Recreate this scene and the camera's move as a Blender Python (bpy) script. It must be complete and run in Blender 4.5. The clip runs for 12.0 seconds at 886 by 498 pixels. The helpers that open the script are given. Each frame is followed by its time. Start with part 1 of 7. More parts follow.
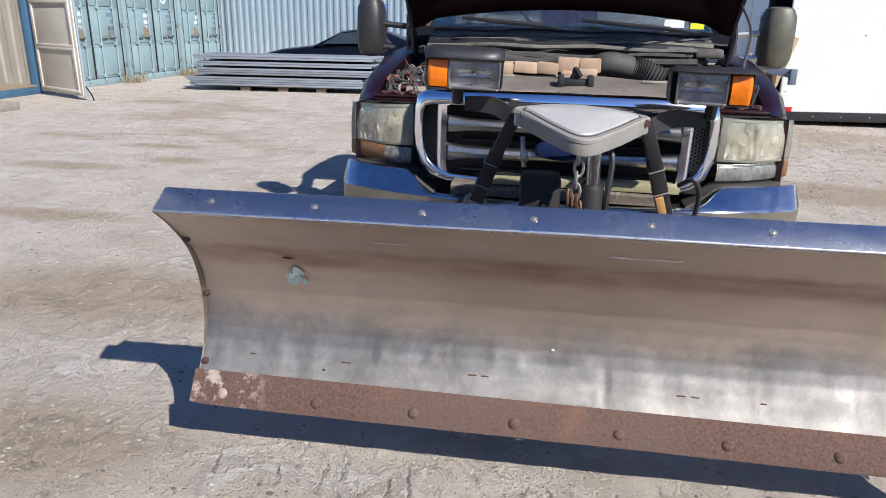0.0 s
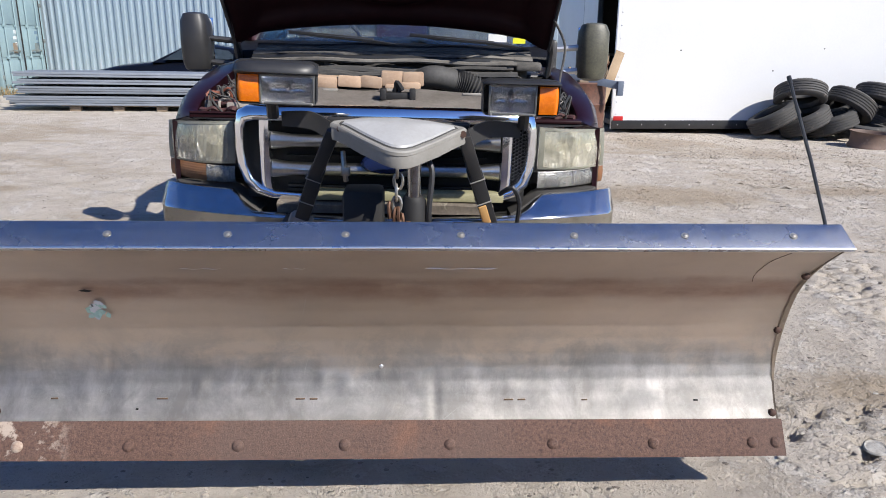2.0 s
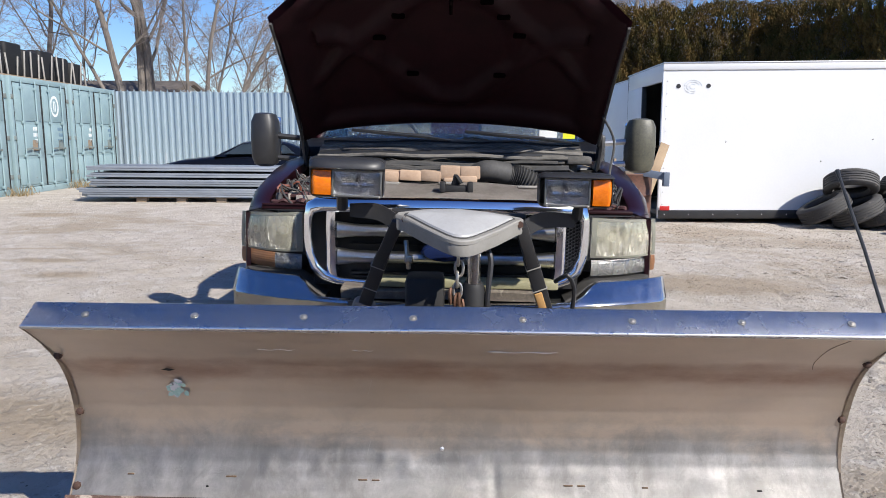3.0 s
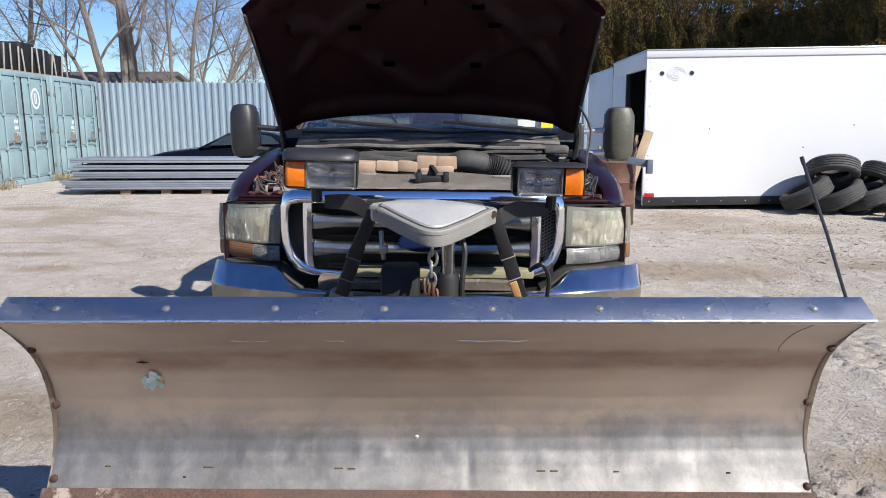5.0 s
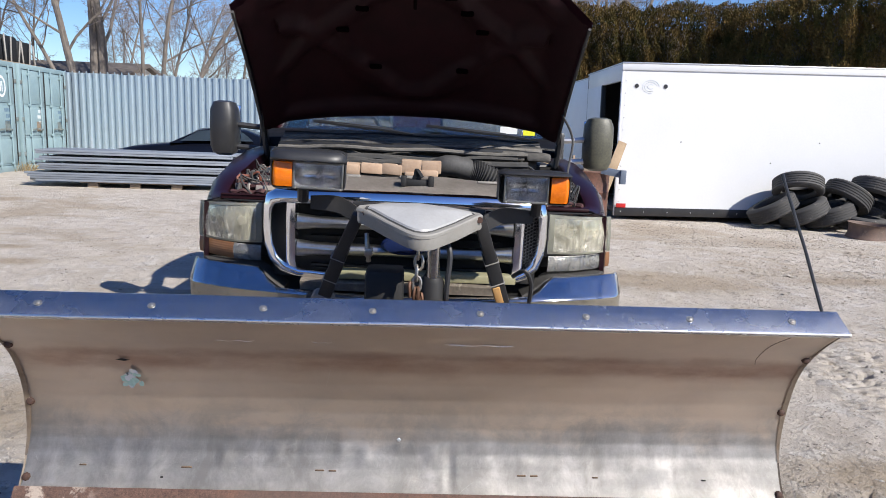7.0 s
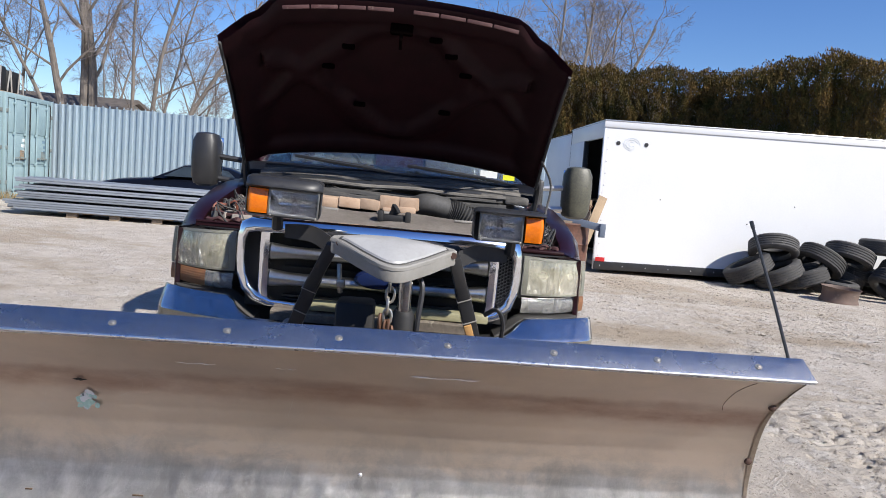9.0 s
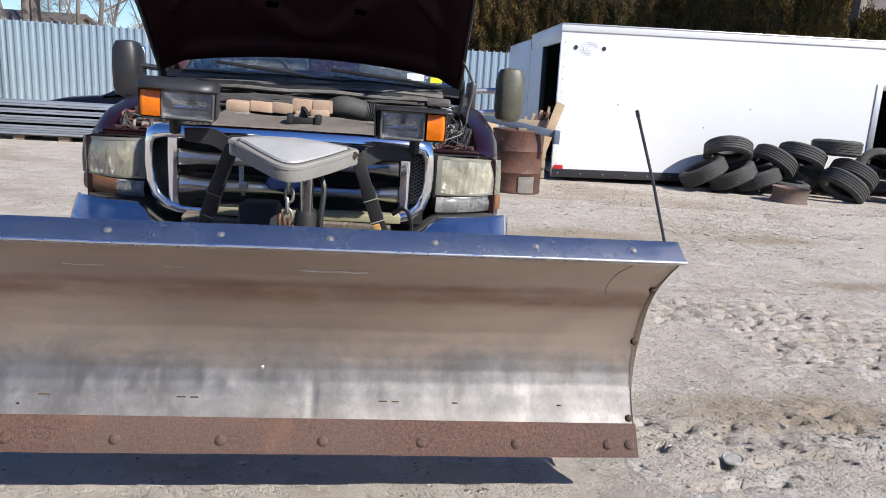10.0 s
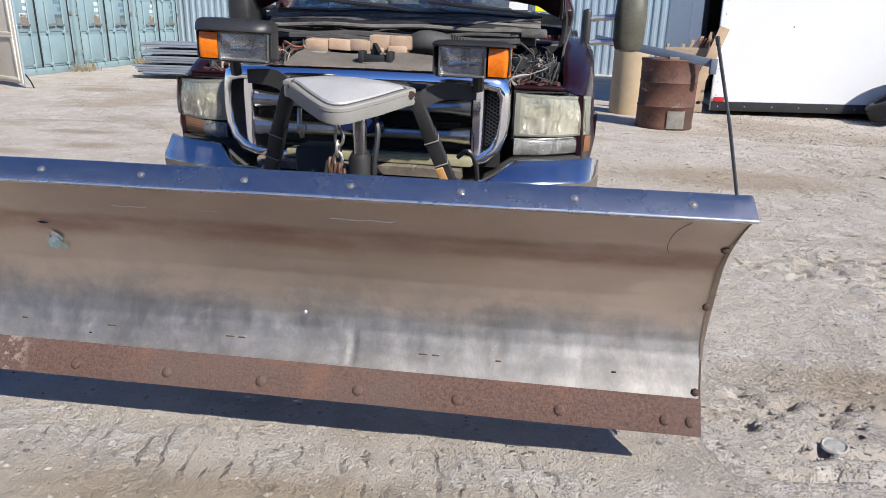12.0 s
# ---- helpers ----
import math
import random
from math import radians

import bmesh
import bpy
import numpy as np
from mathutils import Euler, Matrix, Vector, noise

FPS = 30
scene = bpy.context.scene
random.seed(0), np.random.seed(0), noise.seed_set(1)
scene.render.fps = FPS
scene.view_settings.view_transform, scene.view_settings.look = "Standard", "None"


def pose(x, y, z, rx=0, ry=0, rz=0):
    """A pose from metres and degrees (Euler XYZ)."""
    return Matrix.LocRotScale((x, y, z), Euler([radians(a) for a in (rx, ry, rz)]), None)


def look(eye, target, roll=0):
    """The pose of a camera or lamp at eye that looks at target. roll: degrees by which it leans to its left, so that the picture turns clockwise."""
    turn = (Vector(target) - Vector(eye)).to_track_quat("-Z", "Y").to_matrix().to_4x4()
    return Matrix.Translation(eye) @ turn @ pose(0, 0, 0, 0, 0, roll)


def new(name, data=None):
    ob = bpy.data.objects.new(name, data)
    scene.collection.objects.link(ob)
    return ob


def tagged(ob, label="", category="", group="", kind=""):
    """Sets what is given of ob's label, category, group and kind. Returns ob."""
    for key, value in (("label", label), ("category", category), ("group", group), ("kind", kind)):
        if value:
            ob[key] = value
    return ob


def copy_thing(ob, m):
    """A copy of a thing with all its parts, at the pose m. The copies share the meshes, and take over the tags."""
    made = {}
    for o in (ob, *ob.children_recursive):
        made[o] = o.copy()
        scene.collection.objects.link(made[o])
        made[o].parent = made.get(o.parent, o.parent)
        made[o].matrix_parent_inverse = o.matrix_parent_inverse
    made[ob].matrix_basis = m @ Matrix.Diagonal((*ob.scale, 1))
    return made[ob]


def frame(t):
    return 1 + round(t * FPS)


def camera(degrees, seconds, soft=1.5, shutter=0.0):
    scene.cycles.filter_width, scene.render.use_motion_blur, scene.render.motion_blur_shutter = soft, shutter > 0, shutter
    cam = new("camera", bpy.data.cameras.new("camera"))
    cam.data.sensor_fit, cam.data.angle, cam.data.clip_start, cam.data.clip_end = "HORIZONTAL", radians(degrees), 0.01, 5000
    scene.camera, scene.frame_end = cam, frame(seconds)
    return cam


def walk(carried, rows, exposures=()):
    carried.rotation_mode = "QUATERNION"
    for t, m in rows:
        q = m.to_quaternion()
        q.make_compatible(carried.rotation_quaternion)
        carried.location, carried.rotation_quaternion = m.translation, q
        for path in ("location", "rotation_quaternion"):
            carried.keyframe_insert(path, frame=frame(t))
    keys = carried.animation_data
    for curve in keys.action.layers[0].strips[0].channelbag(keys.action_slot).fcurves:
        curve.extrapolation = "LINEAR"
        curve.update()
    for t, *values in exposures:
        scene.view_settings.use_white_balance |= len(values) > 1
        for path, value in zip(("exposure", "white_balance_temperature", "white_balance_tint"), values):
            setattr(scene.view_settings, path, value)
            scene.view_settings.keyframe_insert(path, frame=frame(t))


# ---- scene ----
cam = camera(65.7, 12.0, soft=0.9)
PATH = [
    (0, (0.116, -0.079, 1.358), (-0.141, 1.805, 0.74), 1.1),
    (0.5, (0.213, -0.07, 1.336), (0.048, 1.812, 0.679), 0.9),
    (1, (0.278, -0.053, 1.352), (0.352, 1.859, 0.77), 0.8),
    (1.5, (0.28, -0.028, 1.353), (0.424, 1.873, 0.749), 0.3),
    (2, (0.254, -0.039, 1.353), (0.379, 1.874, 0.782), 1.1),
    (2.5, (0.215, -0.087, 1.364), (0.259, 1.853, 0.88), 1.8),
    (3, (0.199, -0.137, 1.368), (0.194, 1.837, 1.046), 0.6),
    (3.2, (0.207, -0.14, 1.375), (0.223, 1.829, 1.022), 1.0),
    (4.8, (0.241, -0.147, 1.372), (0.279, 1.827, 1.05), -0.2),
    (5, (0.252, -0.156, 1.375), (0.278, 1.812, 1.022), 0.1),
    (5.5, (0.239, -0.17, 1.379), (0.309, 1.804, 1.063), 0.8),
    (6, (0.226, -0.178, 1.379), (0.319, 1.792, 1.046), 0.7),
    (6.5, (0.204, -0.167, 1.377), (0.291, 1.8, 1.025), 1.5),
    (6.7, (0.194, -0.167, 1.378), (0.293, 1.8, 1.031), 2.1),
    (8.3, (0.224, -0.134, 1.372), (0.405, 1.834, 1.065), 0.9),
    (8.5, (0.228, -0.151, 1.365), (0.292, 1.841, 1.205), 2.1),
    (8.8, (0.217, -0.172, 1.361), (0.26, 1.821, 1.206), 2.5),
    (9, (0.227, -0.169, 1.327), (0.388, 1.815, 1.132), 4.9),
    (9.5, (0.305, -0.193, 1.291), (0.636, 1.741, 0.899), 3.9),
    (10, (0.486, -0.241, 1.291), (0.733, 1.696, 0.858), 3.6),
    (10.5, (0.569, -0.203, 1.308), (0.794, 1.74, 0.891), 2.7),
    (11, (0.616, -0.092, 1.304), (0.759, 1.862, 0.905), 6.8),
    (11.5, (0.74, -0.071, 1.281), (0.738, 1.869, 0.796), 7.1),
    (12, (0.853, -0.089, 1.311), (0.642, 1.796, 0.677), 1.5),
]
walk(cam, [(t, look(eye, target, roll)) for t, eye, target, roll in PATH])

# ---- world and sun ----
SUN_FROM = Vector((0.79, -0.735, 0.918)).normalized()
SUN_EL = math.asin(SUN_FROM.z)
SUN_AZ = math.atan2(SUN_FROM.x, SUN_FROM.y)
world = bpy.data.worlds.new("sky_world")
scene.world = world
world.use_nodes = True
wn = world.node_tree.nodes
sky = wn.new("ShaderNodeTexSky")
sky.sky_type = "NISHITA"
sky.sun_disc = False
sky.sun_elevation = SUN_EL
sky.sun_rotation = SUN_AZ
sky.air_density, sky.dust_density, sky.ozone_density = 1.0, 0.3, 5.0
wn["Background"].inputs["Strength"].default_value = 0.094
deeper = wn.new("ShaderNodeHueSaturation")
deeper.inputs["Saturation"].default_value = 1.18
deeper.inputs["Hue"].default_value = 0.512
world.node_tree.links.new(sky.outputs["Color"], deeper.inputs["Color"])
world.node_tree.links.new(deeper.outputs["Color"], wn["Background"].inputs["Color"])
sun_data = bpy.data.lights.new("sun", "SUN")
sun_data.energy, sun_data.angle, sun_data.color = 4.7, radians(0.53), (1.0, 0.957, 0.895)
sun = new("sun", sun_data)
sun.matrix_world = look(SUN_FROM * 60, (0, 0, 0))
scene.view_settings.exposure = 0.62

# ---- mesh tools ----
def thing(name, m=None, label="", category="", group="", kind=""):
    """An Empty at the base of a thing."""
    ob = new(name)
    ob.empty_display_size = 0.1
    ob.matrix_world = m if m else Matrix()
    return tagged(ob, label, category, group, kind)


def mesh_of(bm, name, material, smooth=True, angle=35):
    bmesh.ops.recalc_face_normals(bm, faces=bm.faces)
    me = bpy.data.meshes.new(name)
    bm.to_mesh(me)
    bm.free()
    for m in (material if isinstance(material, (list, tuple)) else [material]):
        me.materials.append(m)
    if smooth and len(me.polygons):
        me.polygons.foreach_set("use_smooth", [True] * len(me.polygons))
        me.set_sharp_from_angle(angle=radians(angle))
    return me


def part(name, bm, material, parent=None, label="", smooth=True, angle=35):
    """One mesh object under a thing or a part, in the parent's own axes."""
    ob = new(name, mesh_of(bm, name, material, smooth, angle))
    if parent:
        ob.parent = parent
    return tagged(ob, label)


def solo(name, bm, material, label, category, kind="", group="", smooth=True, angle=35):
    """A thing that is one mesh."""
    return tagged(new(name, mesh_of(bm, name, material, smooth, angle)), label, category, group, kind)


def B():
    return bmesh.new()


def box(bm, x0, x1, y0, y1, z0, z1, bev=0.0, seg=2, m=None):
    vs = bmesh.ops.create_cube(bm, size=1)["verts"]
    for v in vs:
        v.co = Vector(((x0 + x1) / 2 + v.co.x * (x1 - x0), (y0 + y1) / 2 + v.co.y * (y1 - y0), (z0 + z1) / 2 + v.co.z * (z1 - z0)))
    if bev > 0:
        es = list({e for v in vs for e in v.link_edges})
        r = bmesh.ops.bevel(bm, geom=es, offset=bev, segments=seg, profile=0.5, affect="EDGES", clamp_overlap=True)
        vs = list({v for f in r["faces"] for v in f.verts} | {v for v in vs if v.is_valid})
    if m is not None:
        bmesh.ops.transform(bm, matrix=m, verts=vs)
    return vs


def bar(bm, p0, p1, w, h, bev=0.004, up=(0, 0, 1)):
    """A rectangular bar from p0 to p1, w across, h in the up direction."""
    p0, p1 = Vector(p0), Vector(p1)
    d = p1 - p0
    q = d.normalized()
    u = Vector(up)
    s = q.cross(u)
    if s.length < 1e-3:
        s = q.cross(Vector((1, 0, 0)))
    s.normalize()
    u = s.cross(q)
    m = Matrix((s, q, u)).transposed().to_4x4()
    m.translation = (p0 + p1) / 2
    return box(bm, -w / 2, w / 2, -d.length / 2, d.length / 2, -h / 2, h / 2, bev, 2, m)


def rings(bm, loops, closed=True, caps=True):
    """A skin over loops of points, each of the same count."""
    rows = [[bm.verts.new(p) for p in lp] for lp in loops]
    n = len(rows[0])
    for a, b in zip(rows, rows[1:]):
        for i in range(n if closed else n - 1):
            j = (i + 1) % n
            try:
                bm.faces.new((a[i], a[j], b[j], b[i]))
            except ValueError:
                pass
    if caps and closed:
        bm.faces.new(rows[0][::-1])
        bm.faces.new(rows[-1])
    return [v for r in rows for v in r]


def tube(bm, pts, r, seg=8, caps=True):
    """A round tube along points; r is one radius or one a point."""
    pts = [Vector(p) for p in pts]
    rs = r if isinstance(r, (list, tuple)) else [r] * len(pts)
    u = None
    loops = []
    for i, p in enumerate(pts):
        d = (pts[min(i + 1, len(pts) - 1)] - pts[max(i - 1, 0)]).normalized()
        if u is None:
            u = d.orthogonal().normalized()
        else:
            u = (u - d * u.dot(d))
            u = u.normalized() if u.length > 1e-6 else d.orthogonal().normalized()
        w = d.cross(u)
        loops.append([p + rs[i] * (math.cos(2 * math.pi * k / seg) * u + math.sin(2 * math.pi * k / seg) * w) for k in range(seg)])
    return rings(bm, loops, True, caps)


def bend(pts, n=6):
    """A smooth curve through points."""
    pts = [Vector(p) for p in pts]
    out = []
    for i in range(len(pts) - 1):
        a, b, c, d = pts[max(i - 1, 0)], pts[i], pts[i + 1], pts[min(i + 2, len(pts) - 1)]
        for k in range(n):
            t = k / n
            out.append(0.5 * ((2 * b) + (c - a) * t + (2 * a - 5 * b + 4 * c - d) * t * t + (3 * b - a - 3 * c + d) * t ** 3))
    return out + [pts[-1]]


def prism(bm, pts, axis, a, b):
    """A flat outline of 2D points, pushed from a to b along x, y or z."""
    def at(p, v):
        return {"x": (v, p[0], p[1]), "y": (p[0], v, p[1]), "z": (p[0], p[1], v)}[axis]
    return rings(bm, [[at(p, a) for p in pts], [at(p, b) for p in pts]], True, True)


def sheet(bm, rows, thick=0.0, closed=False):
    """A skin over rows of points, given thickness along its normals."""
    vs = [[bm.verts.new(p) for p in r] for r in rows]
    fs = []
    for a, b in zip(vs, vs[1:]):
        for i in range(len(a) - (0 if closed else 1)):
            j = (i + 1) % len(a)
            fs.append(bm.faces.new((a[i], a[j], b[j], b[i])))
    if thick:
        bmesh.ops.solidify(bm, geom=fs, thickness=thick)
    return vs


def dome(bm, c, n, r, h, seg=8):
    """A low bolt head at c that points along n."""
    n = Vector(n).normalized()
    u = n.orthogonal().normalized()
    w = n.cross(u)
    loops = []
    for k, (rr, hh) in enumerate(((r, -0.004), (r, 0.2 * h), (0.75 * r, 0.75 * h), (0.3 * r, h))):
        loops.append([Vector(c) + n * hh + rr * (math.cos(2 * math.pi * i / seg) * u + math.sin(2 * math.pi * i / seg) * w) for i in range(seg)])
    rings(bm, loops)

# ---- materials ----
def nodes_of(name):
    m = bpy.data.materials.new(name)
    m.use_nodes = True
    nt = m.node_tree
    return m, nt, nt.nodes["Principled BSDF"]


def noise_at(nt, scale, detail=6, rough=0.6, coord=None, dist=0.0):
    n = nt.nodes.new("ShaderNodeTexNoise")
    n.inputs["Scale"].default_value, n.inputs["Detail"].default_value = scale, detail
    n.inputs["Roughness"].default_value, n.inputs["Distortion"].default_value = rough, dist
    if coord is not None:
        nt.links.new(coord, n.inputs["Vector"])
    return n.outputs["Fac"]


def coords(nt, stretch=(1, 1, 1), kind="Object"):
    c = nt.nodes.new("ShaderNodeTexCoord").outputs[kind]
    mp = nt.nodes.new("ShaderNodeMapping")
    mp.inputs["Scale"].default_value = stretch
    nt.links.new(c, mp.inputs["Vector"])
    return mp.outputs["Vector"]


def ramp(nt, fac, stops):
    r = nt.nodes.new("ShaderNodeValToRGB")
    e = r.color_ramp.elements
    while len(e) < len(stops):
        e.new(0.5)
    for el, (p, c) in zip(e, stops):
        el.position = p
        el.color = (*c, 1) if not isinstance(c, (int, float)) else (c, c, c, 1)
    nt.links.new(fac, r.inputs["Fac"])
    return r.outputs["Color"]


def mix(nt, fac, a, b, mode="MIX"):
    x = nt.nodes.new("ShaderNodeMix")
    x.data_type, x.blend_type = "RGBA", mode
    for sock, v in ((x.inputs[0], fac), (x.inputs[6], a), (x.inputs[7], b)):
        if isinstance(v, bpy.types.NodeSocket):
            nt.links.new(v, sock)
        elif isinstance(v, (int, float)):
            sock.default_value = v
        else:
            sock.default_value = (*v, 1)
    return x.outputs[2]


def calc(nt, op, a, b=0.0):
    x = nt.nodes.new("ShaderNodeMath")
    x.operation = op
    for sock, v in zip(x.inputs, (a, b)):
        if isinstance(v, (int, float)):
            sock.default_value = v
        else:
            nt.links.new(v, sock)
    return x.outputs[0]


def bump(nt, bsdf, height, strength=0.3, dist=0.01, under=None):
    b = nt.nodes.new("ShaderNodeBump")
    b.inputs["Strength"].default_value, b.inputs["Distance"].default_value = strength, dist
    nt.links.new(height, b.inputs["Height"])
    if under is not None:
        nt.links.new(under, b.inputs["Normal"])
    nt.links.new(b.outputs["Normal"], bsdf.inputs["Normal"])
    return b.outputs["Normal"]


def plain(name, c1, c2=None, rough=0.6, metal=0.0, scale=6.0, fine=80.0, bumps=0.15, dist=0.003, rvar=0.15, stretch=(1, 1, 1), vary=0.0, spec=0.5, dirt=None, dirt_at=0.62):
    """A surface with blotches of two colours, fine grain, uneven gloss and, if given, dirt."""
    m, nt, p = nodes_of(name)
    co = coords(nt, stretch)
    c2 = c2 or tuple(0.72 * v for v in c1)
    big, small = noise_at(nt, scale, 5, 0.6, co), noise_at(nt, fine, 4, 0.65, co)
    fac = ramp(nt, calc(nt, "ADD", calc(nt, "MULTIPLY", big, 0.65), calc(nt, "MULTIPLY", small, 0.35)), ((0.34, 0.0), (0.66, 1.0)))
    col = mix(nt, fac, c1, c2)
    if dirt:
        d = ramp(nt, noise_at(nt, scale * 1.7, 9, 0.7, co, 0.6), ((dirt_at, 0.0), (dirt_at + 0.1, 1.0)))
        col = mix(nt, d, col, dirt)
    if vary:
        rnd = nt.nodes.new("ShaderNodeObjectInfo").outputs["Random"]
        hv = nt.nodes.new("ShaderNodeHueSaturation")
        nt.links.new(calc(nt, "ADD", calc(nt, "MULTIPLY", rnd, 2 * vary), 1 - vary), hv.inputs["Value"])
        nt.links.new(col, hv.inputs["Color"])
        col = hv.outputs["Color"]
    nt.links.new(col, p.inputs["Base Color"])
    nt.links.new(calc(nt, "ADD", calc(nt, "MULTIPLY", big, rvar * 2), rough - rvar), p.inputs["Roughness"])
    p.inputs["Metallic"].default_value = metal
    p.inputs["Specular IOR Level"].default_value = spec
    if bumps:
        bump(nt, p, small, bumps, dist)
    return m


M = {}
M["chrome"] = plain("chrome", (0.86, 0.87, 0.9), (0.78, 0.79, 0.82), 0.1, 1.0, 9, 60, 0.03, 0.001, 0.05, dirt=(0.45, 0.4, 0.33), dirt_at=0.72)
M["chrome_old"] = plain("worn_chrome", (0.6, 0.6, 0.59), (0.45, 0.44, 0.42), 0.22, 1.0, 12, 90, 0.1, 0.001, 0.1, dirt=(0.25, 0.2, 0.15), dirt_at=0.62)
M["bar_chrome"] = plain("dulled_grille_chrome", (0.6, 0.59, 0.56), (0.4, 0.39, 0.37), 0.3, 1.0, 10, 90, 0.06, 0.001, 0.08, dirt=(0.34, 0.29, 0.2), dirt_at=0.66)
M["bar_grey"] = plain("grey_grille_plastic", (0.1, 0.1, 0.105), (0.055, 0.055, 0.06), 0.32, 0.0, 8, 120, 0.08, 0.001)
M["black"] = plain("black_plastic", (0.018, 0.018, 0.02), (0.027, 0.027, 0.028), 0.45, 0, 12, 150, 0.12, 0.001)
M["black_steel"] = plain("black_painted_steel", (0.022, 0.022, 0.024), (0.034, 0.033, 0.032), 0.42, 0, 9, 90, 0.15, 0.001, dirt=(0.05, 0.04, 0.032), dirt_at=0.7)
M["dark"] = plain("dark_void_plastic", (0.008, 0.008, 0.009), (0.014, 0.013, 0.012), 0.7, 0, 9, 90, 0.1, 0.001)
M["maroon"] = plain("maroon_car_paint", (0.034, 0.007, 0.012), (0.026, 0.006, 0.01), 0.35, 0, 5, 200, 0.02, 0.0005, 0.08)
M["maroon"].node_tree.nodes["Principled BSDF"].inputs["Coat Weight"].default_value = 0.6
# Maroon for inner faces, darkened so that their shade is in the colour.
M["maroon_in"] = plain("maroon_shade_toned_paint", (0.02, 0.004, 0.006), (0.012, 0.0025, 0.004), 0.55, 0, 7, 90, 0.1, 0.001, spec=0.2, dirt=(0.035, 0.014, 0.014), dirt_at=0.7)
M["dusty_maroon"] = plain("dusty_maroon_support", (0.08, 0.03, 0.028), (0.045, 0.017, 0.017), 0.75, 0, 12, 90, 0.4, 0.004, dirt=(0.2, 0.14, 0.115), dirt_at=0.6)
# Near-black with no gloss: the shade inside the hood's openings as colour.
M["hole"] = plain("unlit_stamped_hole", (0.002, 0.001, 0.001), (0.003, 0.002, 0.002), 0.95, 0, 9, 90, 0, spec=0.0)
M["navy"] = plain("dark_cowl_plastic", (0.007, 0.007, 0.009), (0.01, 0.01, 0.011), 0.6, 0, 9, 90, 0.1, 0.001)
M["dust_grey"] = plain("dusty_grey_plastic", (0.34, 0.3, 0.26), (0.22, 0.19, 0.165), 0.8, 0, 9, 70, 0.3, 0.003, dirt=(0.3, 0.27, 0.22), dirt_at=0.6)
M["rubber_grey"] = plain("dusty_rubber", (0.07, 0.068, 0.066), (0.035, 0.034, 0.033), 0.75, 0, 12, 100, 0.2, 0.002)
M["foam"] = plain("tan_foam", (0.46, 0.33, 0.23), (0.34, 0.23, 0.155), 0.85, 0, 14, 90, 0.4, 0.004, vary=0.2)
M["tyre"] = plain("tyre_rubber", (0.035, 0.034, 0.034), (0.06, 0.057, 0.053), 0.8, 0, 6, 60, 0.3, 0.003, vary=0.25, dirt=(0.16, 0.14, 0.12), dirt_at=0.6)
M["rust"] = plain("rusted_steel", (0.2, 0.085, 0.05), (0.11, 0.055, 0.04), 0.85, 0, 10, 80, 0.5, 0.004, dirt=(0.3, 0.13, 0.06), dirt_at=0.6)
M["cover"] = plain("pale_grey_cover", (0.26, 0.25, 0.23), (0.2, 0.19, 0.17), 0.5, 0, 7, 90, 0.1, 0.001, dirt=(0.2, 0.17, 0.13), dirt_at=0.68)
M["white_trailer"] = plain("white_trailer_skin", (0.7, 0.705, 0.71), (0.65, 0.655, 0.66), 0.35, 0, 0.8, 30, 0.03, 0.002, dirt=(0.55, 0.53, 0.48), dirt_at=0.74)
M["alu"] = plain("dull_aluminium", (0.6, 0.6, 0.6), (0.45, 0.45, 0.45), 0.42, 0.9, 5, 60, 0.1, 0.001)
M["galv"] = plain("galvanised_sheet", (0.45, 0.54, 0.585), (0.36, 0.44, 0.5), 0.42, 0.5, 1.2, 14, 0.05, 0.002, stretch=(1, 1, 0.35), dirt=(0.56, 0.59, 0.62), dirt_at=0.62)
M["teal"] = plain("faded_teal_container_paint", (0.27, 0.365, 0.38), (0.205, 0.295, 0.32), 0.55, 0, 2.5, 40, 0.15, 0.002, dirt=(0.17, 0.13, 0.1), dirt_at=0.66)
M["teal_dark"] = plain("worn_container_steel", (0.2, 0.26, 0.26), (0.14, 0.13, 0.11), 0.6, 0, 5, 60, 0.2, 0.002)
M["cont_white"] = plain("cream_container_paint", (0.6, 0.57, 0.5), (0.5, 0.46, 0.4), 0.6, 0, 2, 40, 0.15, 0.002, dirt=(0.3, 0.2, 0.13), dirt_at=0.68)
M["blue_paint"] = plain("blue_container_paint", (0.05, 0.14, 0.25), (0.04, 0.1, 0.17), 0.6, 0, 3, 50, 0.15, 0.002)
M["decal"] = plain("white_decal", (0.75, 0.78, 0.78), (0.6, 0.63, 0.63), 0.6, 0, 8, 90, 0, 0.001)
M["decal_dark"] = plain("dark_decal", (0.1, 0.17, 0.24), (0.14, 0.22, 0.28), 0.6, 0, 8, 90, 0, 0.001)
M["pipe"] = plain("grey_plastic_board", (0.225, 0.25, 0.285), (0.165, 0.185, 0.215), 0.5, 0, 3, 60, 0.08, 0.001, vary=0.15)
M["wood"] = plain("weathered_wood", (0.3, 0.23, 0.16), (0.2, 0.155, 0.11), 0.8, 0, 6, 60, 0.4, 0.003, stretch=(1, 6, 6))
M["ply"] = plain("raw_plywood", (0.4, 0.29, 0.18), (0.27, 0.19, 0.115), 0.75, 0, 4, 50, 0.2, 0.002)
M["barrel"] = plain("rusty_barrel_steel", (0.15, 0.062, 0.038), (0.022, 0.016, 0.014), 0.75, 0, 3.2, 40, 0.3, 0.003, dirt=(0.36, 0.22, 0.14), dirt_at=0.6)
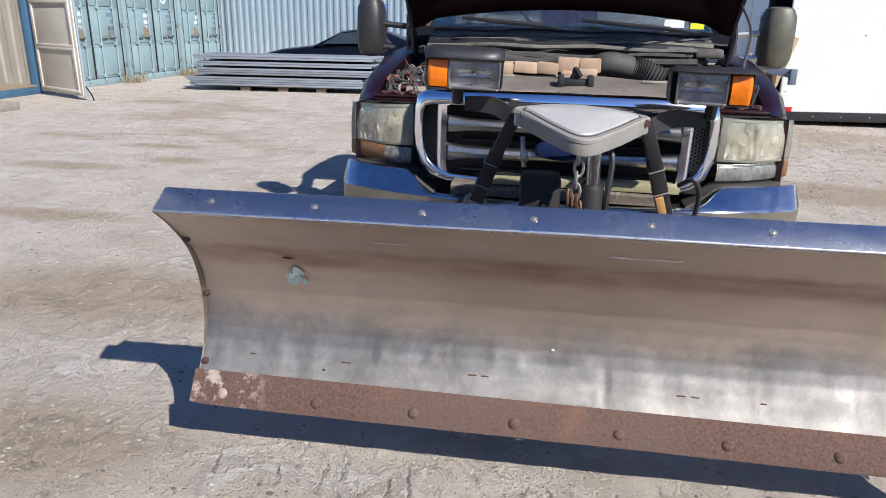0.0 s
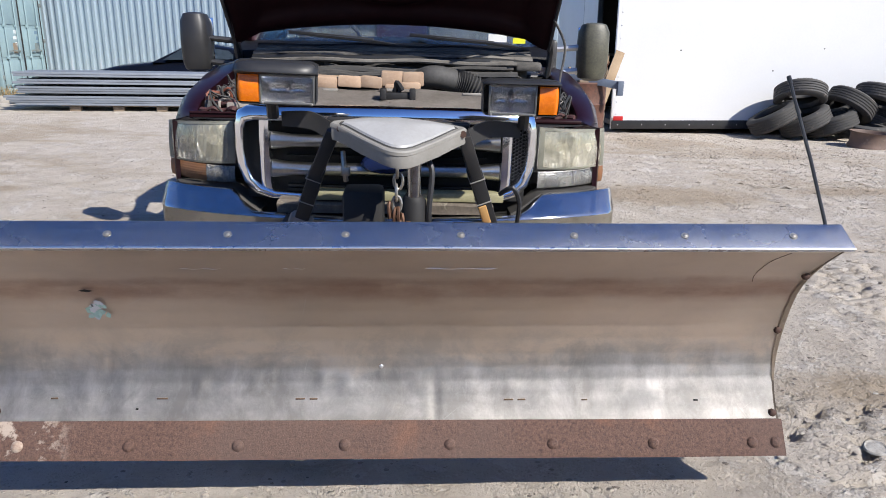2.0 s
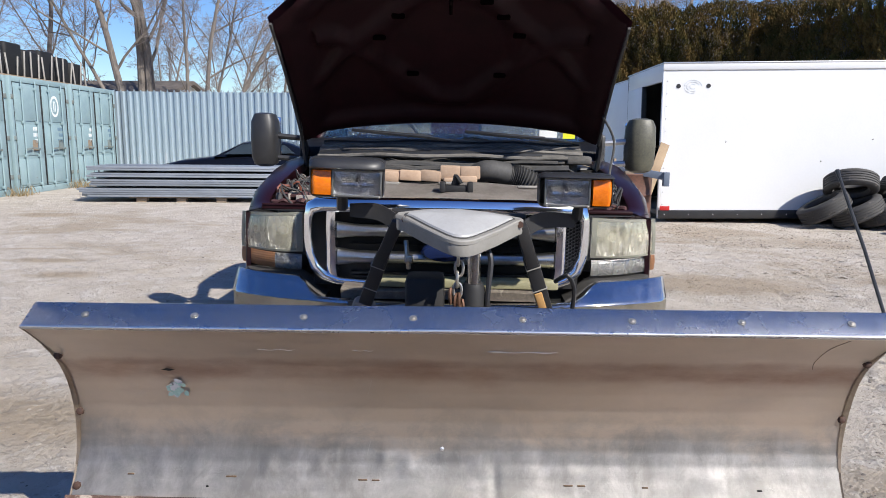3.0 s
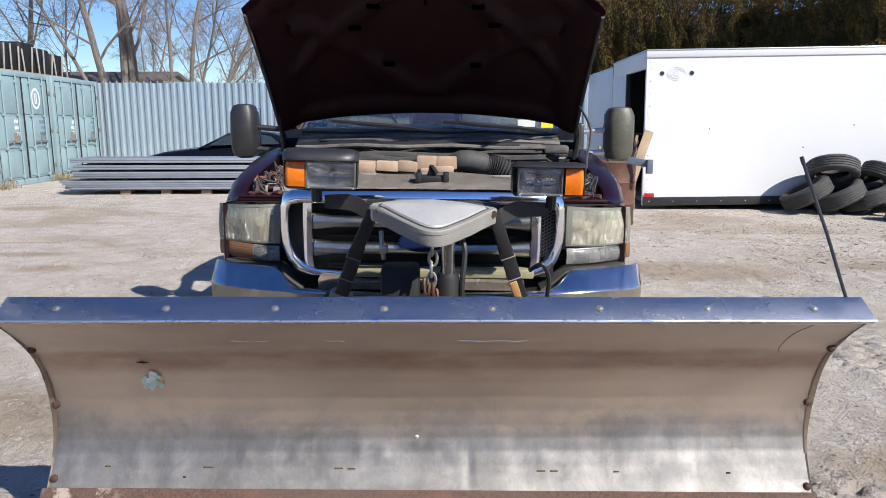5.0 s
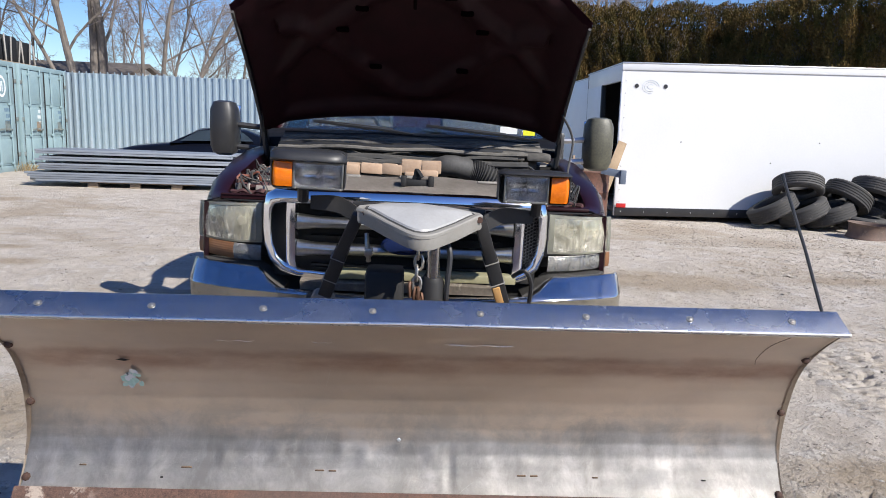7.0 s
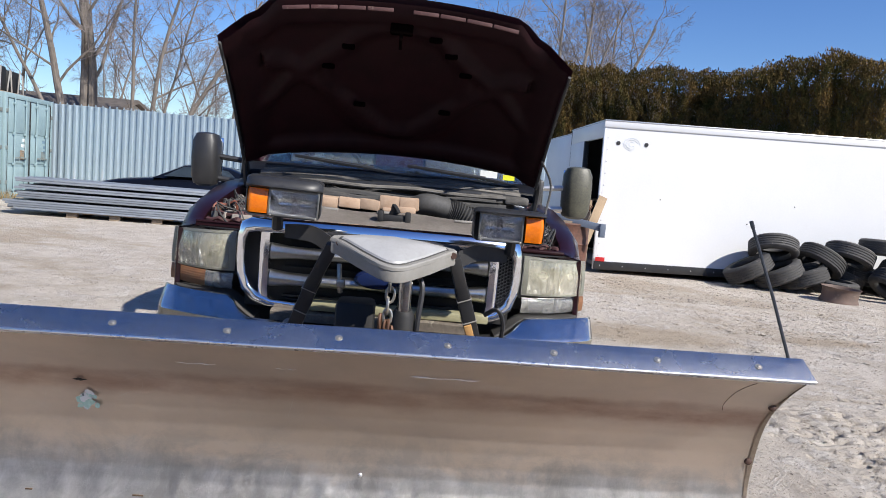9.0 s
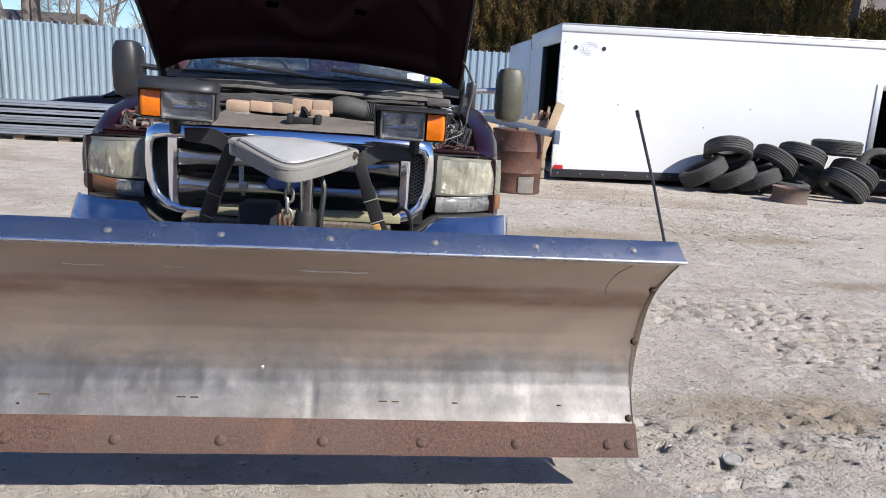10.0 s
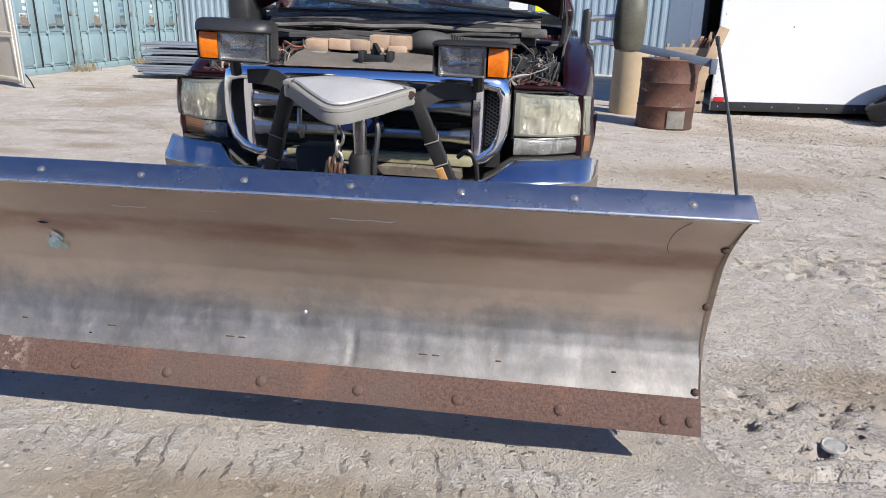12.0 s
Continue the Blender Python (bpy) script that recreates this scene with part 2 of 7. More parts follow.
M["cardboard"] = plain("tan_fibre_drum", (0.42, 0.33, 0.21), (0.36, 0.27, 0.17), 0.8, 0, 4, 50, 0.1, 0.002)
M["car_black"] = plain("black_car_paint", (0.003, 0.003, 0.004), (0.004, 0.004, 0.005), 0.15, 0, 4, 200, 0.0)
M["roof"] = plain("dark_roof_shingle", (0.13, 0.11, 0.095), (0.07, 0.06, 0.052), 0.9, 0, 3, 30, 0.4, 0.01)
M["siding"] = plain("white_house_siding", (0.75, 0.74, 0.7), (0.66, 0.65, 0.61), 0.6, 0, 2, 30, 0.1, 0.003)
M["bark"] = plain("grey_brown_bark", (0.21, 0.18, 0.155), (0.1, 0.085, 0.072), 0.9, 0, 2, 16, 0.5, 0.02, stretch=(1, 1, 0.3))
M["twig"] = plain("bare_twig_bark", (0.25, 0.215, 0.2), (0.17, 0.145, 0.135), 0.9, 0, 2, 16, 0.0)
M["tarp"] = plain("black_tarp", (0.004, 0.004, 0.0045), (0.006, 0.006, 0.0065), 0.7, 0, 5, 40, 0.3, 0.01)
M["red_lens"] = plain("red_marker_plastic", (0.5, 0.02, 0.02), (0.4, 0.02, 0.02), 0.35, 0, 9, 90, 0.0)
M["steel_blue"] = plain("blue_grey_steel", (0.12, 0.15, 0.2), (0.09, 0.11, 0.15), 0.5, 0, 6, 60, 0.15, 0.001)
M["tan_grip"] = plain("tan_worn_tape", (0.5, 0.28, 0.1), (0.4, 0.22, 0.08), 0.7, 0, 20, 90, 0.2, 0.001)
M["zinc"] = plain("zinc_bolt", (0.55, 0.53, 0.48), (0.4, 0.36, 0.3), 0.4, 0.9, 30, 120, 0.1, 0.001)
M["rod"] = plain("black_fibreglass_rod", (0.02, 0.02, 0.02), (0.035, 0.035, 0.035), 0.35, 0, 20, 120, 0.1, 0.001)
M["can"] = plain("pale_crushed_lid", (0.36, 0.345, 0.315), (0.22, 0.205, 0.185), 0.7, 0.0, 30, 120, 0.3, 0.003)
M["wire"] = plain("dusty_wire_loom", (0.035, 0.034, 0.033), (0.08, 0.075, 0.07), 0.75, 0, 20, 120, 0.2, 0.002)
M["yellow"] = plain("yellow_sticker", (0.75, 0.75, 0.03), (0.68, 0.68, 0.03), 0.5, 0, 20, 90, 0)
M["white_paper"] = plain("white_sticker", (0.75, 0.76, 0.75), (0.66, 0.67, 0.66), 0.6, 0, 20, 90, 0)
M["seat"] = plain("grey_seat_cloth", (0.12, 0.12, 0.12), (0.09, 0.09, 0.09), 0.9, 0, 10, 120, 0.2, 0.002)


def glass(name, tint=(1, 1, 1), rough=0.02, haze=0.0, haze_col=(0.8, 0.8, 0.7)):
    m, nt, p = nodes_of(name)
    co = coords(nt)
    p.inputs["Base Color"].default_value = (*tint, 1)
    p.inputs["Transmission Weight"].default_value = 1.0
    p.inputs["IOR"].default_value = 1.45
    p.inputs["Roughness"].default_value = rough
    if haze:
        f = ramp(nt, noise_at(nt, 14, 5, 0.6, co), ((0.35, haze * 0.3), (0.65, min(1.0, haze * 1.6))))
        d = nt.nodes.new("ShaderNodeBsdfPrincipled")
        d.inputs["Base Color"].default_value = (*haze_col, 1)
        d.inputs["Roughness"].default_value = 0.3
        ms = nt.nodes.new("ShaderNodeMixShader")
        nt.links.new(f, ms.inputs[0])
        nt.links.new(p.outputs[0], ms.inputs[1])
        nt.links.new(d.outputs[0], ms.inputs[2])
        nt.links.new(ms.outputs[0], nt.nodes["Material Output"].inputs["Surface"])
    return m


M["pane"] = glass("window_glass", (0.9, 0.985, 0.97), 0.0)
M["lens_clear"] = glass("clear_lamp_lens", (0.97, 0.98, 1.0), 0.03)
M["lens_haze"] = glass("yellowed_headlamp_lens", (0.95, 0.94, 0.86), 0.03, 0.17, (0.58, 0.56, 0.48))
M["lens_sig"] = glass("dull_signal_lens", (0.9, 0.9, 0.9), 0.2, 0.4, (0.42, 0.41, 0.38))
M["lens_amber"] = plain("amber_lens", (0.78, 0.2, 0.008), (0.58, 0.12, 0.005), 0.12, 0, 60, 260, 0.25, 0.002)
M["lens_amber_old"] = plain("faded_amber_lens", (0.45, 0.22, 0.1), (0.34, 0.17, 0.09), 0.35, 0, 20, 120, 0.15, 0.003)


def stainless():
    """Scuffed stainless sheet: brushed grain, dull patches, thin scratches, a faint rust-pink reflection painted below
    the bend.
    """
    m, nt, p = nodes_of("scuffed_stainless_sheet")
    co = coords(nt)
    streak = noise_at(nt, 3.0, 8, 0.7, coords(nt, (1.2, 1.2, 5)))
    grain = noise_at(nt, 40.0, 4, 0.7, coords(nt, (1, 1, 14)))
    patch = noise_at(nt, 2.2, 5, 0.55, coords(nt, (0.7, 1, 1.6)))
    smut = noise_at(nt, 7.0, 9, 0.72, coords(nt, (1.0, 1, 1.3)), 0.4)
    col = mix(nt, ramp(nt, patch, ((0.35, 0.0), (0.65, 1.0))), (0.87, 0.765, 0.66), (0.75, 0.655, 0.56))
    sep = nt.nodes.new("ShaderNodeSeparateXYZ")
    nt.links.new(co, sep.inputs[0])
    zz = calc(nt, "ADD", sep.outputs["Z"], calc(nt, "MULTIPLY", noise_at(nt, 5, 5, 0.6, co), 0.06))
    # the rusty edge's mirror image, put into the colour as a rust-pink band
    band = ramp(nt, zz, ((0.655, 0.0), (0.70, 0.75), (0.745, 0.7), (0.765, 0.0)))
    band = calc(nt, "MULTIPLY", band, ramp(nt, noise_at(nt, 3.5, 7, 0.65, coords(nt, (1, 1, 3))), ((0.35, 0.25), (0.62, 1.0))))
    col = mix(nt, band, col, (0.5, 0.34, 0.265))
    # lower third: mirrored sky put into the colour as greys, with an uneven upper border
    border = calc(nt, "ADD", sep.outputs["Z"], calc(nt, "MULTIPLY", calc(nt, "SUBTRACT", noise_at(nt, 2.6, 8, 0.68, coords(nt, (1, 1, 1.6)), 0.5), 0.5), 0.3))
    low = ramp(nt, border, ((0.4, 1.0), (0.475, 0.0)))
    drag = noise_at(nt, 9.0, 8, 0.72, coords(nt, (1, 1, 0.28)), 0.3)
    bare = mix(nt, ramp(nt, drag, ((0.38, 0.0), (0.62, 1.0))), (0.36, 0.355, 0.345), (0.62, 0.61, 0.6))
    col = mix(nt, calc(nt, "MULTIPLY", low, 0.85), col, bare)
    col = mix(nt, calc(nt, "MULTIPLY", ramp(nt, smut, ((0.44, 0.0), (0.62, 0.55))), ramp(nt, zz, ((0.29, 0.35), (0.36, 1.0), (0.47, 0.9), (0.6, 0.1)))), col, (0.42, 0.415, 0.4))
    scuff = ramp(nt, noise_at(nt, 22, 9, 0.78, coords(nt, (1.3, 1, 1.1)), 0.5), ((0.56, 0.0), (0.68, 1.0)))
    scuff = calc(nt, "MULTIPLY", scuff, ramp(nt, zz, ((0.29, 0.6), (0.38, 0.9), (0.46, 0.35), (0.55, 0.0))))
    col = mix(nt, calc(nt, "MULTIPLY", scuff, 0.45), col, (0.78, 0.77, 0.75))
    # thin scratches in three directions
    lines = 0.0
    for k, (ang, sc) in enumerate(((0.5, 2.6), (-0.9, 2.1), (1.35, 3.0))):
        turn = nt.nodes.new("ShaderNodeMapping")
        turn.inputs["Rotation"].default_value = (0, ang, 0)
        nt.links.new(co, turn.inputs["Vector"])
        mp = nt.nodes.new("ShaderNodeMapping")
        mp.inputs["Scale"].default_value = (2.0, 0.0, 60.0)
        nt.links.new(turn.outputs["Vector"], mp.inputs["Vector"])
        ln = ramp(nt, noise_at(nt, sc, 2, 0.5, mp.outputs["Vector"], 0.15), ((0.7, 0.0), (0.72, 1.0)))
        lines = ln if k == 0 else calc(nt, "MAXIMUM", lines, ln)
    lines = calc(nt, "MULTIPLY", lines, ramp(nt, noise_at(nt, 4.0, 3, 0.5, co), ((0.52, 0.0), (0.66, 1.0))))
    col = mix(nt, calc(nt, "MULTIPLY", lines, 0.4), col, (0.9, 0.88, 0.84))
    nt.links.new(col, p.inputs["Base Color"])
    p.inputs["Metallic"].default_value = 1.0
    r = calc(nt, "ADD", calc(nt, "MULTIPLY", streak, 0.16), calc(nt, "MULTIPLY", smut, 0.16))
    r = calc(nt, "ADD", r, calc(nt, "MULTIPLY", lines, 0.2))
    r = calc(nt, "ADD", r, calc(nt, "MULTIPLY", scuff, 0.15))
    r = calc(nt, "ADD", r, ramp(nt, zz, ((0.36, 0.5), (0.55, 0.31))))
    nt.links.new(r, p.inputs["Roughness"])
    h = calc(nt, "ADD", calc(nt, "MULTIPLY", grain, 0.3), calc(nt, "ADD", calc(nt, "MULTIPLY", smut, 0.5), calc(nt, "ADD", calc(nt, "MULTIPLY", lines, 0.6), calc(nt, "MULTIPLY", scuff, 0.8))))
    bump(nt, p, h, 0.14, 0.004)
    return m


M["stainless"] = stainless()


def ground_mat():
    """Packed gravel yard: pale dust, damp brown stains, embedded stones of two sizes, grit."""
    m, nt, p = nodes_of("packed_gravel")
    co = coords(nt)
    big = noise_at(nt, 0.33, 7, 0.62, co, 0.5)
    streak = noise_at(nt, 0.8, 6, 0.6, coords(nt, (0.35, 1.6, 1)), 0.4)
    mid = noise_at(nt, 2.4, 9, 0.68, co, 0.3)
    fine = noise_at(nt, 30, 7, 0.78, co)
    col = mix(nt, ramp(nt, mid, ((0.36, 0.0), (0.64, 1.0))), (0.545, 0.488, 0.42), (0.42, 0.365, 0.303))
    damp = calc(nt, "MAXIMUM", ramp(nt, big, ((0.53, 0.0), (0.63, 0.7))), ramp(nt, streak, ((0.58, 0.0), (0.68, 0.75))))
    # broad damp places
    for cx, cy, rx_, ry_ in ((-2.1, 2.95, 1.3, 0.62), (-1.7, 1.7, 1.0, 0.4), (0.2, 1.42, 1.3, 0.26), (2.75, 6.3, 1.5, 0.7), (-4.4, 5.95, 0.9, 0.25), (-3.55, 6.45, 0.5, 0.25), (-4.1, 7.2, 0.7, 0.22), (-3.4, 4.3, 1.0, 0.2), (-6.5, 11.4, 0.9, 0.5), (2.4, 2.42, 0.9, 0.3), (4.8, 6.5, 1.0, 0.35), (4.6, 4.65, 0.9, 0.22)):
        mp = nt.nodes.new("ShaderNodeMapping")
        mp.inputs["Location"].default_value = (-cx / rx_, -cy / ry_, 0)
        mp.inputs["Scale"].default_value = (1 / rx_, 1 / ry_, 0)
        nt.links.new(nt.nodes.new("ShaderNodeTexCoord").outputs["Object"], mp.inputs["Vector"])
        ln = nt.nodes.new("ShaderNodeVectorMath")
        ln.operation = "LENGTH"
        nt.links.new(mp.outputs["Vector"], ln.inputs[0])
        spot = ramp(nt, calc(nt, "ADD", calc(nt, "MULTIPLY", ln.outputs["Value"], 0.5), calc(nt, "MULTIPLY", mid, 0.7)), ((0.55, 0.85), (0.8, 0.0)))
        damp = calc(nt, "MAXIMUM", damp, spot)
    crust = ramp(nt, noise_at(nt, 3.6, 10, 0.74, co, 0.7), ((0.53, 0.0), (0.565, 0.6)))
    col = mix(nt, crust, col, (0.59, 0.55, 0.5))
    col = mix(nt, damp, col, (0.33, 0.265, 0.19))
    dry = calc(nt, "SUBTRACT", 1.0, calc(nt, "MULTIPLY", damp, 0.75))
    col = mix(nt, calc(nt, "MULTIPLY", dry, ramp(nt, fine, ((0.5, 0.0), (0.72, 0.5)))), col, (0.5, 0.46, 0.41))
    col = mix(nt, ramp(nt, fine, ((0.3, 0.5), (0.43, 0.0))), col, (0.2, 0.165, 0.13))
    # tread prints before the blade, the shade in their grooves put into the colour
    sp = nt.nodes.new("ShaderNodeSeparateXYZ")
    nt.links.new(co, sp.inputs[0])
    wob = noise_at(nt, 7, 4, 0.6, co)
    ph = calc(nt, "ADD", calc(nt, "MULTIPLY", sp.outputs["X"], 14.0), calc(nt, "ADD", calc(nt, "MULTIPLY", wob, 1.6), calc(nt, "MULTIPLY", sp.outputs["Y"], 2.5)))
    ripple = ramp(nt, calc(nt, "FRACT", ph), ((0.0, 1.0), (0.1, 0.7), (0.2, 0.0), (0.93, 0.0), (1.0, 1.0)))
    zone = calc(nt, "MULTIPLY", ramp(nt, calc(nt, "ADD", calc(nt, "MULTIPLY", calc(nt, "ABSOLUTE", calc(nt, "SUBTRACT", sp.outputs["Y"], 1.66)), 2.0), calc(nt, "MULTIPLY", wob, 0.3)), ((0.3, 1.0), (0.5, 0.0))), ramp(nt, noise_at(nt, 6, 4, 0.6, co), ((0.47, 0.0), (0.57, 1.0))))
    zone = calc(nt, "MULTIPLY", zone, ramp(nt, calc(nt, "ABSOLUTE", calc(nt, "SUBTRACT", sp.outputs["X"], 0.1)), ((0.95, 1.0), (1.2, 0.0))))
    ripple = calc(nt, "MULTIPLY", ripple, zone)
    col = mix(nt, calc(nt, "MULTIPLY", ripple, 0.55), col, (0.1, 0.08, 0.062))
    h = calc(nt, "SUBTRACT", calc(nt, "MULTIPLY", fine, 0.7), calc(nt, "MULTIPLY", ripple, 0.9))
    for scale, lo, amt, push in ((26.0, 0.93, 0.55, 0.8), (60.0, 0.6, 0.6, 0.6), (140.0, 0.4, 0.55, 0.4)):
        vo = nt.nodes.new("ShaderNodeTexVoronoi")
        vo.inputs["Scale"].default_value = scale
        nt.links.new(coords(nt, (1, 1.15, 1)), vo.inputs["Vector"])
        sep = nt.nodes.new("ShaderNodeSeparateColor")
        nt.links.new(vo.outputs["Color"], sep.inputs[0])
        patch = ramp(nt, noise_at(nt, 1.1 + 0.01 * scale, 5, 0.6, co), ((0.42, 0.15), (0.6, 1.0)))
        one = ramp(nt, sep.outputs[0], ((lo, 0.0), (lo + 0.04, 1.0)))
        edge = ramp(nt, calc(nt, "ADD", vo.outputs["Distance"], calc(nt, "MULTIPLY", fine, 0.25)), ((0.26, 1.0), (0.46, 0.0)))
        stone = calc(nt, "MULTIPLY", calc(nt, "MULTIPLY", patch, dry), calc(nt, "MULTIPLY", one, edge))
        tone = ramp(nt, sep.outputs[1], ((0.0, (0.22, 0.19, 0.16)), (0.5, (0.38, 0.34, 0.29)), (1.0, (0.47, 0.44, 0.395))))
        col = mix(nt, calc(nt, "MULTIPLY", stone, amt), col, tone)
        h = calc(nt, "ADD", h, calc(nt, "MULTIPLY", stone, push))
    nt.links.new(col, p.inputs["Base Color"])
    p.inputs["Roughness"].default_value = 0.92
    p.inputs["Specular IOR Level"].default_value = 0.2
    h = calc(nt, "ADD", h, calc(nt, "ADD", calc(nt, "MULTIPLY", mid, 0.9), calc(nt, "ADD", calc(nt, "MULTIPLY", crust, 0.5), calc(nt, "MULTIPLY", noise_at(nt, 24, 8, 0.8, co), 0.9))))
    bump(nt, p, h, 0.9, 0.022)
    return m


M["ground"] = ground_mat()


def leaf_mat():
    m, nt, p = nodes_of("evergreen_foliage")
    co = coords(nt)
    rnd = nt.nodes.new("ShaderNodeNewGeometry").outputs["Random Per Island"]
    col = mix(nt, ramp(nt, noise_at(nt, 1.3, 5, 0.65, co), ((0.38, 0.0), (0.62, 1.0))), (0.075, 0.066, 0.02), (0.18, 0.11, 0.038))
    col = mix(nt, ramp(nt, rnd, ((0.5, 0.0), (1.0, 0.6))), col, (0.035, 0.036, 0.012))
    nt.links.new(col, p.inputs["Base Color"])
    p.inputs["Specular IOR Level"].default_value = 0.12
    p.inputs["Roughness"].default_value = 0.85
    return m


M["leaf"] = leaf_mat()

# ---- the yard ----
def steps(lo, a, b, hi, fine, grow):
    """Coordinates that are fine between a and b and widen beyond."""
    v, out = a, []
    while v < b:
        out.append(v)
        v += fine
    s = fine
    while v < hi:
        out.append(v)
        s *= grow
        v += s
    out.append(hi)
    v, s, left = a, fine, []
    while True:
        s *= grow
        v -= s
        if v <= lo:
            break
        left.append(v)
    return [lo] + left[::-1] + out


def ground_height(x, y):
    """Small humps, ruts and churned mud, fading with distance."""
    near = max(0.0, 1 - max(0.0, math.hypot(x - 0.5, y - 3) - 6) / 10)
    h = 0.012 * noise.noise((x * 0.9, y * 0.9, 1.0)) + 0.006 * noise.noise((x * 4.1, y * 4.1, 5.0)) + 0.004 * noise.noise((x * 13, y * 13, 9.0))
    # churned places with sharp pits
    pit = 0.0
    for cx, cy, rx_, ry_ in ((3.3, 3.3, 0.75, 0.55), (3.0, 3.85, 0.95, 0.35), (1.95, 2.2, 0.42, 0.2), (2.5, 2.2, 0.5, 0.3), (1.9, 1.9, 0.4, 0.16)):
        pit = max(pit, 1 - ((x - cx) / rx_) ** 2 - ((y - cy) / ry_) ** 2)
    if pit > 0:
        n1 = noise.noise((x * 9 + 3 * y, y * 16 - 2 * x, 3.0)) + 0.4 * noise.noise((x * 25, y * 30, 2.0))
        h -= min(1.0, 2 * pit) * 0.045 * min(1.0, max(0.0, (-n1 - 0.17) / 0.12))
        h += min(1.0, 2 * pit) * 0.012 * max(0.0, n1)
    mud = max(0.0, 1 - (((x - 2.9) / 1.5) ** 2 + ((y - 3.3) / 2.3) ** 2)) ** 0.6
    h += mud * (0.006 * noise.noise((x * 12, y * 14, 2.0)) + 0.006 * noise.noise((x * 23, y * 26, 7.0)))
    band = math.exp(-((y - 5.6 - 0.12 * x) / 0.5) ** 2) * min(1.0, max(0.0, (x - 2.2) / 1.2))
    h += band * (0.016 * noise.noise((x * 7, y * 9, 4.0)) + 0.018 * noise.noise((x * 15, y * 17, 6.0)))
    h += 0.004 * (1 - abs(noise.noise((x * 5.2, y * 5.2, 11.0))) * 3)
    return near * h


def build_ground():
    xs = steps(-400, -2.0, 4.4, 400, 0.021, 1.1)
    ys = steps(-300, 1.3, 5.0, 600, 0.021, 1.1)
    co = [(x, y, ground_height(x, y)) for y in ys for x in xs]
    n = len(xs)
    fs = [(j * n + i, j * n + i + 1, (j + 1) * n + i + 1, (j + 1) * n + i) for j in range(len(ys) - 1) for i in range(n - 1)]
    me = bpy.data.meshes.new("ground")
    me.from_pydata(co, [], fs)
    me.polygons.foreach_set("use_smooth", [True] * len(fs))
    me.materials.append(M["ground"])
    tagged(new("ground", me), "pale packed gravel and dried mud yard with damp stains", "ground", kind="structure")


build_ground()


def scatter(name, count, span, sizes, material, label, rng):
    """Many small stones lying on the ground, as one mesh."""
    verts, faces = [], []
    base = [(1, 0, 0.1), (0.3, 0.95, 0.05), (-0.8, 0.6, 0.1), (-0.85, -0.5, 0.08), (0.25, -0.9, 0.1), (0.15, 0.1, 0.46), (0.0, 0.0, -0.5)]
    tri = [(0, 1, 5), (1, 2, 5), (2, 3, 5), (3, 4, 5), (4, 0, 5), (1, 0, 6), (2, 1, 6), (3, 2, 6), (4, 3, 6), (0, 4, 6)]
    for _ in range(count):
        x = rng.uniform(span[0], span[1])
        y = span[2] + (span[3] - span[2]) * rng.random() ** 1.6
        s = sizes[0] + (sizes[1] - sizes[0]) * rng.random() ** 3
        a = rng.uniform(0, 6.28)
        c, sn = math.cos(a) * s, math.sin(a) * s
        z = ground_height(x, y)
        k = len(verts)
        for px, py, pz in base:
            j = rng.uniform(0.75, 1.25)
            verts.append((x + (px * c - py * sn) * j, y + (px * sn + py * c) * j * 0.8, z + pz * s * 0.8 * j))
        faces += [(k + p, k + q, k + r) for p, q, r in tri]
    me = bpy.data.meshes.new(name)
    me.from_pydata(verts, [], faces)
    me.materials.append(material)
    tagged(new(name, me), label, "gravel", kind="stuff")


def stone_mat():
    m, nt, p = nodes_of("mixed_gravel_stone")
    rnd = nt.nodes.new("ShaderNodeNewGeometry").outputs["Random Per Island"]
    col = ramp(nt, rnd, ((0.0, (0.36, 0.32, 0.27)), (0.35, (0.27, 0.23, 0.185)), (0.7, (0.33, 0.3, 0.255)), (0.86, (0.4, 0.37, 0.325)), (0.9, (0.12, 0.1, 0.085))))
    nt.links.new(col, p.inputs["Base Color"])
    p.inputs["Roughness"].default_value = 0.9
    return m


M["stones"] = stone_mat()
scatter("gravel", 15000, (-3.2, 5.0, 1.15, 9.0), (0.0025, 0.014), M["stones"], "loose pale gravel and grit on the yard", random.Random(4))
scatter("mud_clods", 2600, (1.5, 4.0, 1.4, 4.6), (0.005, 0.022), M["ground"], "dried mud clods churned up beside the plow", random.Random(5))
scatter("mud_clods", 2400, (1.45, 2.9, 1.45, 2.6), (0.004, 0.016), M["ground"], "crumbled clods round the muddy pits", random.Random(15))
scatter("mud_crumbs", 2600, (-1.6, 1.9, 1.15, 2.0), (0.003, 0.012), M["ground"], "flat dry mud crumbs before the blade", random.Random(16))
scatter("mud_crumbs", 1300, (3.9, 6.4, 6.7, 8.3), (0.012, 0.04), M["ground"], "churned dry clods across the yard", random.Random(17))
scatter("mud_crumbs", 3200, (1.6, 10.0, 4.2, 10.2), (0.008, 0.036), M["ground"], "dry mud crumbs strewn over the yard", random.Random(6))
scatter("gravel", 5000, (3.6, 11.0, 8.6, 11.4), (0.008, 0.022), M["stones"], "pale loose gravel along the trailer", random.Random(7))
scatter("gravel", 26000, (1.45, 5.2, 1.3, 6.5), (0.0025, 0.009), M["stones"], "fine loose grit on churned ground", random.Random(9))

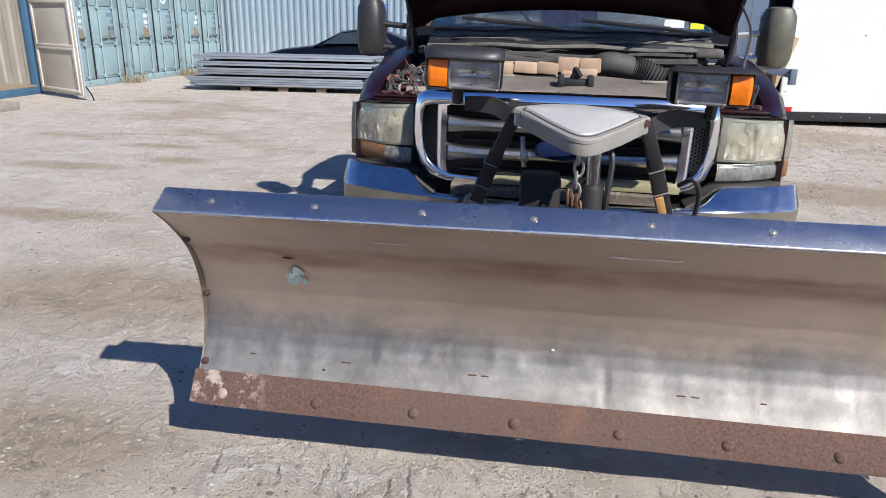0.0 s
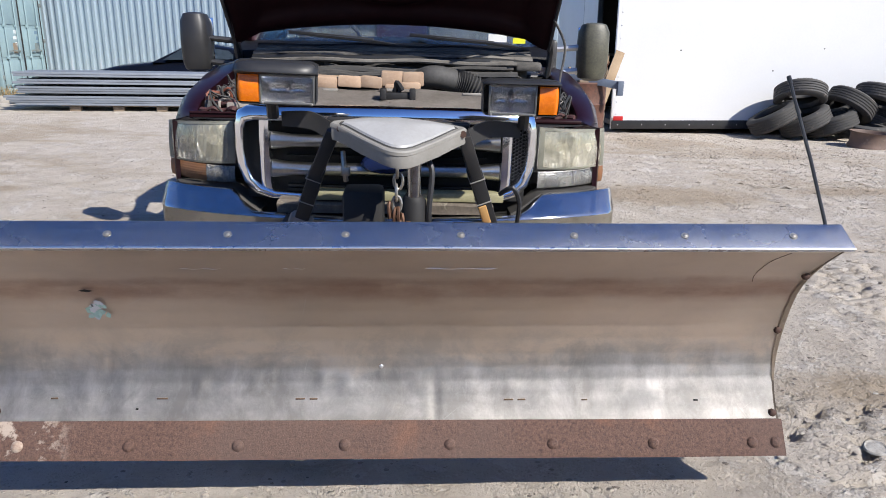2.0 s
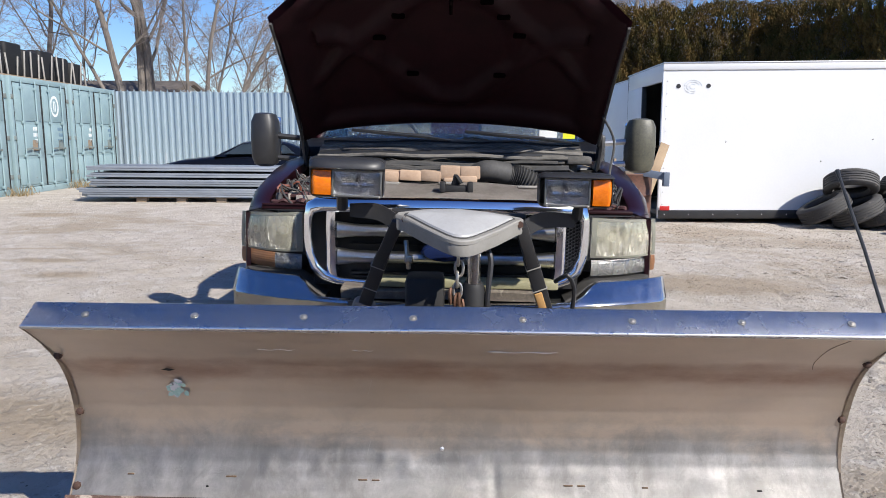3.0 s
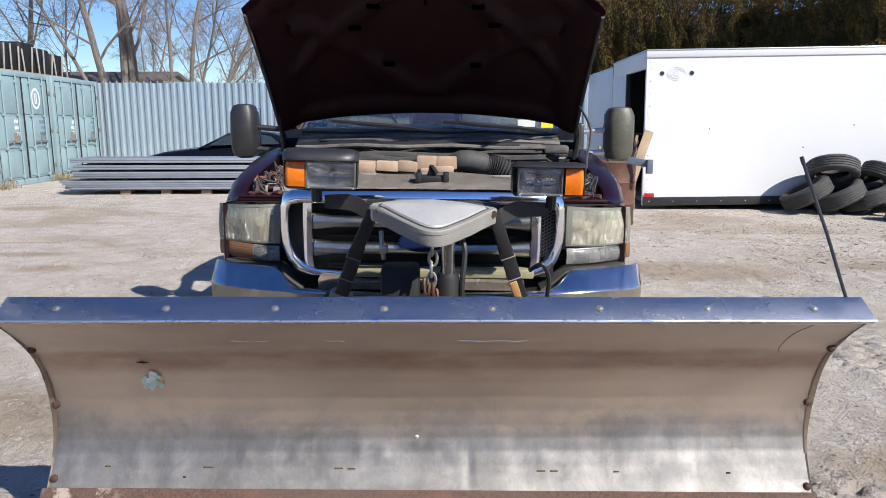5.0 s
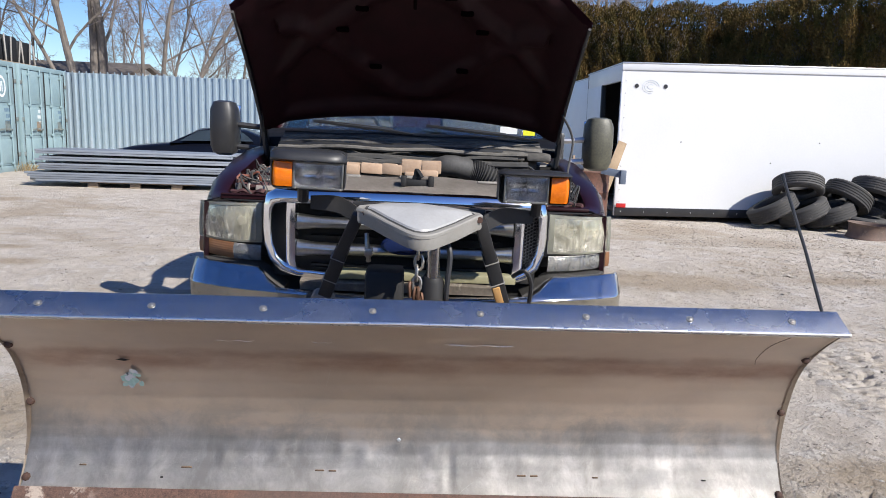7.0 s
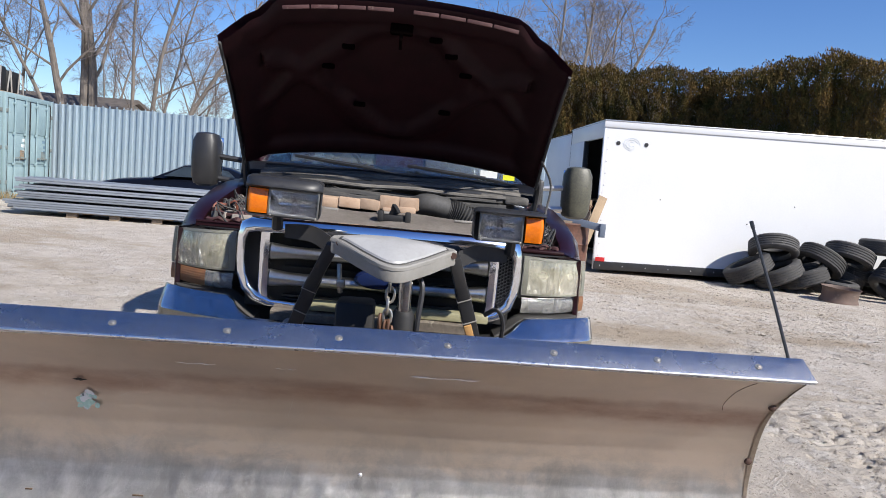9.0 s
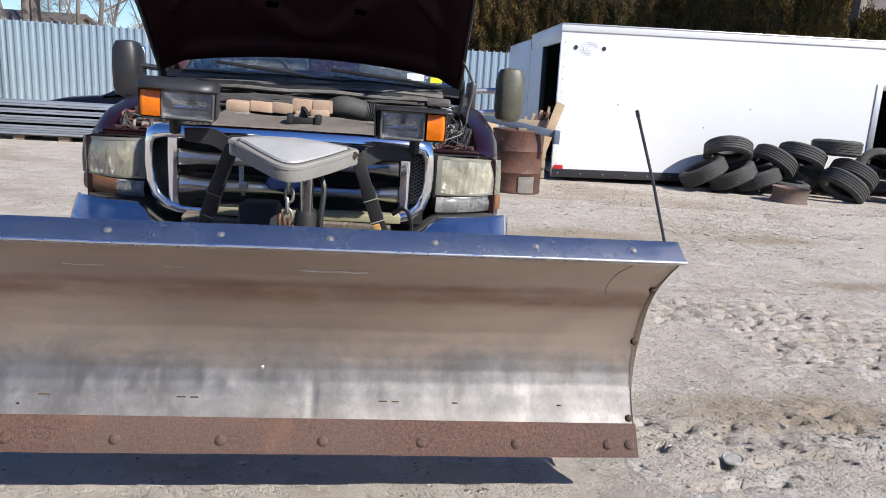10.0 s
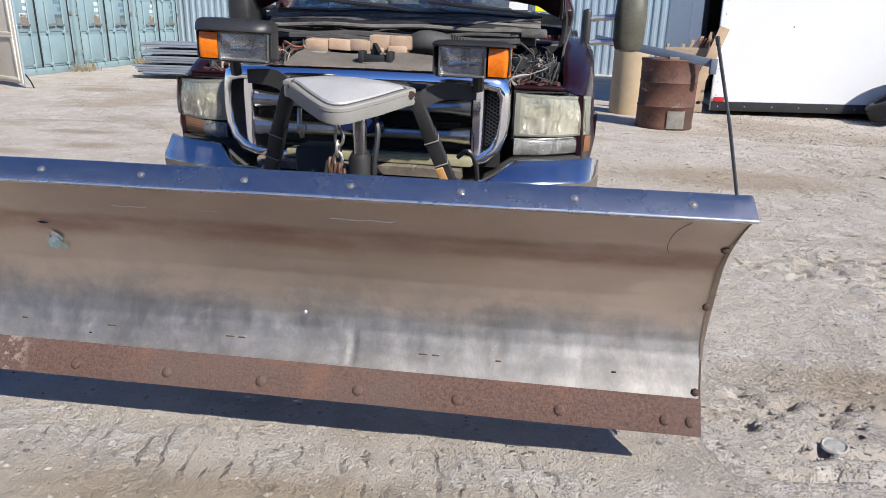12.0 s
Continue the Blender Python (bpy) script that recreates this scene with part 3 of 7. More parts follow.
# ---- the yard's edges ----
def corrugated_fence():
    """A ribbed galvanised sheet fence, with its sheets as pieces."""
    fence = thing("fence", pose(-9.6, 20.35, 0, 0, 0, -3.6), "tall corrugated galvanised steel sheet fence with jagged top", "fence", kind="structure")
    pitch, sheet_w, n = 0.2, 0.8, 34
    bm = B()
    prof = [(0.0, 0.0), (0.07, 0.0), (0.1, 0.045), (0.17, 0.045)]
    pts = [(k * pitch + a, b) for k in range(4) for a, b in prof] + [(sheet_w, 0.0)]
    outline = [(x, -y) for x, y in pts] + [(x, 0.006 - y) for x, y in pts[::-1]]
    prism(bm, outline, "z", 0.0, 2.62)
    me = mesh_of(bm, "sheet_panel", M["galv"], True, 20)
    rng = random.Random(3)
    for i in range(n):
        ob = new("sheet_panel", me)
        ob.parent = fence
        ob.matrix_basis = pose(i * sheet_w, rng.uniform(0, 0.012), rng.uniform(-0.03, 0.0) - 0.02)
    for z in (0.5, 1.4, 2.3):
        bm = B()
        box(bm, 0, n * sheet_w, 0.03, 0.1, z - 0.05, z + 0.05, 0.005)
        part("rail", bm, M["wood"], fence)
    # pointed tips of the ribs along the top edge
    bm = B()
    for k in range(int(n * 4)):
        x = k * pitch + 0.1
        prism(bm, [(x - 0.012, 2.56), (x + 0.05, 2.56), (x + 0.03, 2.635), (x + 0.008, 2.635)], "y", -0.047, -0.043)
    tagged(part("rib_tips", bm, M["galv"], fence, "bright bent rib tips"), kind="stuff")


corrugated_fence()


def container_end(name, m, paint, door_open=False, logo=False):
    """A shipping container seen at its door end: posts, two doors with locking bars, ribbed sides and roof. The doors face +x."""
    c = thing(name, m, "faded teal steel shipping container with closed double doors", "shipping container", "containers in a row")
    w, h, L = 2.44, 2.59, 6.06
    bm = B()
    for y in (0.0, w - 0.1):
        box(bm, -0.12, 0.0, y, y + 0.1, 0, h, 0.008)
    box(bm, -0.12, 0.0, 0.1, w - 0.1, h - 0.12, h, 0.008)
    box(bm, -0.12, 0.0, 0.1, w - 0.1, 0.0, 0.14, 0.008)
    part("end_frame", bm, paint, c)
    for y, s in ((0.03, 1), (w - 0.05, -1)):
        bm = B()
        n = 30
        rows = []
        for z in (0.1, h - 0.08):
            r = []
            for k in range(n):
                x = -0.12 - k * (L - 0.24) / n
                r += [(x, y, z), (x - 0.06, y, z), (x - 0.1, y + s * 0.035, z), (x - 0.16, y + s * 0.035, z)]
            rows.append(r)
        sheet(bm, rows, 0.003)
        part("side_wall", bm, paint, c)
    bm = B()
    box(bm, -L, -0.12, 0.02, w - 0.02, h - 0.06, h - 0.02)
    part("roof", bm, paint, c)
    bm = B()
    box(bm, -L, -L + 0.08, 0, w, 0, h)
    part("back_wall", bm, paint, c)
    bm = B()
    box(bm, -L, -0.12, 0.02, w - 0.02, 0.02, 0.15)
    part("floor_frame", bm, M["teal_dark"], c)
    for side in (0, 1):
        y0 = 0.105 + side * 1.12
        y1 = y0 + 1.11
        d = B()
        box(d, -0.06, -0.02, y0, y1, 0.15, h - 0.13, 0.004)
        door = part("door", d, paint, c)
        for z0, z1 in ((0.2, 0.78), (0.86, 1.55), (1.63, h - 0.2)):
            d = B()
            box(d, -0.0205, -0.004, y0 + 0.06, y1 - 0.06, z0, z1, 0.006)
            part("door_panel", d, paint, door)
        for yy in (y0 - 0.004, y1 - 0.012):
            d = B()
            box(d, -0.03, 0.0015, yy, yy + 0.016, 0.15, h - 0.13, 0.003)
            part("door_seal", d, M["dark"], door, "black rubber door seal")
        for k, yy in enumerate((y0 + 0.28, y1 - 0.28)):
            b = B()
            tube(b, [(0.03, yy, 0.1), (0.03, yy, h - 0.08)], 0.017, 8)
            for z in (0.2, 0.85, 1.6, 2.35):
                box(b, -0.005, 0.045, yy - 0.04, yy + 0.04, z - 0.03, z + 0.03, 0.004)
            part("locking_bar", b, paint, door)
            b = B()
            bar(b, (0.05, yy, 1.0), (0.05, yy + (0.25 if k == 0 else -0.25), 1.02), 0.015, 0.04, 0.003)
            part("door_handle", b, M["teal_dark"], door)
        b = B()
        rng = random.Random(int(m.translation.y * 10) + side)
        # lettering too small to read: bars of its size
        for r in range(3):
            for k in range(rng.randint(2, 4)):
                yy = y1 - 0.22 - 0.05 - k * 0.06
                box(b, -0.004, -0.001, yy - 0.045, yy, 1.42 - 0.14 * r, 1.5 - 0.14 * r)
        tagged(part("stencil_marks", b, M["decal_dark"] if side else M["decal"], door), kind="stuff")
        b = B()
        box(b, -0.004, -0.001, y0 + 0.62, y0 + 0.82, 0.95, 1.2)
        part("data_plate", b, M["wood"] if side == 0 else M["teal_dark"], door)
        for z in (0.35, 1.2, 2.1):
            b = B()
            box(b, -0.03, 0.02, (0.02 if side == 0 else w - 0.1), (0.1 if side == 0 else w - 0.02), z, z + 0.1, 0.005)
            part("hinge", b, M["teal_dark"], door)
        if logo and side == 1:
            b = B()
            ring_o = [(0.45 * math.cos(a) * 0.42, 0.6 * math.sin(a) * 0.42) for a in [k * math.pi / 14 for k in range(28)]]
            n = len(ring_o)
            cy, cz = y0 + 0.55, 2.0
            o = [b.verts.new((-0.003, cy + p, cz + q)) for p, q in ring_o]
            i_ = [b.verts.new((-0.003, cy + p * 0.72, cz + q * 0.76)) for p, q in ring_o]
            for k in range(n):
                b.faces.new((o[k], o[(k + 1) % n], i_[(k + 1) % n], i_[k]))
            box(b, -0.004, -0.002, cy - 0.05, cy - 0.015, cz - 0.12, cz + 0.12)
            box(b, -0.004, -0.002, cy + 0.015, cy + 0.05, cz - 0.12, cz + 0.12)
            part("round_emblem", b, M["decal"], door, "white ring emblem")
    return c


for k in range(3):
    container_end("shipping_container", pose(-9.25, 12.55 + 2.47 * k, 0, 0, 0, 1.5), M["teal"], logo=k < 2)


def open_container():
    """The cream container at the row's near end, its door swung out towards the yard."""
    c = thing("shipping_container", pose(-9.2, 9.6, 0, 0, 0, 1.5), "cream steel shipping container with one door swung wide open", "shipping container", "containers in a row")
    w, h, L = 2.44, 2.59, 6.06
    bm = B()
    box(bm, -0.12, 0, w - 0.12, w, 0, h, 0.008)
    box(bm, -0.12, 0, 0, 0.12, 0, h, 0.008)
    box(bm, -0.12, 0, 0.12, w - 0.12, h - 0.12, h, 0.008)
    box(bm, -0.12, 0, 0.12, w - 0.12, 0, 0.14, 0.008)
    part("end_frame", bm, M["blue_paint"], c, "blue painted door frame")
    for y in (0.02, w - 0.05):
        bm = B()
        pr = [(-0.12 - k * 0.29 + a, y + b) for k in range(20) for a, b in ((0.0, 0.0), (-0.12, 0.0), (-0.15, 0.03), (-0.26, 0.03))]
        sheet(bm, [[(px, py, z) for px, py in pr] for z in (0.05, h - 0.03)], 0.003)
        part("side_wall", bm, M["cont_white"], c)
    bm = B()
    box(bm, -L, -0.12, 0.02, w - 0.02, h - 0.05, h - 0.02)
    part("roof", bm, M["cont_white"], c)
    bm = B()
    box(bm, -L, -L + 0.05, 0.02, w - 0.02, 0.05, h - 0.05)
    part("back_wall", bm, M["cont_white"], c)
    bm = B()
    box(bm, -L, 0.0, 0.12, w - 0.12, 0.14, 0.17)
    part("floor_board", bm, M["wood"], c)
    # the open door, seen from its inner face
    hinge = pose(0.1, w - 0.1, -0.09, 0, 0, -30) @ Matrix.Diagonal((1.35, 1, 1, 1))
    d = B()
    box(d, 0.0, 1.14, -0.04, 0.0, 0.16, h - 0.12, 0.006)
    bmesh.ops.transform(d, matrix=hinge, verts=d.verts)
    door = part("door", d, M["cont_white"], c, "cream ribbed door standing open")
    for z0, z1 in ((0.26, 0.92), (1.02, 1.7), (1.8, h - 0.22)):
        d = B()
        for a in ((0.05, 0.11, z0, z1), (1.03, 1.09, z0, z1), (0.05, 1.09, z0 - 0.05, z0), (0.05, 1.09, z1, z1 + 0.05)):
            box(d, a[0], a[1], -0.065, -0.041, a[2], a[3], 0.006)
        bmesh.ops.transform(d, matrix=hinge, verts=d.verts)
        part("panel_rib", d, M["cont_white"], door)
    for x, y, r in ((0.3, 0.04, 0.017), (0.86, 0.04, 0.017), (1.15, 0.0, 0.02)):
        b = B()
        tube(b, [(x, y, 0.12), (x, y, h - 0.1)], r, 8)
        bmesh.ops.transform(b, matrix=hinge, verts=b.verts)
        part("locking_bar", b, M["galv"], door)
    b = B()
    tube(b, bend([(1.15, 0.0, 0.35), (1.22, 0.05, 0.2), (1.2, 0.1, 0.06), (1.0, 0.2, 0.02)]), 0.012, 6)
    bmesh.ops.transform(b, matrix=hinge, verts=b.verts)
    part("hanging_cable", b, M["black"], door)


open_container()


M["stake"] = plain("weathered_pale_stake", (0.4, 0.38, 0.35), (0.28, 0.26, 0.24), 0.8, 0, 5, 40, 0.2)


def roof_load():
    """Black wrapped load with pale stakes on the containers' roofs."""
    t = thing("roof_load", pose(-11.5, 15.3, 2.59, 0, 0, 1.5) @ Matrix.Diagonal((1, 1, 0.82, 1)), "black tarpaulin load staked with pale posts on a container roof", "tarpaulin load")
    rng = random.Random(8)
    for k in range(6):
        bm = B()
        y = k * 0.72
        box(bm, -0.8, 1.6, y, y + 0.68, 0.1, 1.0 + rng.uniform(-0.1, 0.05) - (0.12 if k == 5 else 0), 0.08, 3)
        part("tarpaulin", bm, M["tarp"], t)
    bm = B()
    box(bm, -0.9, 1.8, -0.1, 4.6, 0.02, 0.1, 0.01)
    part("deck_board", bm, M["wood"], t)
    for k in range(15):
        bm = B()
        y = 0.05 + k * 0.3 + rng.uniform(-0.05, 0.05)
        bar(bm, (1.7, y, 0.03), (1.7 + rng.uniform(-0.06, 0.06), y + rng.uniform(-0.03, 0.03), 0.85 + rng.uniform(-0.25, 0.12)), 0.022, 0.03, 0.003, up=(1, 0, 0))
        part("stake", bm, M["stake"], t)
    for y in (0.2, 1.0, 1.8, 2.6, 3.4, 4.2):
        bm = B()
        tube(bm, [(1.3, y, 0.0), (1.3, y, 0.05)], 0.06, 6)
        part("spacer_block", bm, M["wood"], t)


roof_load()


# The trailer's dark inside is put into this lining's colour.
M["dim_lining"] = plain("shade_toned_lining", (0.06, 0.05, 0.042), (0.035, 0.03, 0.026), 0.8, 0, 3, 40, 0.2)


def box_trailer(name, m, L, D, H, label, rear_open):
    """An enclosed white trailer: skins, rails, roof; its open rear faces -x, its long side -y."""
    t = thing(name, m, label, "trailer")
    bm = B()
    if rear_open:
        box(bm, 0.03, 5.68, 0.0, 0.03, 0.2, H - 0.06)
        box(bm, 5.68, 6.62, 0.0, 0.03, 1.84, H - 0.06)
        box(bm, 6.62, L, 0.0, 0.03, 0.2, H - 0.06)
    else:
        box(bm, 0.03, L, 0.0, 0.03, 0.2, H - 0.06)
    part("side_skin", bm, M["white_trailer"], t)
    if rear_open:
        bm = B()
        box(bm, 5.63, 5.74, -0.02, -0.002, 0.2, 1.87, 0.006)
        box(bm, 5.74, 6.57, -0.02, -0.002, 1.77, 1.87, 0.006)
        box(bm, 6.57, 6.68, -0.02, -0.002, 0.2, 1.87, 0.006)
        part("side_door_frame", bm, M["alu"], t)
    bm = B()
    box(bm, 0.0, L, D - 0.03, D, 0.2, H - 0.06, 0.003)
    part("far_skin", bm, M["white_trailer"], t)
    bm = B()
    box(bm, L - 0.03, L, 0.03, D - 0.03, 0.2, H - 0.06)
    part("front_wall", bm, M["white_trailer"], t)
    bm = B()
    box(bm, -0.02, L + 0.02, -0.02, D + 0.02, H - 0.03, H, 0.01)
    part("roof", bm, M["alu"], t)
    bm = B()
    box(bm, -0.02, L, -0.018, -0.002, H - 0.13, H - 0.03, 0.006)
    part("top_rail", bm, M["white_trailer"], t)
    bm = B()
    box(bm, 0.0, L, -0.02, 0.04, 0.06, 0.2, 0.006)
    part("bottom_rail", bm, M["black_steel"], t)
    bm = B()
    box(bm, 0.0, L, 0.04, D - 0.04, 0.12, 0.2)
    part("floor", bm, M["wood"], t)
    for y in (0.0, D - 0.06):
        bm = B()
        box(bm, -0.012, 0.03, y, y + 0.06, 0.06, H - 0.03, 0.006)
        part("corner_post", bm, M["white_trailer"] if y == 0 else M["black_steel"], t)
    bm = B()
    box(bm, -0.012, 0.05, 0.06, D - 0.06, H - 0.3, H - 0.03, 0.006)
    part("rear_header", bm, M["white_trailer"], t)
    bm = B()
    rng = random.Random(2)
    k = 0.1
    while k < H - 0.4:
        dome(bm, (0.06, 0.0, 0.2 + k), (0, -1, 0), 0.012, 0.006, 6)
        k += 0.2
    x = 0.1
    while x < L:
        dome(bm, (x, -0.02, 0.13), (0, -1, 0), 0.01, 0.005, 6)
        x += 0.4
    tagged(part("rivets", bm, M["alu"], t), kind="stuff")
    for px, pz in ((1.05, 1.32), (2.6, 1.0), (3.4, 1.35)):
        bm = B()
        dome(bm, (px, 0.0, pz), (0, -1, 0), 0.012, 0.006, 6)
        part("screw_head", bm, M["black"], t)
    bm = B()
    box(bm, 0.02, 0.18, -0.028, -0.021, 0.2, 0.27, 0.003)
    part("marker_lamp", bm, M["red_lens"], t, "red side marker lamp")
    if rear_open:
        # two vent holes and a scribbled ring near the corner
        for px in (0.24, 0.72):
            bm = B()
            tube(bm, [(px, -0.008, H - 0.38), (px, 0.0, H - 0.38)], 0.035, 14)
            part("vent_plug", bm, M["black"], t)
        bm = B()
        for s, r in ((0, 0.14), (0.3, 0.1), (0.8, 0.05)):
            pts = [(0.47 + r * math.cos(a + s), -0.004, H - 0.39 + 0.75 * r * math.sin(a + s)) for a in [k * 0.35 for k in range(15)]]
            tube(bm, pts, 0.002, 4)
        part("scribble_mark", bm, M["galv"], t)
        # dim inner lining with the inside's shade in its colour, shelf and odds and ends inside
        bm = B()
        box(bm, 0.05, L - 0.05, D - 0.06, D - 0.035, 0.22, H - 0.1)
        part("lining", bm, M["dim_lining"], t)
        bm = B()
        box(bm, -0.02, 0.03, 1.32, D - 0.06, 0.14, H - 0.3, 0.006)
        part("rear_panel", bm, M["white_trailer"], t, "white rear panel in shade")
        bm = B()
        box(bm, -0.03, 0.06, 1.27, 1.32, 0.14, H - 0.3, 0.006)
        part("rear_post", bm, M["black_steel"], t)
        bm = B()
        box(bm, 0.3, 1.6, D - 0.55, D - 0.07, 1.2, 1.24)
        box(bm, 0.3, 0.34, D - 0.55, D - 0.5, 0.2, 1.2)
        box(bm, 1.56, 1.6, D - 0.55, D - 0.5, 0.2, 1.2)
        part("shelf", bm, M["wood"], t)
    for xx in (2.8, 3.65):
        for yy in (0.12, D - 0.34):
            bm = B()
            tube(bm, [(xx, yy, 0.3), (xx, yy + 0.22, 0.3)], 0.3, 20)
            part("wheel", bm, M["tyre"], t)
    return t


box_trailer("enclosed_trailer", pose(3.76, 11.3, 0.0, 0, -0.9, -2.0), 8.4, 2.5, 2.6, "white enclosed box trailer with open rear and dark bottom rail", True)
second = box_trailer("enclosed_trailer", pose(3.95, 14.15, 0.0, 0, 0, -1.0), 6.2, 2.6, 2.58, "second white box trailer parked close behind the first", False)
bm = B()
box(bm, -0.03, -0.008, 0.06, 2.54, 0.1, 2.5, 0.006)
part("rear_door", bm, M["white_trailer"], second)

# ---- trees, hedge, houses ----
def bare_tree(name, seed, stems, label, crown=1.0, low=0.3):
    """A leafless tree. Each stem: foot x, y; lean x, y; radius; height. Limbs rise and fork into fine twigs."""
    rng = random.Random(seed)
    wood, twigs = B(), B()

    def run(p, d, length, r0, r1, n, wild, lift):
        pts, rs = [p.copy()], [r0]
        q, dd = p.copy(), d.normalized()
        for i in range(n):
            dd = (dd + Vector((rng.uniform(-1, 1), rng.uniform(-1, 1), rng.uniform(-0.5, 0.5))) * wild + Vector((0, 0, lift))).normalized()
            q = q + dd * length / n
            pts.append(q.copy())
            rs.append(r0 + (r1 - r0) * (i + 1) / n)
        return pts, rs

    def grow(p, d, length, r, level):
        n = (9, 7, 5, 4, 3)[level]
        pts, rs = run(p, d, length, r, max(0.0045, r * (0.3, 0.25, 0.3, 0.5, 0.6)[level]), n, (0.08, 0.23, 0.28, 0.3, 0.32)[level], (0.0, 0.06, 0.05, 0.02, 0.0)[level])
        tube(wood if level < 2 else twigs, pts, rs, (9, 6, 4, 3, 3)[level], caps=level == 0)
        if level == 4:
            return
        kids = int((10, 8, 8, 5)[level] * crown * rng.uniform(0.8, 1.2))
        for k in range(kids):
            f = (low if level == 0 else 0.2) + (0.98 - (low if level == 0 else 0.2)) * (k + rng.random()) / kids
            i = min(n - 1, int(f * n))
            start = pts[i].lerp(pts[i + 1], f * n - i)
            axis = (pts[i + 1] - pts[i]).normalized()
            side = axis.orthogonal().normalized()
            side.rotate(Matrix.Rotation(rng.uniform(0, 6.28), 3, axis))
            tilt = rng.uniform(0.5, 1.05)
            nd = axis * math.cos(tilt) + side * math.sin(tilt)
            here = rs[i] + (rs[i + 1] - rs[i]) * (f * n - i)
            grow(start, nd, length * rng.uniform(0.3, 0.52) * (1.1 - 0.45 * f), max(0.005, here * rng.uniform(0.32, 0.55)), level + 1)

    for x, y, lx, ly, r, h in stems:
        grow(Vector((x, y, -0.2)), Vector((lx, ly, 1)), h, r, 0)
    t = thing(name, None, label, "tree", "bare trees behind the fence")
    part("trunk", wood, M["bark"], t, smooth=True)
    part("crown", twigs, M["twig"], t, "fine bare twigs", smooth=False)
    return t


tree_a = bare_tree("bare_tree", 11, [(0, 0, -0.16, 0, 0.19, 13.0), (0.05, 0.1, -0.34, 0.05, 0.11, 11.0)], "leaning leafless tree with forked grey-brown trunk behind the fence")
tree_b = bare_tree("bare_tree", 23, [(-0.25, 0, -0.01, 0, 0.24, 15.0), (0.28, 0.1, 0.07, 0, 0.25, 15.0)], "tall leafless tree with two thick trunks side by side")
tree_c = bare_tree("bare_tree", 37, [(-0.5, 0, -0.03, 0, 0.1, 10.0), (-0.1, 0.1, 0.16, 0, 0.12, 10.5), (0.35, 0, 0.3, 0, 0.14, 9.5), (0.2, 0.2, 0.1, 0, 0.08, 9.0)], "pale many-stemmed leafless tree leaning outwards", low=0.32)
tree_d = bare_tree("bare_tree", 41, [(0, 0, 0.02, 0, 0.17, 12.0), (1.5, 0.5, 0.06, 0, 0.08, 9.0)], "slender leafless tree with a thin stem beside it")
tree_e = bare_tree("bare_tree", 58, [(0, 0, 0.0, 0, 0.1, 7.5), (0.5, 0.2, 0.2, 0, 0.07, 6.5), (-0.5, 0.1, -0.2, 0, 0.07, 6.5)], "low leafless tree with fine pale twigs", low=0.18)
tree_a.matrix_basis = pose(-13.65, 31, 0)
tree_b.matrix_basis = pose(-13.65, 32, 0)
tree_c.matrix_basis = pose(-10.5, 30, 0)
tree_d.matrix_basis = pose(-19.2, 34, 0)
tree_e.matrix_basis = pose(-8.6, 37, 0)
for src, x, y, k, rz in ((tree_e, -16.5, 42, 1.1, 120), (tree_e, -13.2, 44, 1.2, 60), (tree_e, -5.6, 41, 1.05, 200), (tree_d, -25, 38, 1.1, 160), (tree_c, 9.0, 37, 1.35, 20), (tree_b, 6.4, 46, 0.85, 250), (tree_c, 12.4, 41, 1.25, 100), (tree_d, 2.6, 48, 1.0, 40)):
    copy_thing(src, pose(x, y, 0, 0, 0, rz) @ Matrix.Diagonal((k, k, k, 1)))


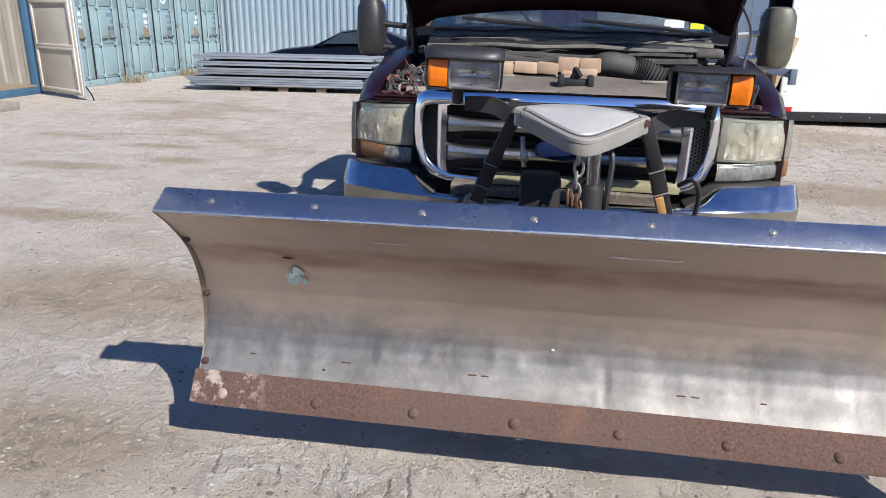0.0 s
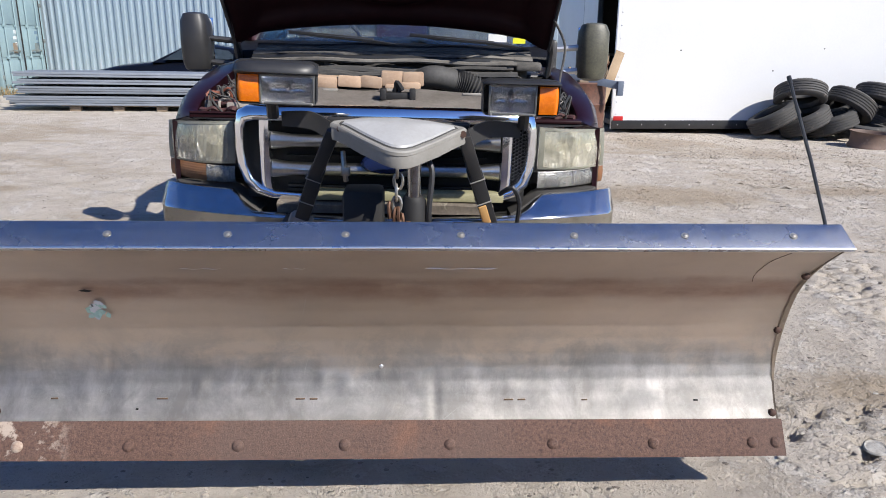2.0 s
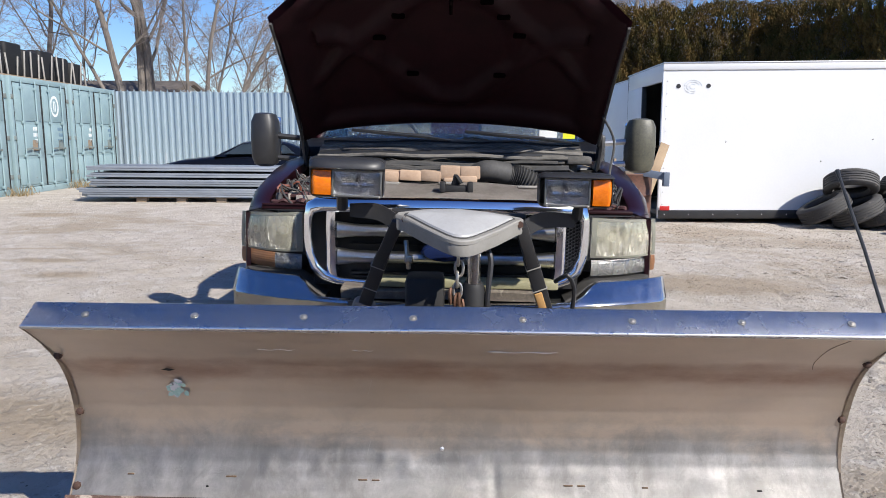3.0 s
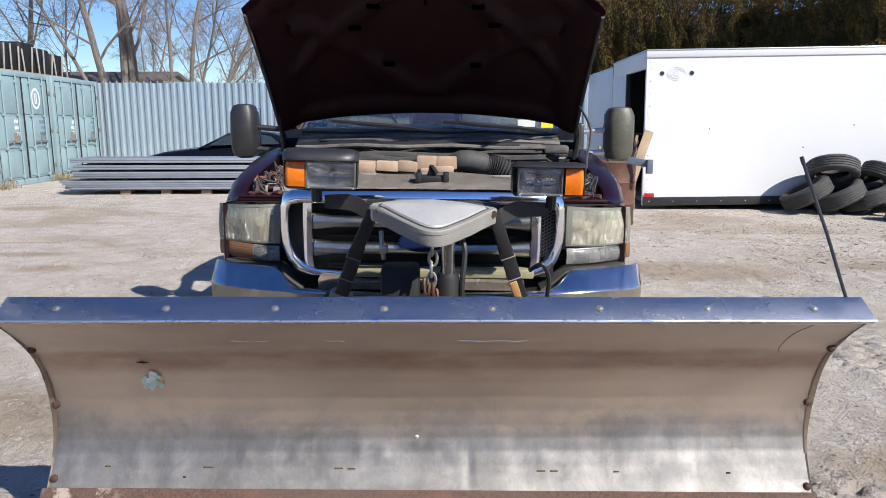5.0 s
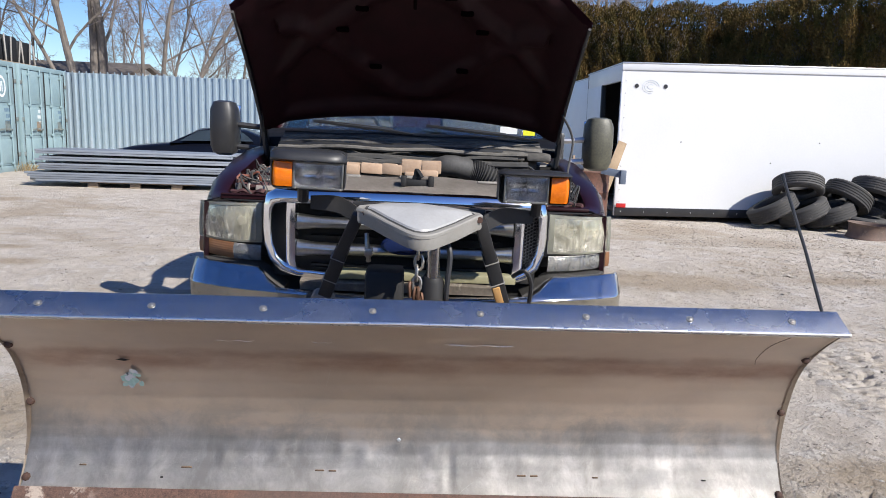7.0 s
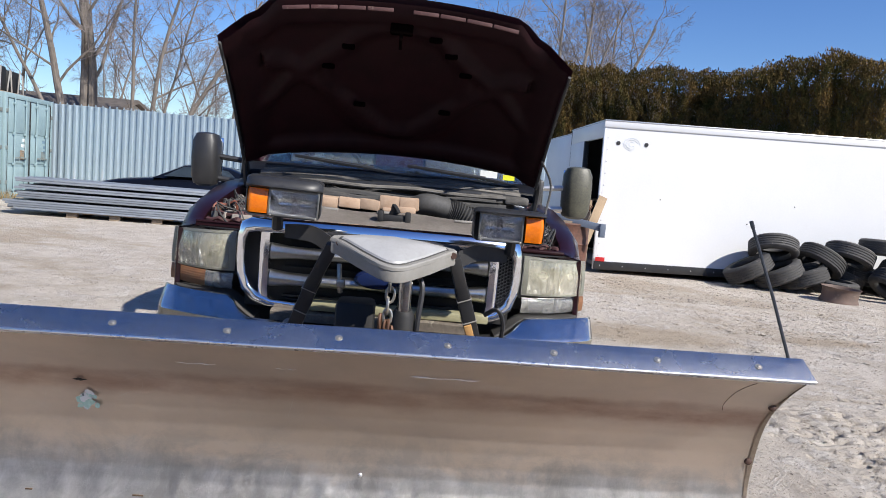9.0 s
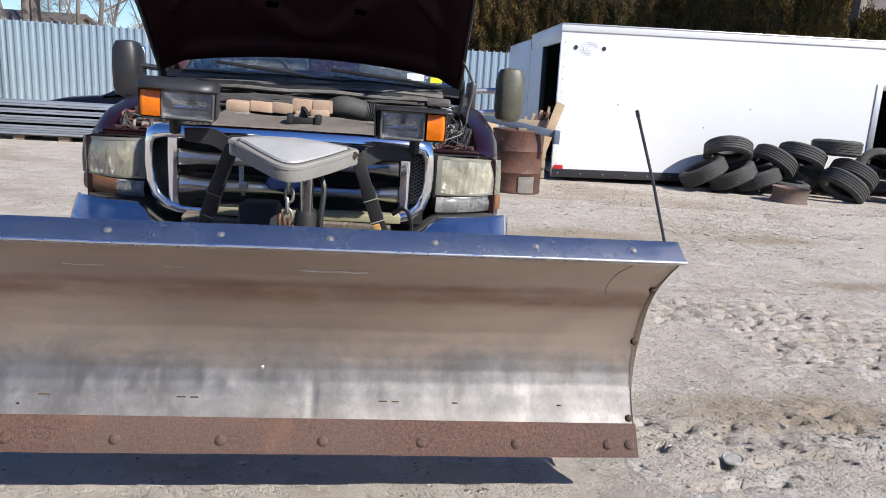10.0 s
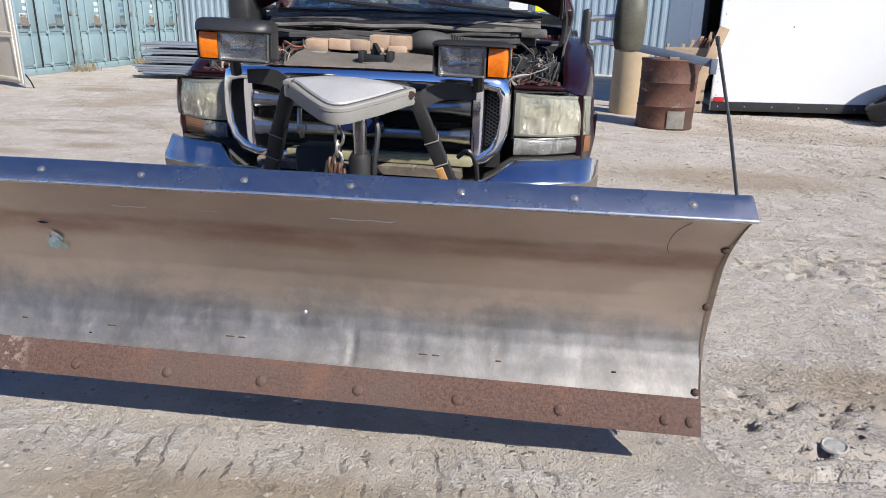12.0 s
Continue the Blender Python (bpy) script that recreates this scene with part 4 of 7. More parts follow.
def hedge(name, runs, label, seed, dense=24000, leaf=0.56):
    """A tall evergreen hedge: upright plumes made of many small sprays over a dark core."""
    rng = random.Random(seed)
    t = thing(name, None, label, "hedge")
    core = B()
    for (x0, y0, h0), (x1, y1, h1), w in runs:
        d = Vector((x1 - x0, y1 - y0, 0))
        s = Vector((-d.y, d.x, 0)).normalized() * (w * 0.16)
        a, b = Vector((x0, y0, 0)), Vector((x1, y1, 0))
        rings(core, [[a - s, a + s, a + s * 0.7 + Vector((0, 0, h0 * 0.88)), a - s * 0.7 + Vector((0, 0, h0 * 0.88))], [b - s, b + s, b + s * 0.7 + Vector((0, 0, h1 * 0.88)), b - s * 0.7 + Vector((0, 0, h1 * 0.88))]])
    part("woody_core", core, M["bark"], t)
    verts, faces = [], []
    for (x0, y0, h0), (x1, y1, h1), w in runs:
        d = Vector((x1 - x0, y1 - y0, 0))
        L = d.length
        d.normalize()
        s = Vector((-d.y, d.x, 0))
        for _ in range(int(L * dense)):
            f = rng.random()
            u = f * L
            plume = noise.noise((u * 2.2, seed, 7.0))
            h = (h0 + (h1 - h0) * f) * (1 + 0.03 * noise.noise((u * 0.9, seed, 0)) + 0.025 * plume + 0.02 * noise.noise((u * 6, seed, 4)))
            z = h * (0.15 + 0.86 * rng.random() ** 0.8)
            side = rng.choice((-1, -1, -1, 1))
            clump = noise.noise((u * 2.6, z * 0.9, seed)) + 0.7 * noise.noise((u * 5.5 + z, z * 2.6, seed + 3))
            depth = w * 0.5 * (1 - 0.3 * (z / h) ** 5) * (0.95 + 0.4 * clump)
            if z > h * 0.93:
                depth *= rng.random()
            p = Vector((x0, y0, 0)) + d * u + s * side * depth * rng.uniform(0.82, 1.04) + Vector((0, 0, z))
            size = rng.uniform(0.07, 0.17) * leaf
            up = (Vector((rng.uniform(-0.5, 0.5), rng.uniform(-0.5, 0.5), 1)) + s * side * rng.uniform(0.1, 0.9)).normalized()
            side_v = up.orthogonal().normalized()
            side_v.rotate(Matrix.Rotation(rng.uniform(0, 6.28), 3, up))
            k = len(verts)
            verts += [p, p + up * size * 0.5 + side_v * size * 0.2, p + up * size, p + up * size * 0.45 - side_v * size * 0.2]
            faces += [(k, k + 1, k + 2, k + 3)]
    me = bpy.data.meshes.new("foliage")
    me.from_pydata(verts, [], faces)
    me.materials.append(M["leaf"])
    ob = new("foliage", me)
    ob.parent = t
    tagged(ob, kind="stuff")
    return t


hedge("hedge", [((3.0, 24.0, 5.45), (10.8, 22.6, 5.6), 2.2), ((10.8, 22.4, 5.4), (12.6, 18.2, 5.7), 2.4), ((12.5, 18.6, 5.7), (13.3, 17.2, 5.2), 1.5), ((13.3, 17.6, 4.2), (16.5, 15.6, 3.6), 1.6)], "tall dense brown-green evergreen hedge behind the trailers", 6)
# Unseen treeline behind the camera, added for the dark band mirrored in the blade.
hedge("treeline", [((-60.0, -26.0, 8.0), (0.0, -30.0, 6.5), 4.0), ((0.0, -30.0, 6.5), (60.0, -26.0, 9.0), 4.0)], "unseen dark treeline behind the camera, added for reflections", 9, 130, 4.0)


def gable_house(name, m, w, d, eave, ridge, label):
    """A low house: white walls, dark shingled roof with overhang, windows in the gable."""
    h = thing(name, m, label, "house")
    bm = B()
    prism(bm, [(0, 0), (d, 0), (d, eave), (d / 2, ridge), (0, eave)], "x", 0, w)
    part("wall", bm, M["siding"], h, smooth=False)
    bm = B()
    for y0, y1, z0, z1 in ((-0.35, d / 2, eave - 0.2, ridge), (d + 0.35, d / 2, eave - 0.2, ridge)):
        rings(bm, [[(-0.3, y0, z0 + 0.02), (w + 0.3, y0, z0 + 0.02), (w + 0.3, y0, z0 + 0.2), (-0.3, y0, z0 + 0.2)], [(-0.3, y1, z1 + 0.02), (w + 0.3, y1, z1 + 0.02), (w + 0.3, y1, z1 + 0.2), (-0.3, y1, z1 + 0.2)]])
    part("roof", bm, M["roof"], h, smooth=False)
    bm = B()
    box(bm, w, w + 0.05, d / 2 - 0.5, d / 2 + 0.5, eave * 0.35, eave * 0.8, 0.01)
    part("window", bm, M["pane"], h)
    return h


gable_house("house", pose(-22.9, 34.6, 0, 0, 0, -4), 9.3, 6.0, 3.2, 3.95, "white house with dark shingled gable roof beyond the fence")
gable_house("house", pose(29.6, 37.5, 0, 0, 0, 12), 14, 8.0, 7.0, 9.2, "distant two-storey house with grey gable roof")


def power_lines():
    """Overhead cables and the wooden pole that carries them, beyond the hedge."""
    t = thing("power_line", pose(40, 38, 0), "thin overhead power cables on a wooden pole", "power line")
    bm = B()
    tube(bm, [(0, 0, 0), (0, 0, 13.5)], [0.16, 0.12], 8)
    part("pole", bm, M["bark"], t)
    bm = B()
    box(bm, -0.06, 0.06, -1.1, 1.1, 12.9, 13.05, 0.01)
    part("crossarm", bm, M["wood"], t)
    for k, (z0, z1) in enumerate(((13.2, 11.0), (11.6, 9.8), (11.2, 9.0))):
        bm = B()
        tube(bm, bend([(0, k - 1.0, z0), (-7, 2.5, (z0 + z1) / 2 - 0.1), (-15, 8, z1 - 0.4), (-40, 24, z1)], 5), 0.022, 4)
        part("cable", bm, M["black"], t)


power_lines()


def street_lamp():
    """A tall lamp whose arm reaches over the road beyond the hedge."""
    t = thing("street_lamp", pose(31.5, 36, 0), "pale metal street lamp with a curved arm beyond the hedge", "street lamp")
    bm = B()
    tube(bm, [(0, 0, 0), (0, 0, 8.4)], [0.1, 0.07], 8)
    part("post", bm, M["alu"], t)
    bm = B()
    tube(bm, bend([(0, 0, 8.3), (-0.6, 0, 8.85), (-2.2, 0, 9.15), (-3.6, 0, 9.3)], 5), 0.045, 6)
    part("arm", bm, M["alu"], t)
    bm = B()
    rings(bm, [[(-3.4 - 1.1 * f, w * math.cos(a), 9.3 + 0.08 * math.sin(a)) for a in [k * math.pi / 4 for k in range(8)]] for f, w in ((0, 0.06), (0.15, 0.14), (0.7, 0.17), (1.0, 0.08))])
    part("lamp_head", bm, M["siding"], t)


street_lamp()

# ---- the pickup truck ----
truck = thing("pickup_truck", pose(0.195, 2.62, 0, 0, 0.35, -1.5), "dark maroon pickup truck with open hood and chrome grille and bumper", "pickup truck")


def mirrored(fn):
    for s in (-1, 1):
        fn(s)


def grille():
    half = [(0.0, 1.122), (0.3, 1.12), (0.54, 1.112), (0.578, 1.096), (0.593, 1.05), (0.596, 0.95), (0.588, 0.88), (0.566, 0.815), (0.52, 0.772), (0.45, 0.752), (0.3, 0.747), (0.0, 0.745)]
    inner = [(0.0, 1.062), (0.3, 1.062), (0.5, 1.058), (0.538, 1.05), (0.55, 1.025), (0.552, 0.95), (0.544, 0.885), (0.522, 0.838), (0.482, 0.805), (0.43, 0.79), (0.3, 0.785), (0.0, 0.783)]
    def bow(x):
        return 0.055 * (abs(x) / 0.58) ** 4
    def ring(pts, y):
        r = [(x, y + bow(x), z) for x, z in pts] + [(-x, y + bow(x), z) for x, z in pts[-2:0:-1]]
        return r
    lerp = lambda f: [(a[0] + (b[0] - a[0]) * f, a[1] + (b[1] - a[1]) * f) for a, b in zip(half, inner)]
    bm = B()
    sheet(bm, [ring(half, 0.13), ring(half, 0.012), ring(lerp(0.08), -0.004), ring(lerp(0.2), -0.012), ring(lerp(0.55), -0.02), ring(lerp(0.85), -0.02), ring(lerp(0.95), -0.014), ring(inner, 0.004), ring(inner, 0.1)], 0.0, True)
    sur = part("grille_surround", bm, M["chrome"], truck, "chrome grille surround reflecting blue sky", angle=60)
    for s in (-1, 1):
        bm = B()
        prof = [(0.442, 0.03), (0.444, 0.004), (0.451, -0.008), (0.474, -0.011), (0.486, -0.009), (0.493, -0.001), (0.495, 0.02), (0.495, 0.08), (0.442, 0.08)]
        rows = []
        for z, dx in ((0.786, -0.01), (0.8, -0.004), (0.83, 0.0), (0.88, 0.0), (1.0, 0.002), (1.064, 0.0)):
            rows.append([(s * (x + dx), y + bow(x), z) for x, y in prof])
        rings(bm, rows)
        part("upright", bm, M["chrome"], truck, angle=60)
        # slot behind the upright, with a hexagonal mesh
        bm = B()
        r, cx0, cz0 = 0.0085, 0.507, 0.84
        for i in range(4):
            for j in range(14):
                cx = cx0 + i * r * 1.5
                cz = cz0 + (j + 0.5 * (i % 2)) * r * 1.732
                o = [(cx + r * math.cos(a), cz + r * math.sin(a)) for a in [k * math.pi / 3 for k in range(6)]]
                q = [(cx + r * 0.74 * math.cos(a), cz + r * 0.74 * math.sin(a)) for a in [k * math.pi / 3 for k in range(6)]]
                vo = [bm.verts.new((s * x, 0.08, z)) for x, z in o]
                vi = [bm.verts.new((s * x, 0.08, z)) for x, z in q]
                vb = [bm.verts.new((s * x, 0.09, z)) for x, z in q]
                for k in range(6):
                    l = (k + 1) % 6
                    bm.faces.new((vo[k], vo[l], vi[l], vi[k]))
                    bm.faces.new((vi[k], vi[l], vb[l], vb[k]))
        if s < 0:
            bm.free()
            continue
        part("mesh_insert", bm, M["bar_grey"], truck, "grey honeycomb insert", smooth=False)
    for z, h in ((0.984, 0.024), (0.874, 0.025)):
        bm = B()
        rows = []
        for k in range(13):
            x = -0.444 + 0.888 * k / 12
            end = 1.0 + 0.45 * (abs(x) / 0.444) ** 10
            rows.append([(x, 0.035 - 0.032 * math.cos(a), z + h * end * math.sin(a)) for a in [i * math.pi / 6 - math.pi / 2 - math.pi / 6 * 0 for i in range(12)]])
        rings(bm, rows)
        part("grille_bar", bm, M["bar_chrome"], truck)
    bm = B()
    box(bm, -0.3, 0.46, -0.034, 0.05, 0.763, 0.797, 0.006)
    part("lower_bar", bm, M["tan_lip"], truck, "dusty yellowed lower strip")
    bm = B()
    loops = []
    for rr, y in ((1.0, 0.03), (1.0, -0.005), (0.86, -0.02), (0.3, -0.026)):
        loops.append([(rr * 0.1 * math.cos(a), y, 0.905 + rr * 0.04 * math.sin(a)) for a in [i * math.pi / 12 for i in range(24)]])
    rings(bm, loops)
    part("oval_badge", bm, M["badge"], truck, "dark blue oval badge with no lettering")
    # near-black backing and slats: the unlit space behind the grille as colour
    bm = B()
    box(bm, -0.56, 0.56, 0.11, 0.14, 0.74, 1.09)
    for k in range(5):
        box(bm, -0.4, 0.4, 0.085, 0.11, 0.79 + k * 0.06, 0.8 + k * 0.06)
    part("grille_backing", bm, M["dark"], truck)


# The cream tone holds dust and a painted reflection of the ground.
M["chrome_cream"] = plain("dust_and_ground_toned_chrome", (0.62, 0.58, 0.5), (0.5, 0.46, 0.39), 0.4, 0.75, 7, 80, 0.1, 0.002, 0.1, dirt=(0.4, 0.36, 0.28), dirt_at=0.55)
M["air_dam"] = plain("dusty_air_dam", (0.2, 0.165, 0.125), (0.06, 0.05, 0.042), 0.75, 0, 12, 70, 0.3, 0.003, dirt=(0.3, 0.27, 0.21), dirt_at=0.58)
M["pad"] = plain("dusty_dark_pad", (0.06, 0.056, 0.05), (0.03, 0.028, 0.026), 0.7, 0, 9, 70, 0.2)
M["lens_rim"] = plain("yellowed_lens_rim", (0.42, 0.415, 0.35), (0.35, 0.345, 0.28), 0.35, 0, 20, 90, 0.05)
M["tan_lip"] = plain("yellowed_dusty_strip", (0.3, 0.28, 0.16), (0.2, 0.185, 0.11), 0.7, 0, 9, 70, 0.2, 0.002)
M["badge"] = plain("dark_blue_badge", (0.01, 0.02, 0.08), (0.012, 0.02, 0.06), 0.2, 0, 9, 70, 0)
grille()


def headlight(s):
    """Sealed rectangular headlamp with hazed lens, reflector and bulb cover, and the signal lamp below."""
    name = "headlight"
    g = B()
    rows = []
    n, k = 8, 6
    for j in range(k + 1):
        v = j / k
        r = []
        for i in range(n + 1):
            u = i / n
            x = 0.612 + (0.924 - 0.008 * v - 0.612) * u
            y = 0.122 + 0.155 * u ** 1.8 - 0.022 * math.sin(math.pi * min(1, u * 1.02)) - 0.012 * math.sin(math.pi * v)
            z = 0.875 - 0.004 * u + (0.17 - 0.012 * u) * v
            r.append((s * x, y, z))
        rows.append(r)
    sheet(g, rows, 0.004)
    lens = part("headlight_lens", g, M["lens_haze"], truck, "yellowed hazy headlight lens")
    lens.visible_shadow = False
    b = B()
    rows = []
    for j in range(9):
        v = j / 8
        r = []
        for i in range(61):
            u = i / 60
            x = 0.615 + 0.302 * u
            w = 0.0
            for cx in (0.3, 0.72):
                dd = ((u - cx) / 0.24) ** 2 + ((v - 0.5) / 0.42) ** 2
                w = max(w, 1 - dd)
            r.append((s * x, 0.158 + 0.115 * u + 0.07 * max(0, w) + 0.004 * math.sin(u * 75), 0.879 - 0.004 * u + (0.162 - 0.012 * u) * v))
        rows.append(r)
    sheet(b, rows, 0.002)
    part("reflector", b, M["alu"], lens)
    # yellowed rim of the lens
    b = B()
    for j0, j1, i0, i1 in ((0.93, 1.0, 0.0, 1.0), (0.0, 0.05, 0.0, 1.0), (0.05, 0.93, 0.0, 0.07), (0.05, 0.93, 0.94, 1.0)):
        rws = []
        for j in range(5):
            v = j0 + (j1 - j0) * j / 4
            rws.append([(s * (0.612 + (0.312 - 0.008 * v) * u), 0.12 + 0.155 * u ** 1.8 - 0.022 * math.sin(math.pi * min(1, u * 1.02)) - 0.012 * math.sin(math.pi * v), 0.875 - 0.004 * u + (0.17 - 0.012 * u) * v) for u in [i0 + (i1 - i0) * i / 8 for i in range(9)]])
        sheet(b, rws, 0.002)
    part("lens_rim", b, M["lens_rim"], lens, "yellowed plastic rim")
    b = B()
    for x in (0.705, 0.83):
        tube(b, [(s * x, 0.25, 0.958), (s * x, 0.2, 0.958)], [0.012, 0.018], 10)
    part("bulb_cover", b, M["chrome_old"], lens)
    b = B()
    ring = [(0.606, 0.125), (0.606, 0.25), (0.922, 0.33), (0.922, 0.29), (0.81, 0.185)]
    for z0, z1, k in ((0.867, 0.873, 1.0), (1.043, 1.047, 0.9)):
        prism(b, [(s * (0.606 + (x - 0.606) * k), y + 0.012) for x, y in ring], "z", z0, z1)
    box(b, s * 0.603, s * 0.611, 0.128, 0.25, 0.86, 1.05)
    part("headlight_bezel", b, M["black"], truck)
    # signal lamp
    def strip(x0, x1, mat, nm, lab):
        q = B()
        rws = []
        for j in range(25):
            v = j / 24
            rws.append([(s * (x0 + (x1 - x0) * i / 5), 0.128 + 0.155 * ((x0 + (x1 - x0) * i / 5 - 0.612) / 0.29) ** 1.8 + 0.0006 * math.cos(v * 44) - 0.01 * math.sin(math.pi * v) - 0.008, 0.796 + 0.068 * v) for i in range(6)])
        sheet(q, rws, 0.012)
        part(nm, q, mat, truck, lab)
    if s < 0:
        strip(0.615, 0.74, M["lens_sig"], "signal_lens", "dull clear signal lens")
        strip(0.74, 0.932, M["lens_amber_old"], "signal_lens", "faded amber signal lens")
    else:
        strip(0.615, 0.885, M["lens_sig"], "signal_lens", "dull clear signal lens")
        strip(0.885, 0.932, M["lens_amber_old"], "signal_lens", "faded amber signal lens")
    q = B()
    box(q, s * 0.61, s * 0.895, 0.3, 0.33, 0.78, 0.87)
    part("lamp_housing", q, M["dark"], truck)


mirrored(headlight)


def bumper():
    """Chrome bumper: an upper facet that faces the sky, a crease, and a drop face toned by dust and mirrored ground;
    dips below the grille.
    """
    xs = [-0.975, -0.972, -0.96, -0.935, -0.9, -0.84, -0.76, -0.68, -0.62, -0.59, -0.56, -0.52, -0.48, -0.42, -0.3, -0.15]
    xs = xs + [0.0] + [-x for x in xs[::-1]]
    rows, lower = [], []
    for x in xs:
        a = abs(x)
        x *= 0.972 if x < 0 else 1.0
        top = 0.795 if a > 0.62 else (0.795 - (0.62 - a) / 0.1 * 0.083 if a > 0.52 else 0.712)
        crease = 0.716 - 0.02 * max(0.0, (0.56 - a) / 0.56)
        top = max(top - 0.035 * max(0.0, (a - 0.92) / 0.055) ** 2, crease + 0.012)
        fy = -0.1 + 0.17 * max(0.0, (a - 0.4) / 0.55) ** 2
        if a > 0.9:
            fy += 0.16 * ((a - 0.9) / 0.075) ** 2
        deep = 0.085 * min(1.0, (top - crease) / 0.07)
        rows.append([(x, fy + deep + 0.05, top - 0.02), (x, fy + deep + 0.015, top - 0.002), (x, fy + deep, top), (x, fy + deep - 0.01, top - 0.004), (x, fy + 0.012, crease + 0.01), (x, fy + 0.003, crease + 0.003), (x, fy, crease - 0.004)])
        lower.append([(x, fy, crease - 0.005), (x, fy + 0.004, crease - 0.05), (x, fy + 0.012, 0.6), (x, fy + 0.035, 0.53), (x, fy + 0.075, 0.48)])
    bm = B()
    sheet(bm, rows, 0.003)
    bar_ = part("bumper", bm, M["chrome"], truck, "chrome bumper with sky-blue upper facet", angle=40)
    bm = B()
    sheet(bm, lower, 0.003)
    part("drop_face", bm, M["chrome_cream"], bar_, "lower bumper face toned by dust and mirrored ground", angle=50)
    for s in (-1, 1):
        bm = B()
        rows = []
        for x, z, y in ((0.5, 0.705, 0.03), (0.54, 0.728, 0.04), (0.6, 0.772, 0.055), (0.64, 0.783, 0.085), (0.78, 0.784, 0.13), (0.86, 0.784, 0.18), (0.9, 0.784, 0.26)):
            rows.append([(s * x, y - 0.006, z - 0.008), (s * x, y, z), (s * x, y + 0.12, z + 0.002), (s * x, y + 0.12, z - 0.03), (s * x, y, z - 0.03)])
        rings(bm, rows)
        part("bumper_pad", bm, M["pad"], truck, "grey plastic bumper top pad")
    bm = B()
    box(bm, -0.5, 0.5, 0.02, 0.1, 0.5, 0.69, 0.01)
    part("bumper_beam", bm, M["dark"], truck)
    bm = B()
    rows = []
    for k in range(15):
        x = -0.42 + 0.06 * k
        w = 0.003 * math.sin(9 * x)
        rows.append([(x, -0.045 + w, 0.716), (x, -0.05, 0.75 + w), (x, -0.03, 0.758 + w), (x, 0.04, 0.756), (x, 0.04, 0.71)])
    rings(bm, rows)
    part("air_dam_strip", bm, M["air_dam"], truck, "dusty brown strip above the bumper")


bumper()


def fender(s):
    """Front fender: crowned top, side with wheel arch and flare."""
    secs = ((0.215, 1.058, 0.882, 0.78), (0.262, 1.066, 0.904, 0.79), (0.3, 1.08, 0.91, 0.8), (0.34, 1.1, 0.915, 0.8), (0.5, 1.15, 0.94, 0.8), (0.8, 1.2, 0.96, 0.8), (1.1, 1.235, 0.97, 0.8), (1.4, 1.25, 0.97, 0.82))
    rows = []
    for y, zt, xo, xi in secs:
        fl = min(1.0, max(0.0, (y - 0.3) / 0.25))
        lip = 0.62 + 0.28 * max(0.0, 1 - ((y - 0.85) / 0.5) ** 2) ** 0.5 if abs(y - 0.85) < 0.5 else 0.62
        rows.append([(s * xi, y, zt - 0.05), (s * xi, y, zt - 0.008), (s * (xi + 0.02), y, zt), (s * (xo - 0.05), y, zt - 0.012), (s * (xo - 0.012), y, zt - 0.055), (s * xo, y, zt - 0.14), (s * (xo + 0.012 * fl), y, max(lip, 0.9) - 0.02), (s * (xo + 0.03 * fl), y, lip), (s * (xo + 0.03 * fl - 0.02), y, lip - 0.015)])
        if y < 0.25:
            rows[-1] = [(px, py, max(pz, 1.045 - 0.002 * k)) for k, (px, py, pz) in enumerate(rows[-1])]
    bm = B()
    sheet(bm, rows, 0.003)
    part("fender", bm, M["maroon"], truck, angle=40)
    # inner apron with clutter below the fender's edge
    bm = B()
    rows = [[(s * (xi - 0.004), y, zt - 0.05), (s * (xi - 0.01), y, zt - 0.25), (s * (xi - 0.06), y, zt - 0.4)] for y, zt, xo, xi in secs]
    sheet(bm, rows, 0.003)
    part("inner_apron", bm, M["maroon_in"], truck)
    # the ledge over the headlight
    bm = B()
    box(bm, s * 0.6, s * 0.8, 0.2, 0.3, 1.05, 1.066, 0.006)
    bar(bm, (s * 0.58, 0.31, 1.07), (s * 0.76, 0.36, 1.085), 0.03, 0.018, 0.006)
    part("lamp_support_rail", bm, M["maroon_in"], truck)
    # wheel
    bm = B()
    cy, r = 0.86, 0.385
    prof = [(0.74, 0.2), (0.72, 0.26), (0.73, 0.35), (0.76, r), (0.93, r), (0.955, 0.35), (0.96, 0.26), (0.94, 0.2)]
    rows = [[(s * x, cy + rr * math.cos(a), 0.375 + rr * math.sin(a)) for x, rr in prof] for a in [k * math.pi / 16 for k in range(33)]]
    sheet(bm, rows)
    wheel = part("wheel", bm, M["tyre"], truck)
    bm = B()
    tube(bm, [(s * 0.8, cy, 0.375), (s * 0.93, cy, 0.375), (s * 0.95, cy, 0.375)], [0.205, 0.205, 0.08], 20)
    part("rim", bm, M["chrome_old"], wheel)


mirrored(fender)


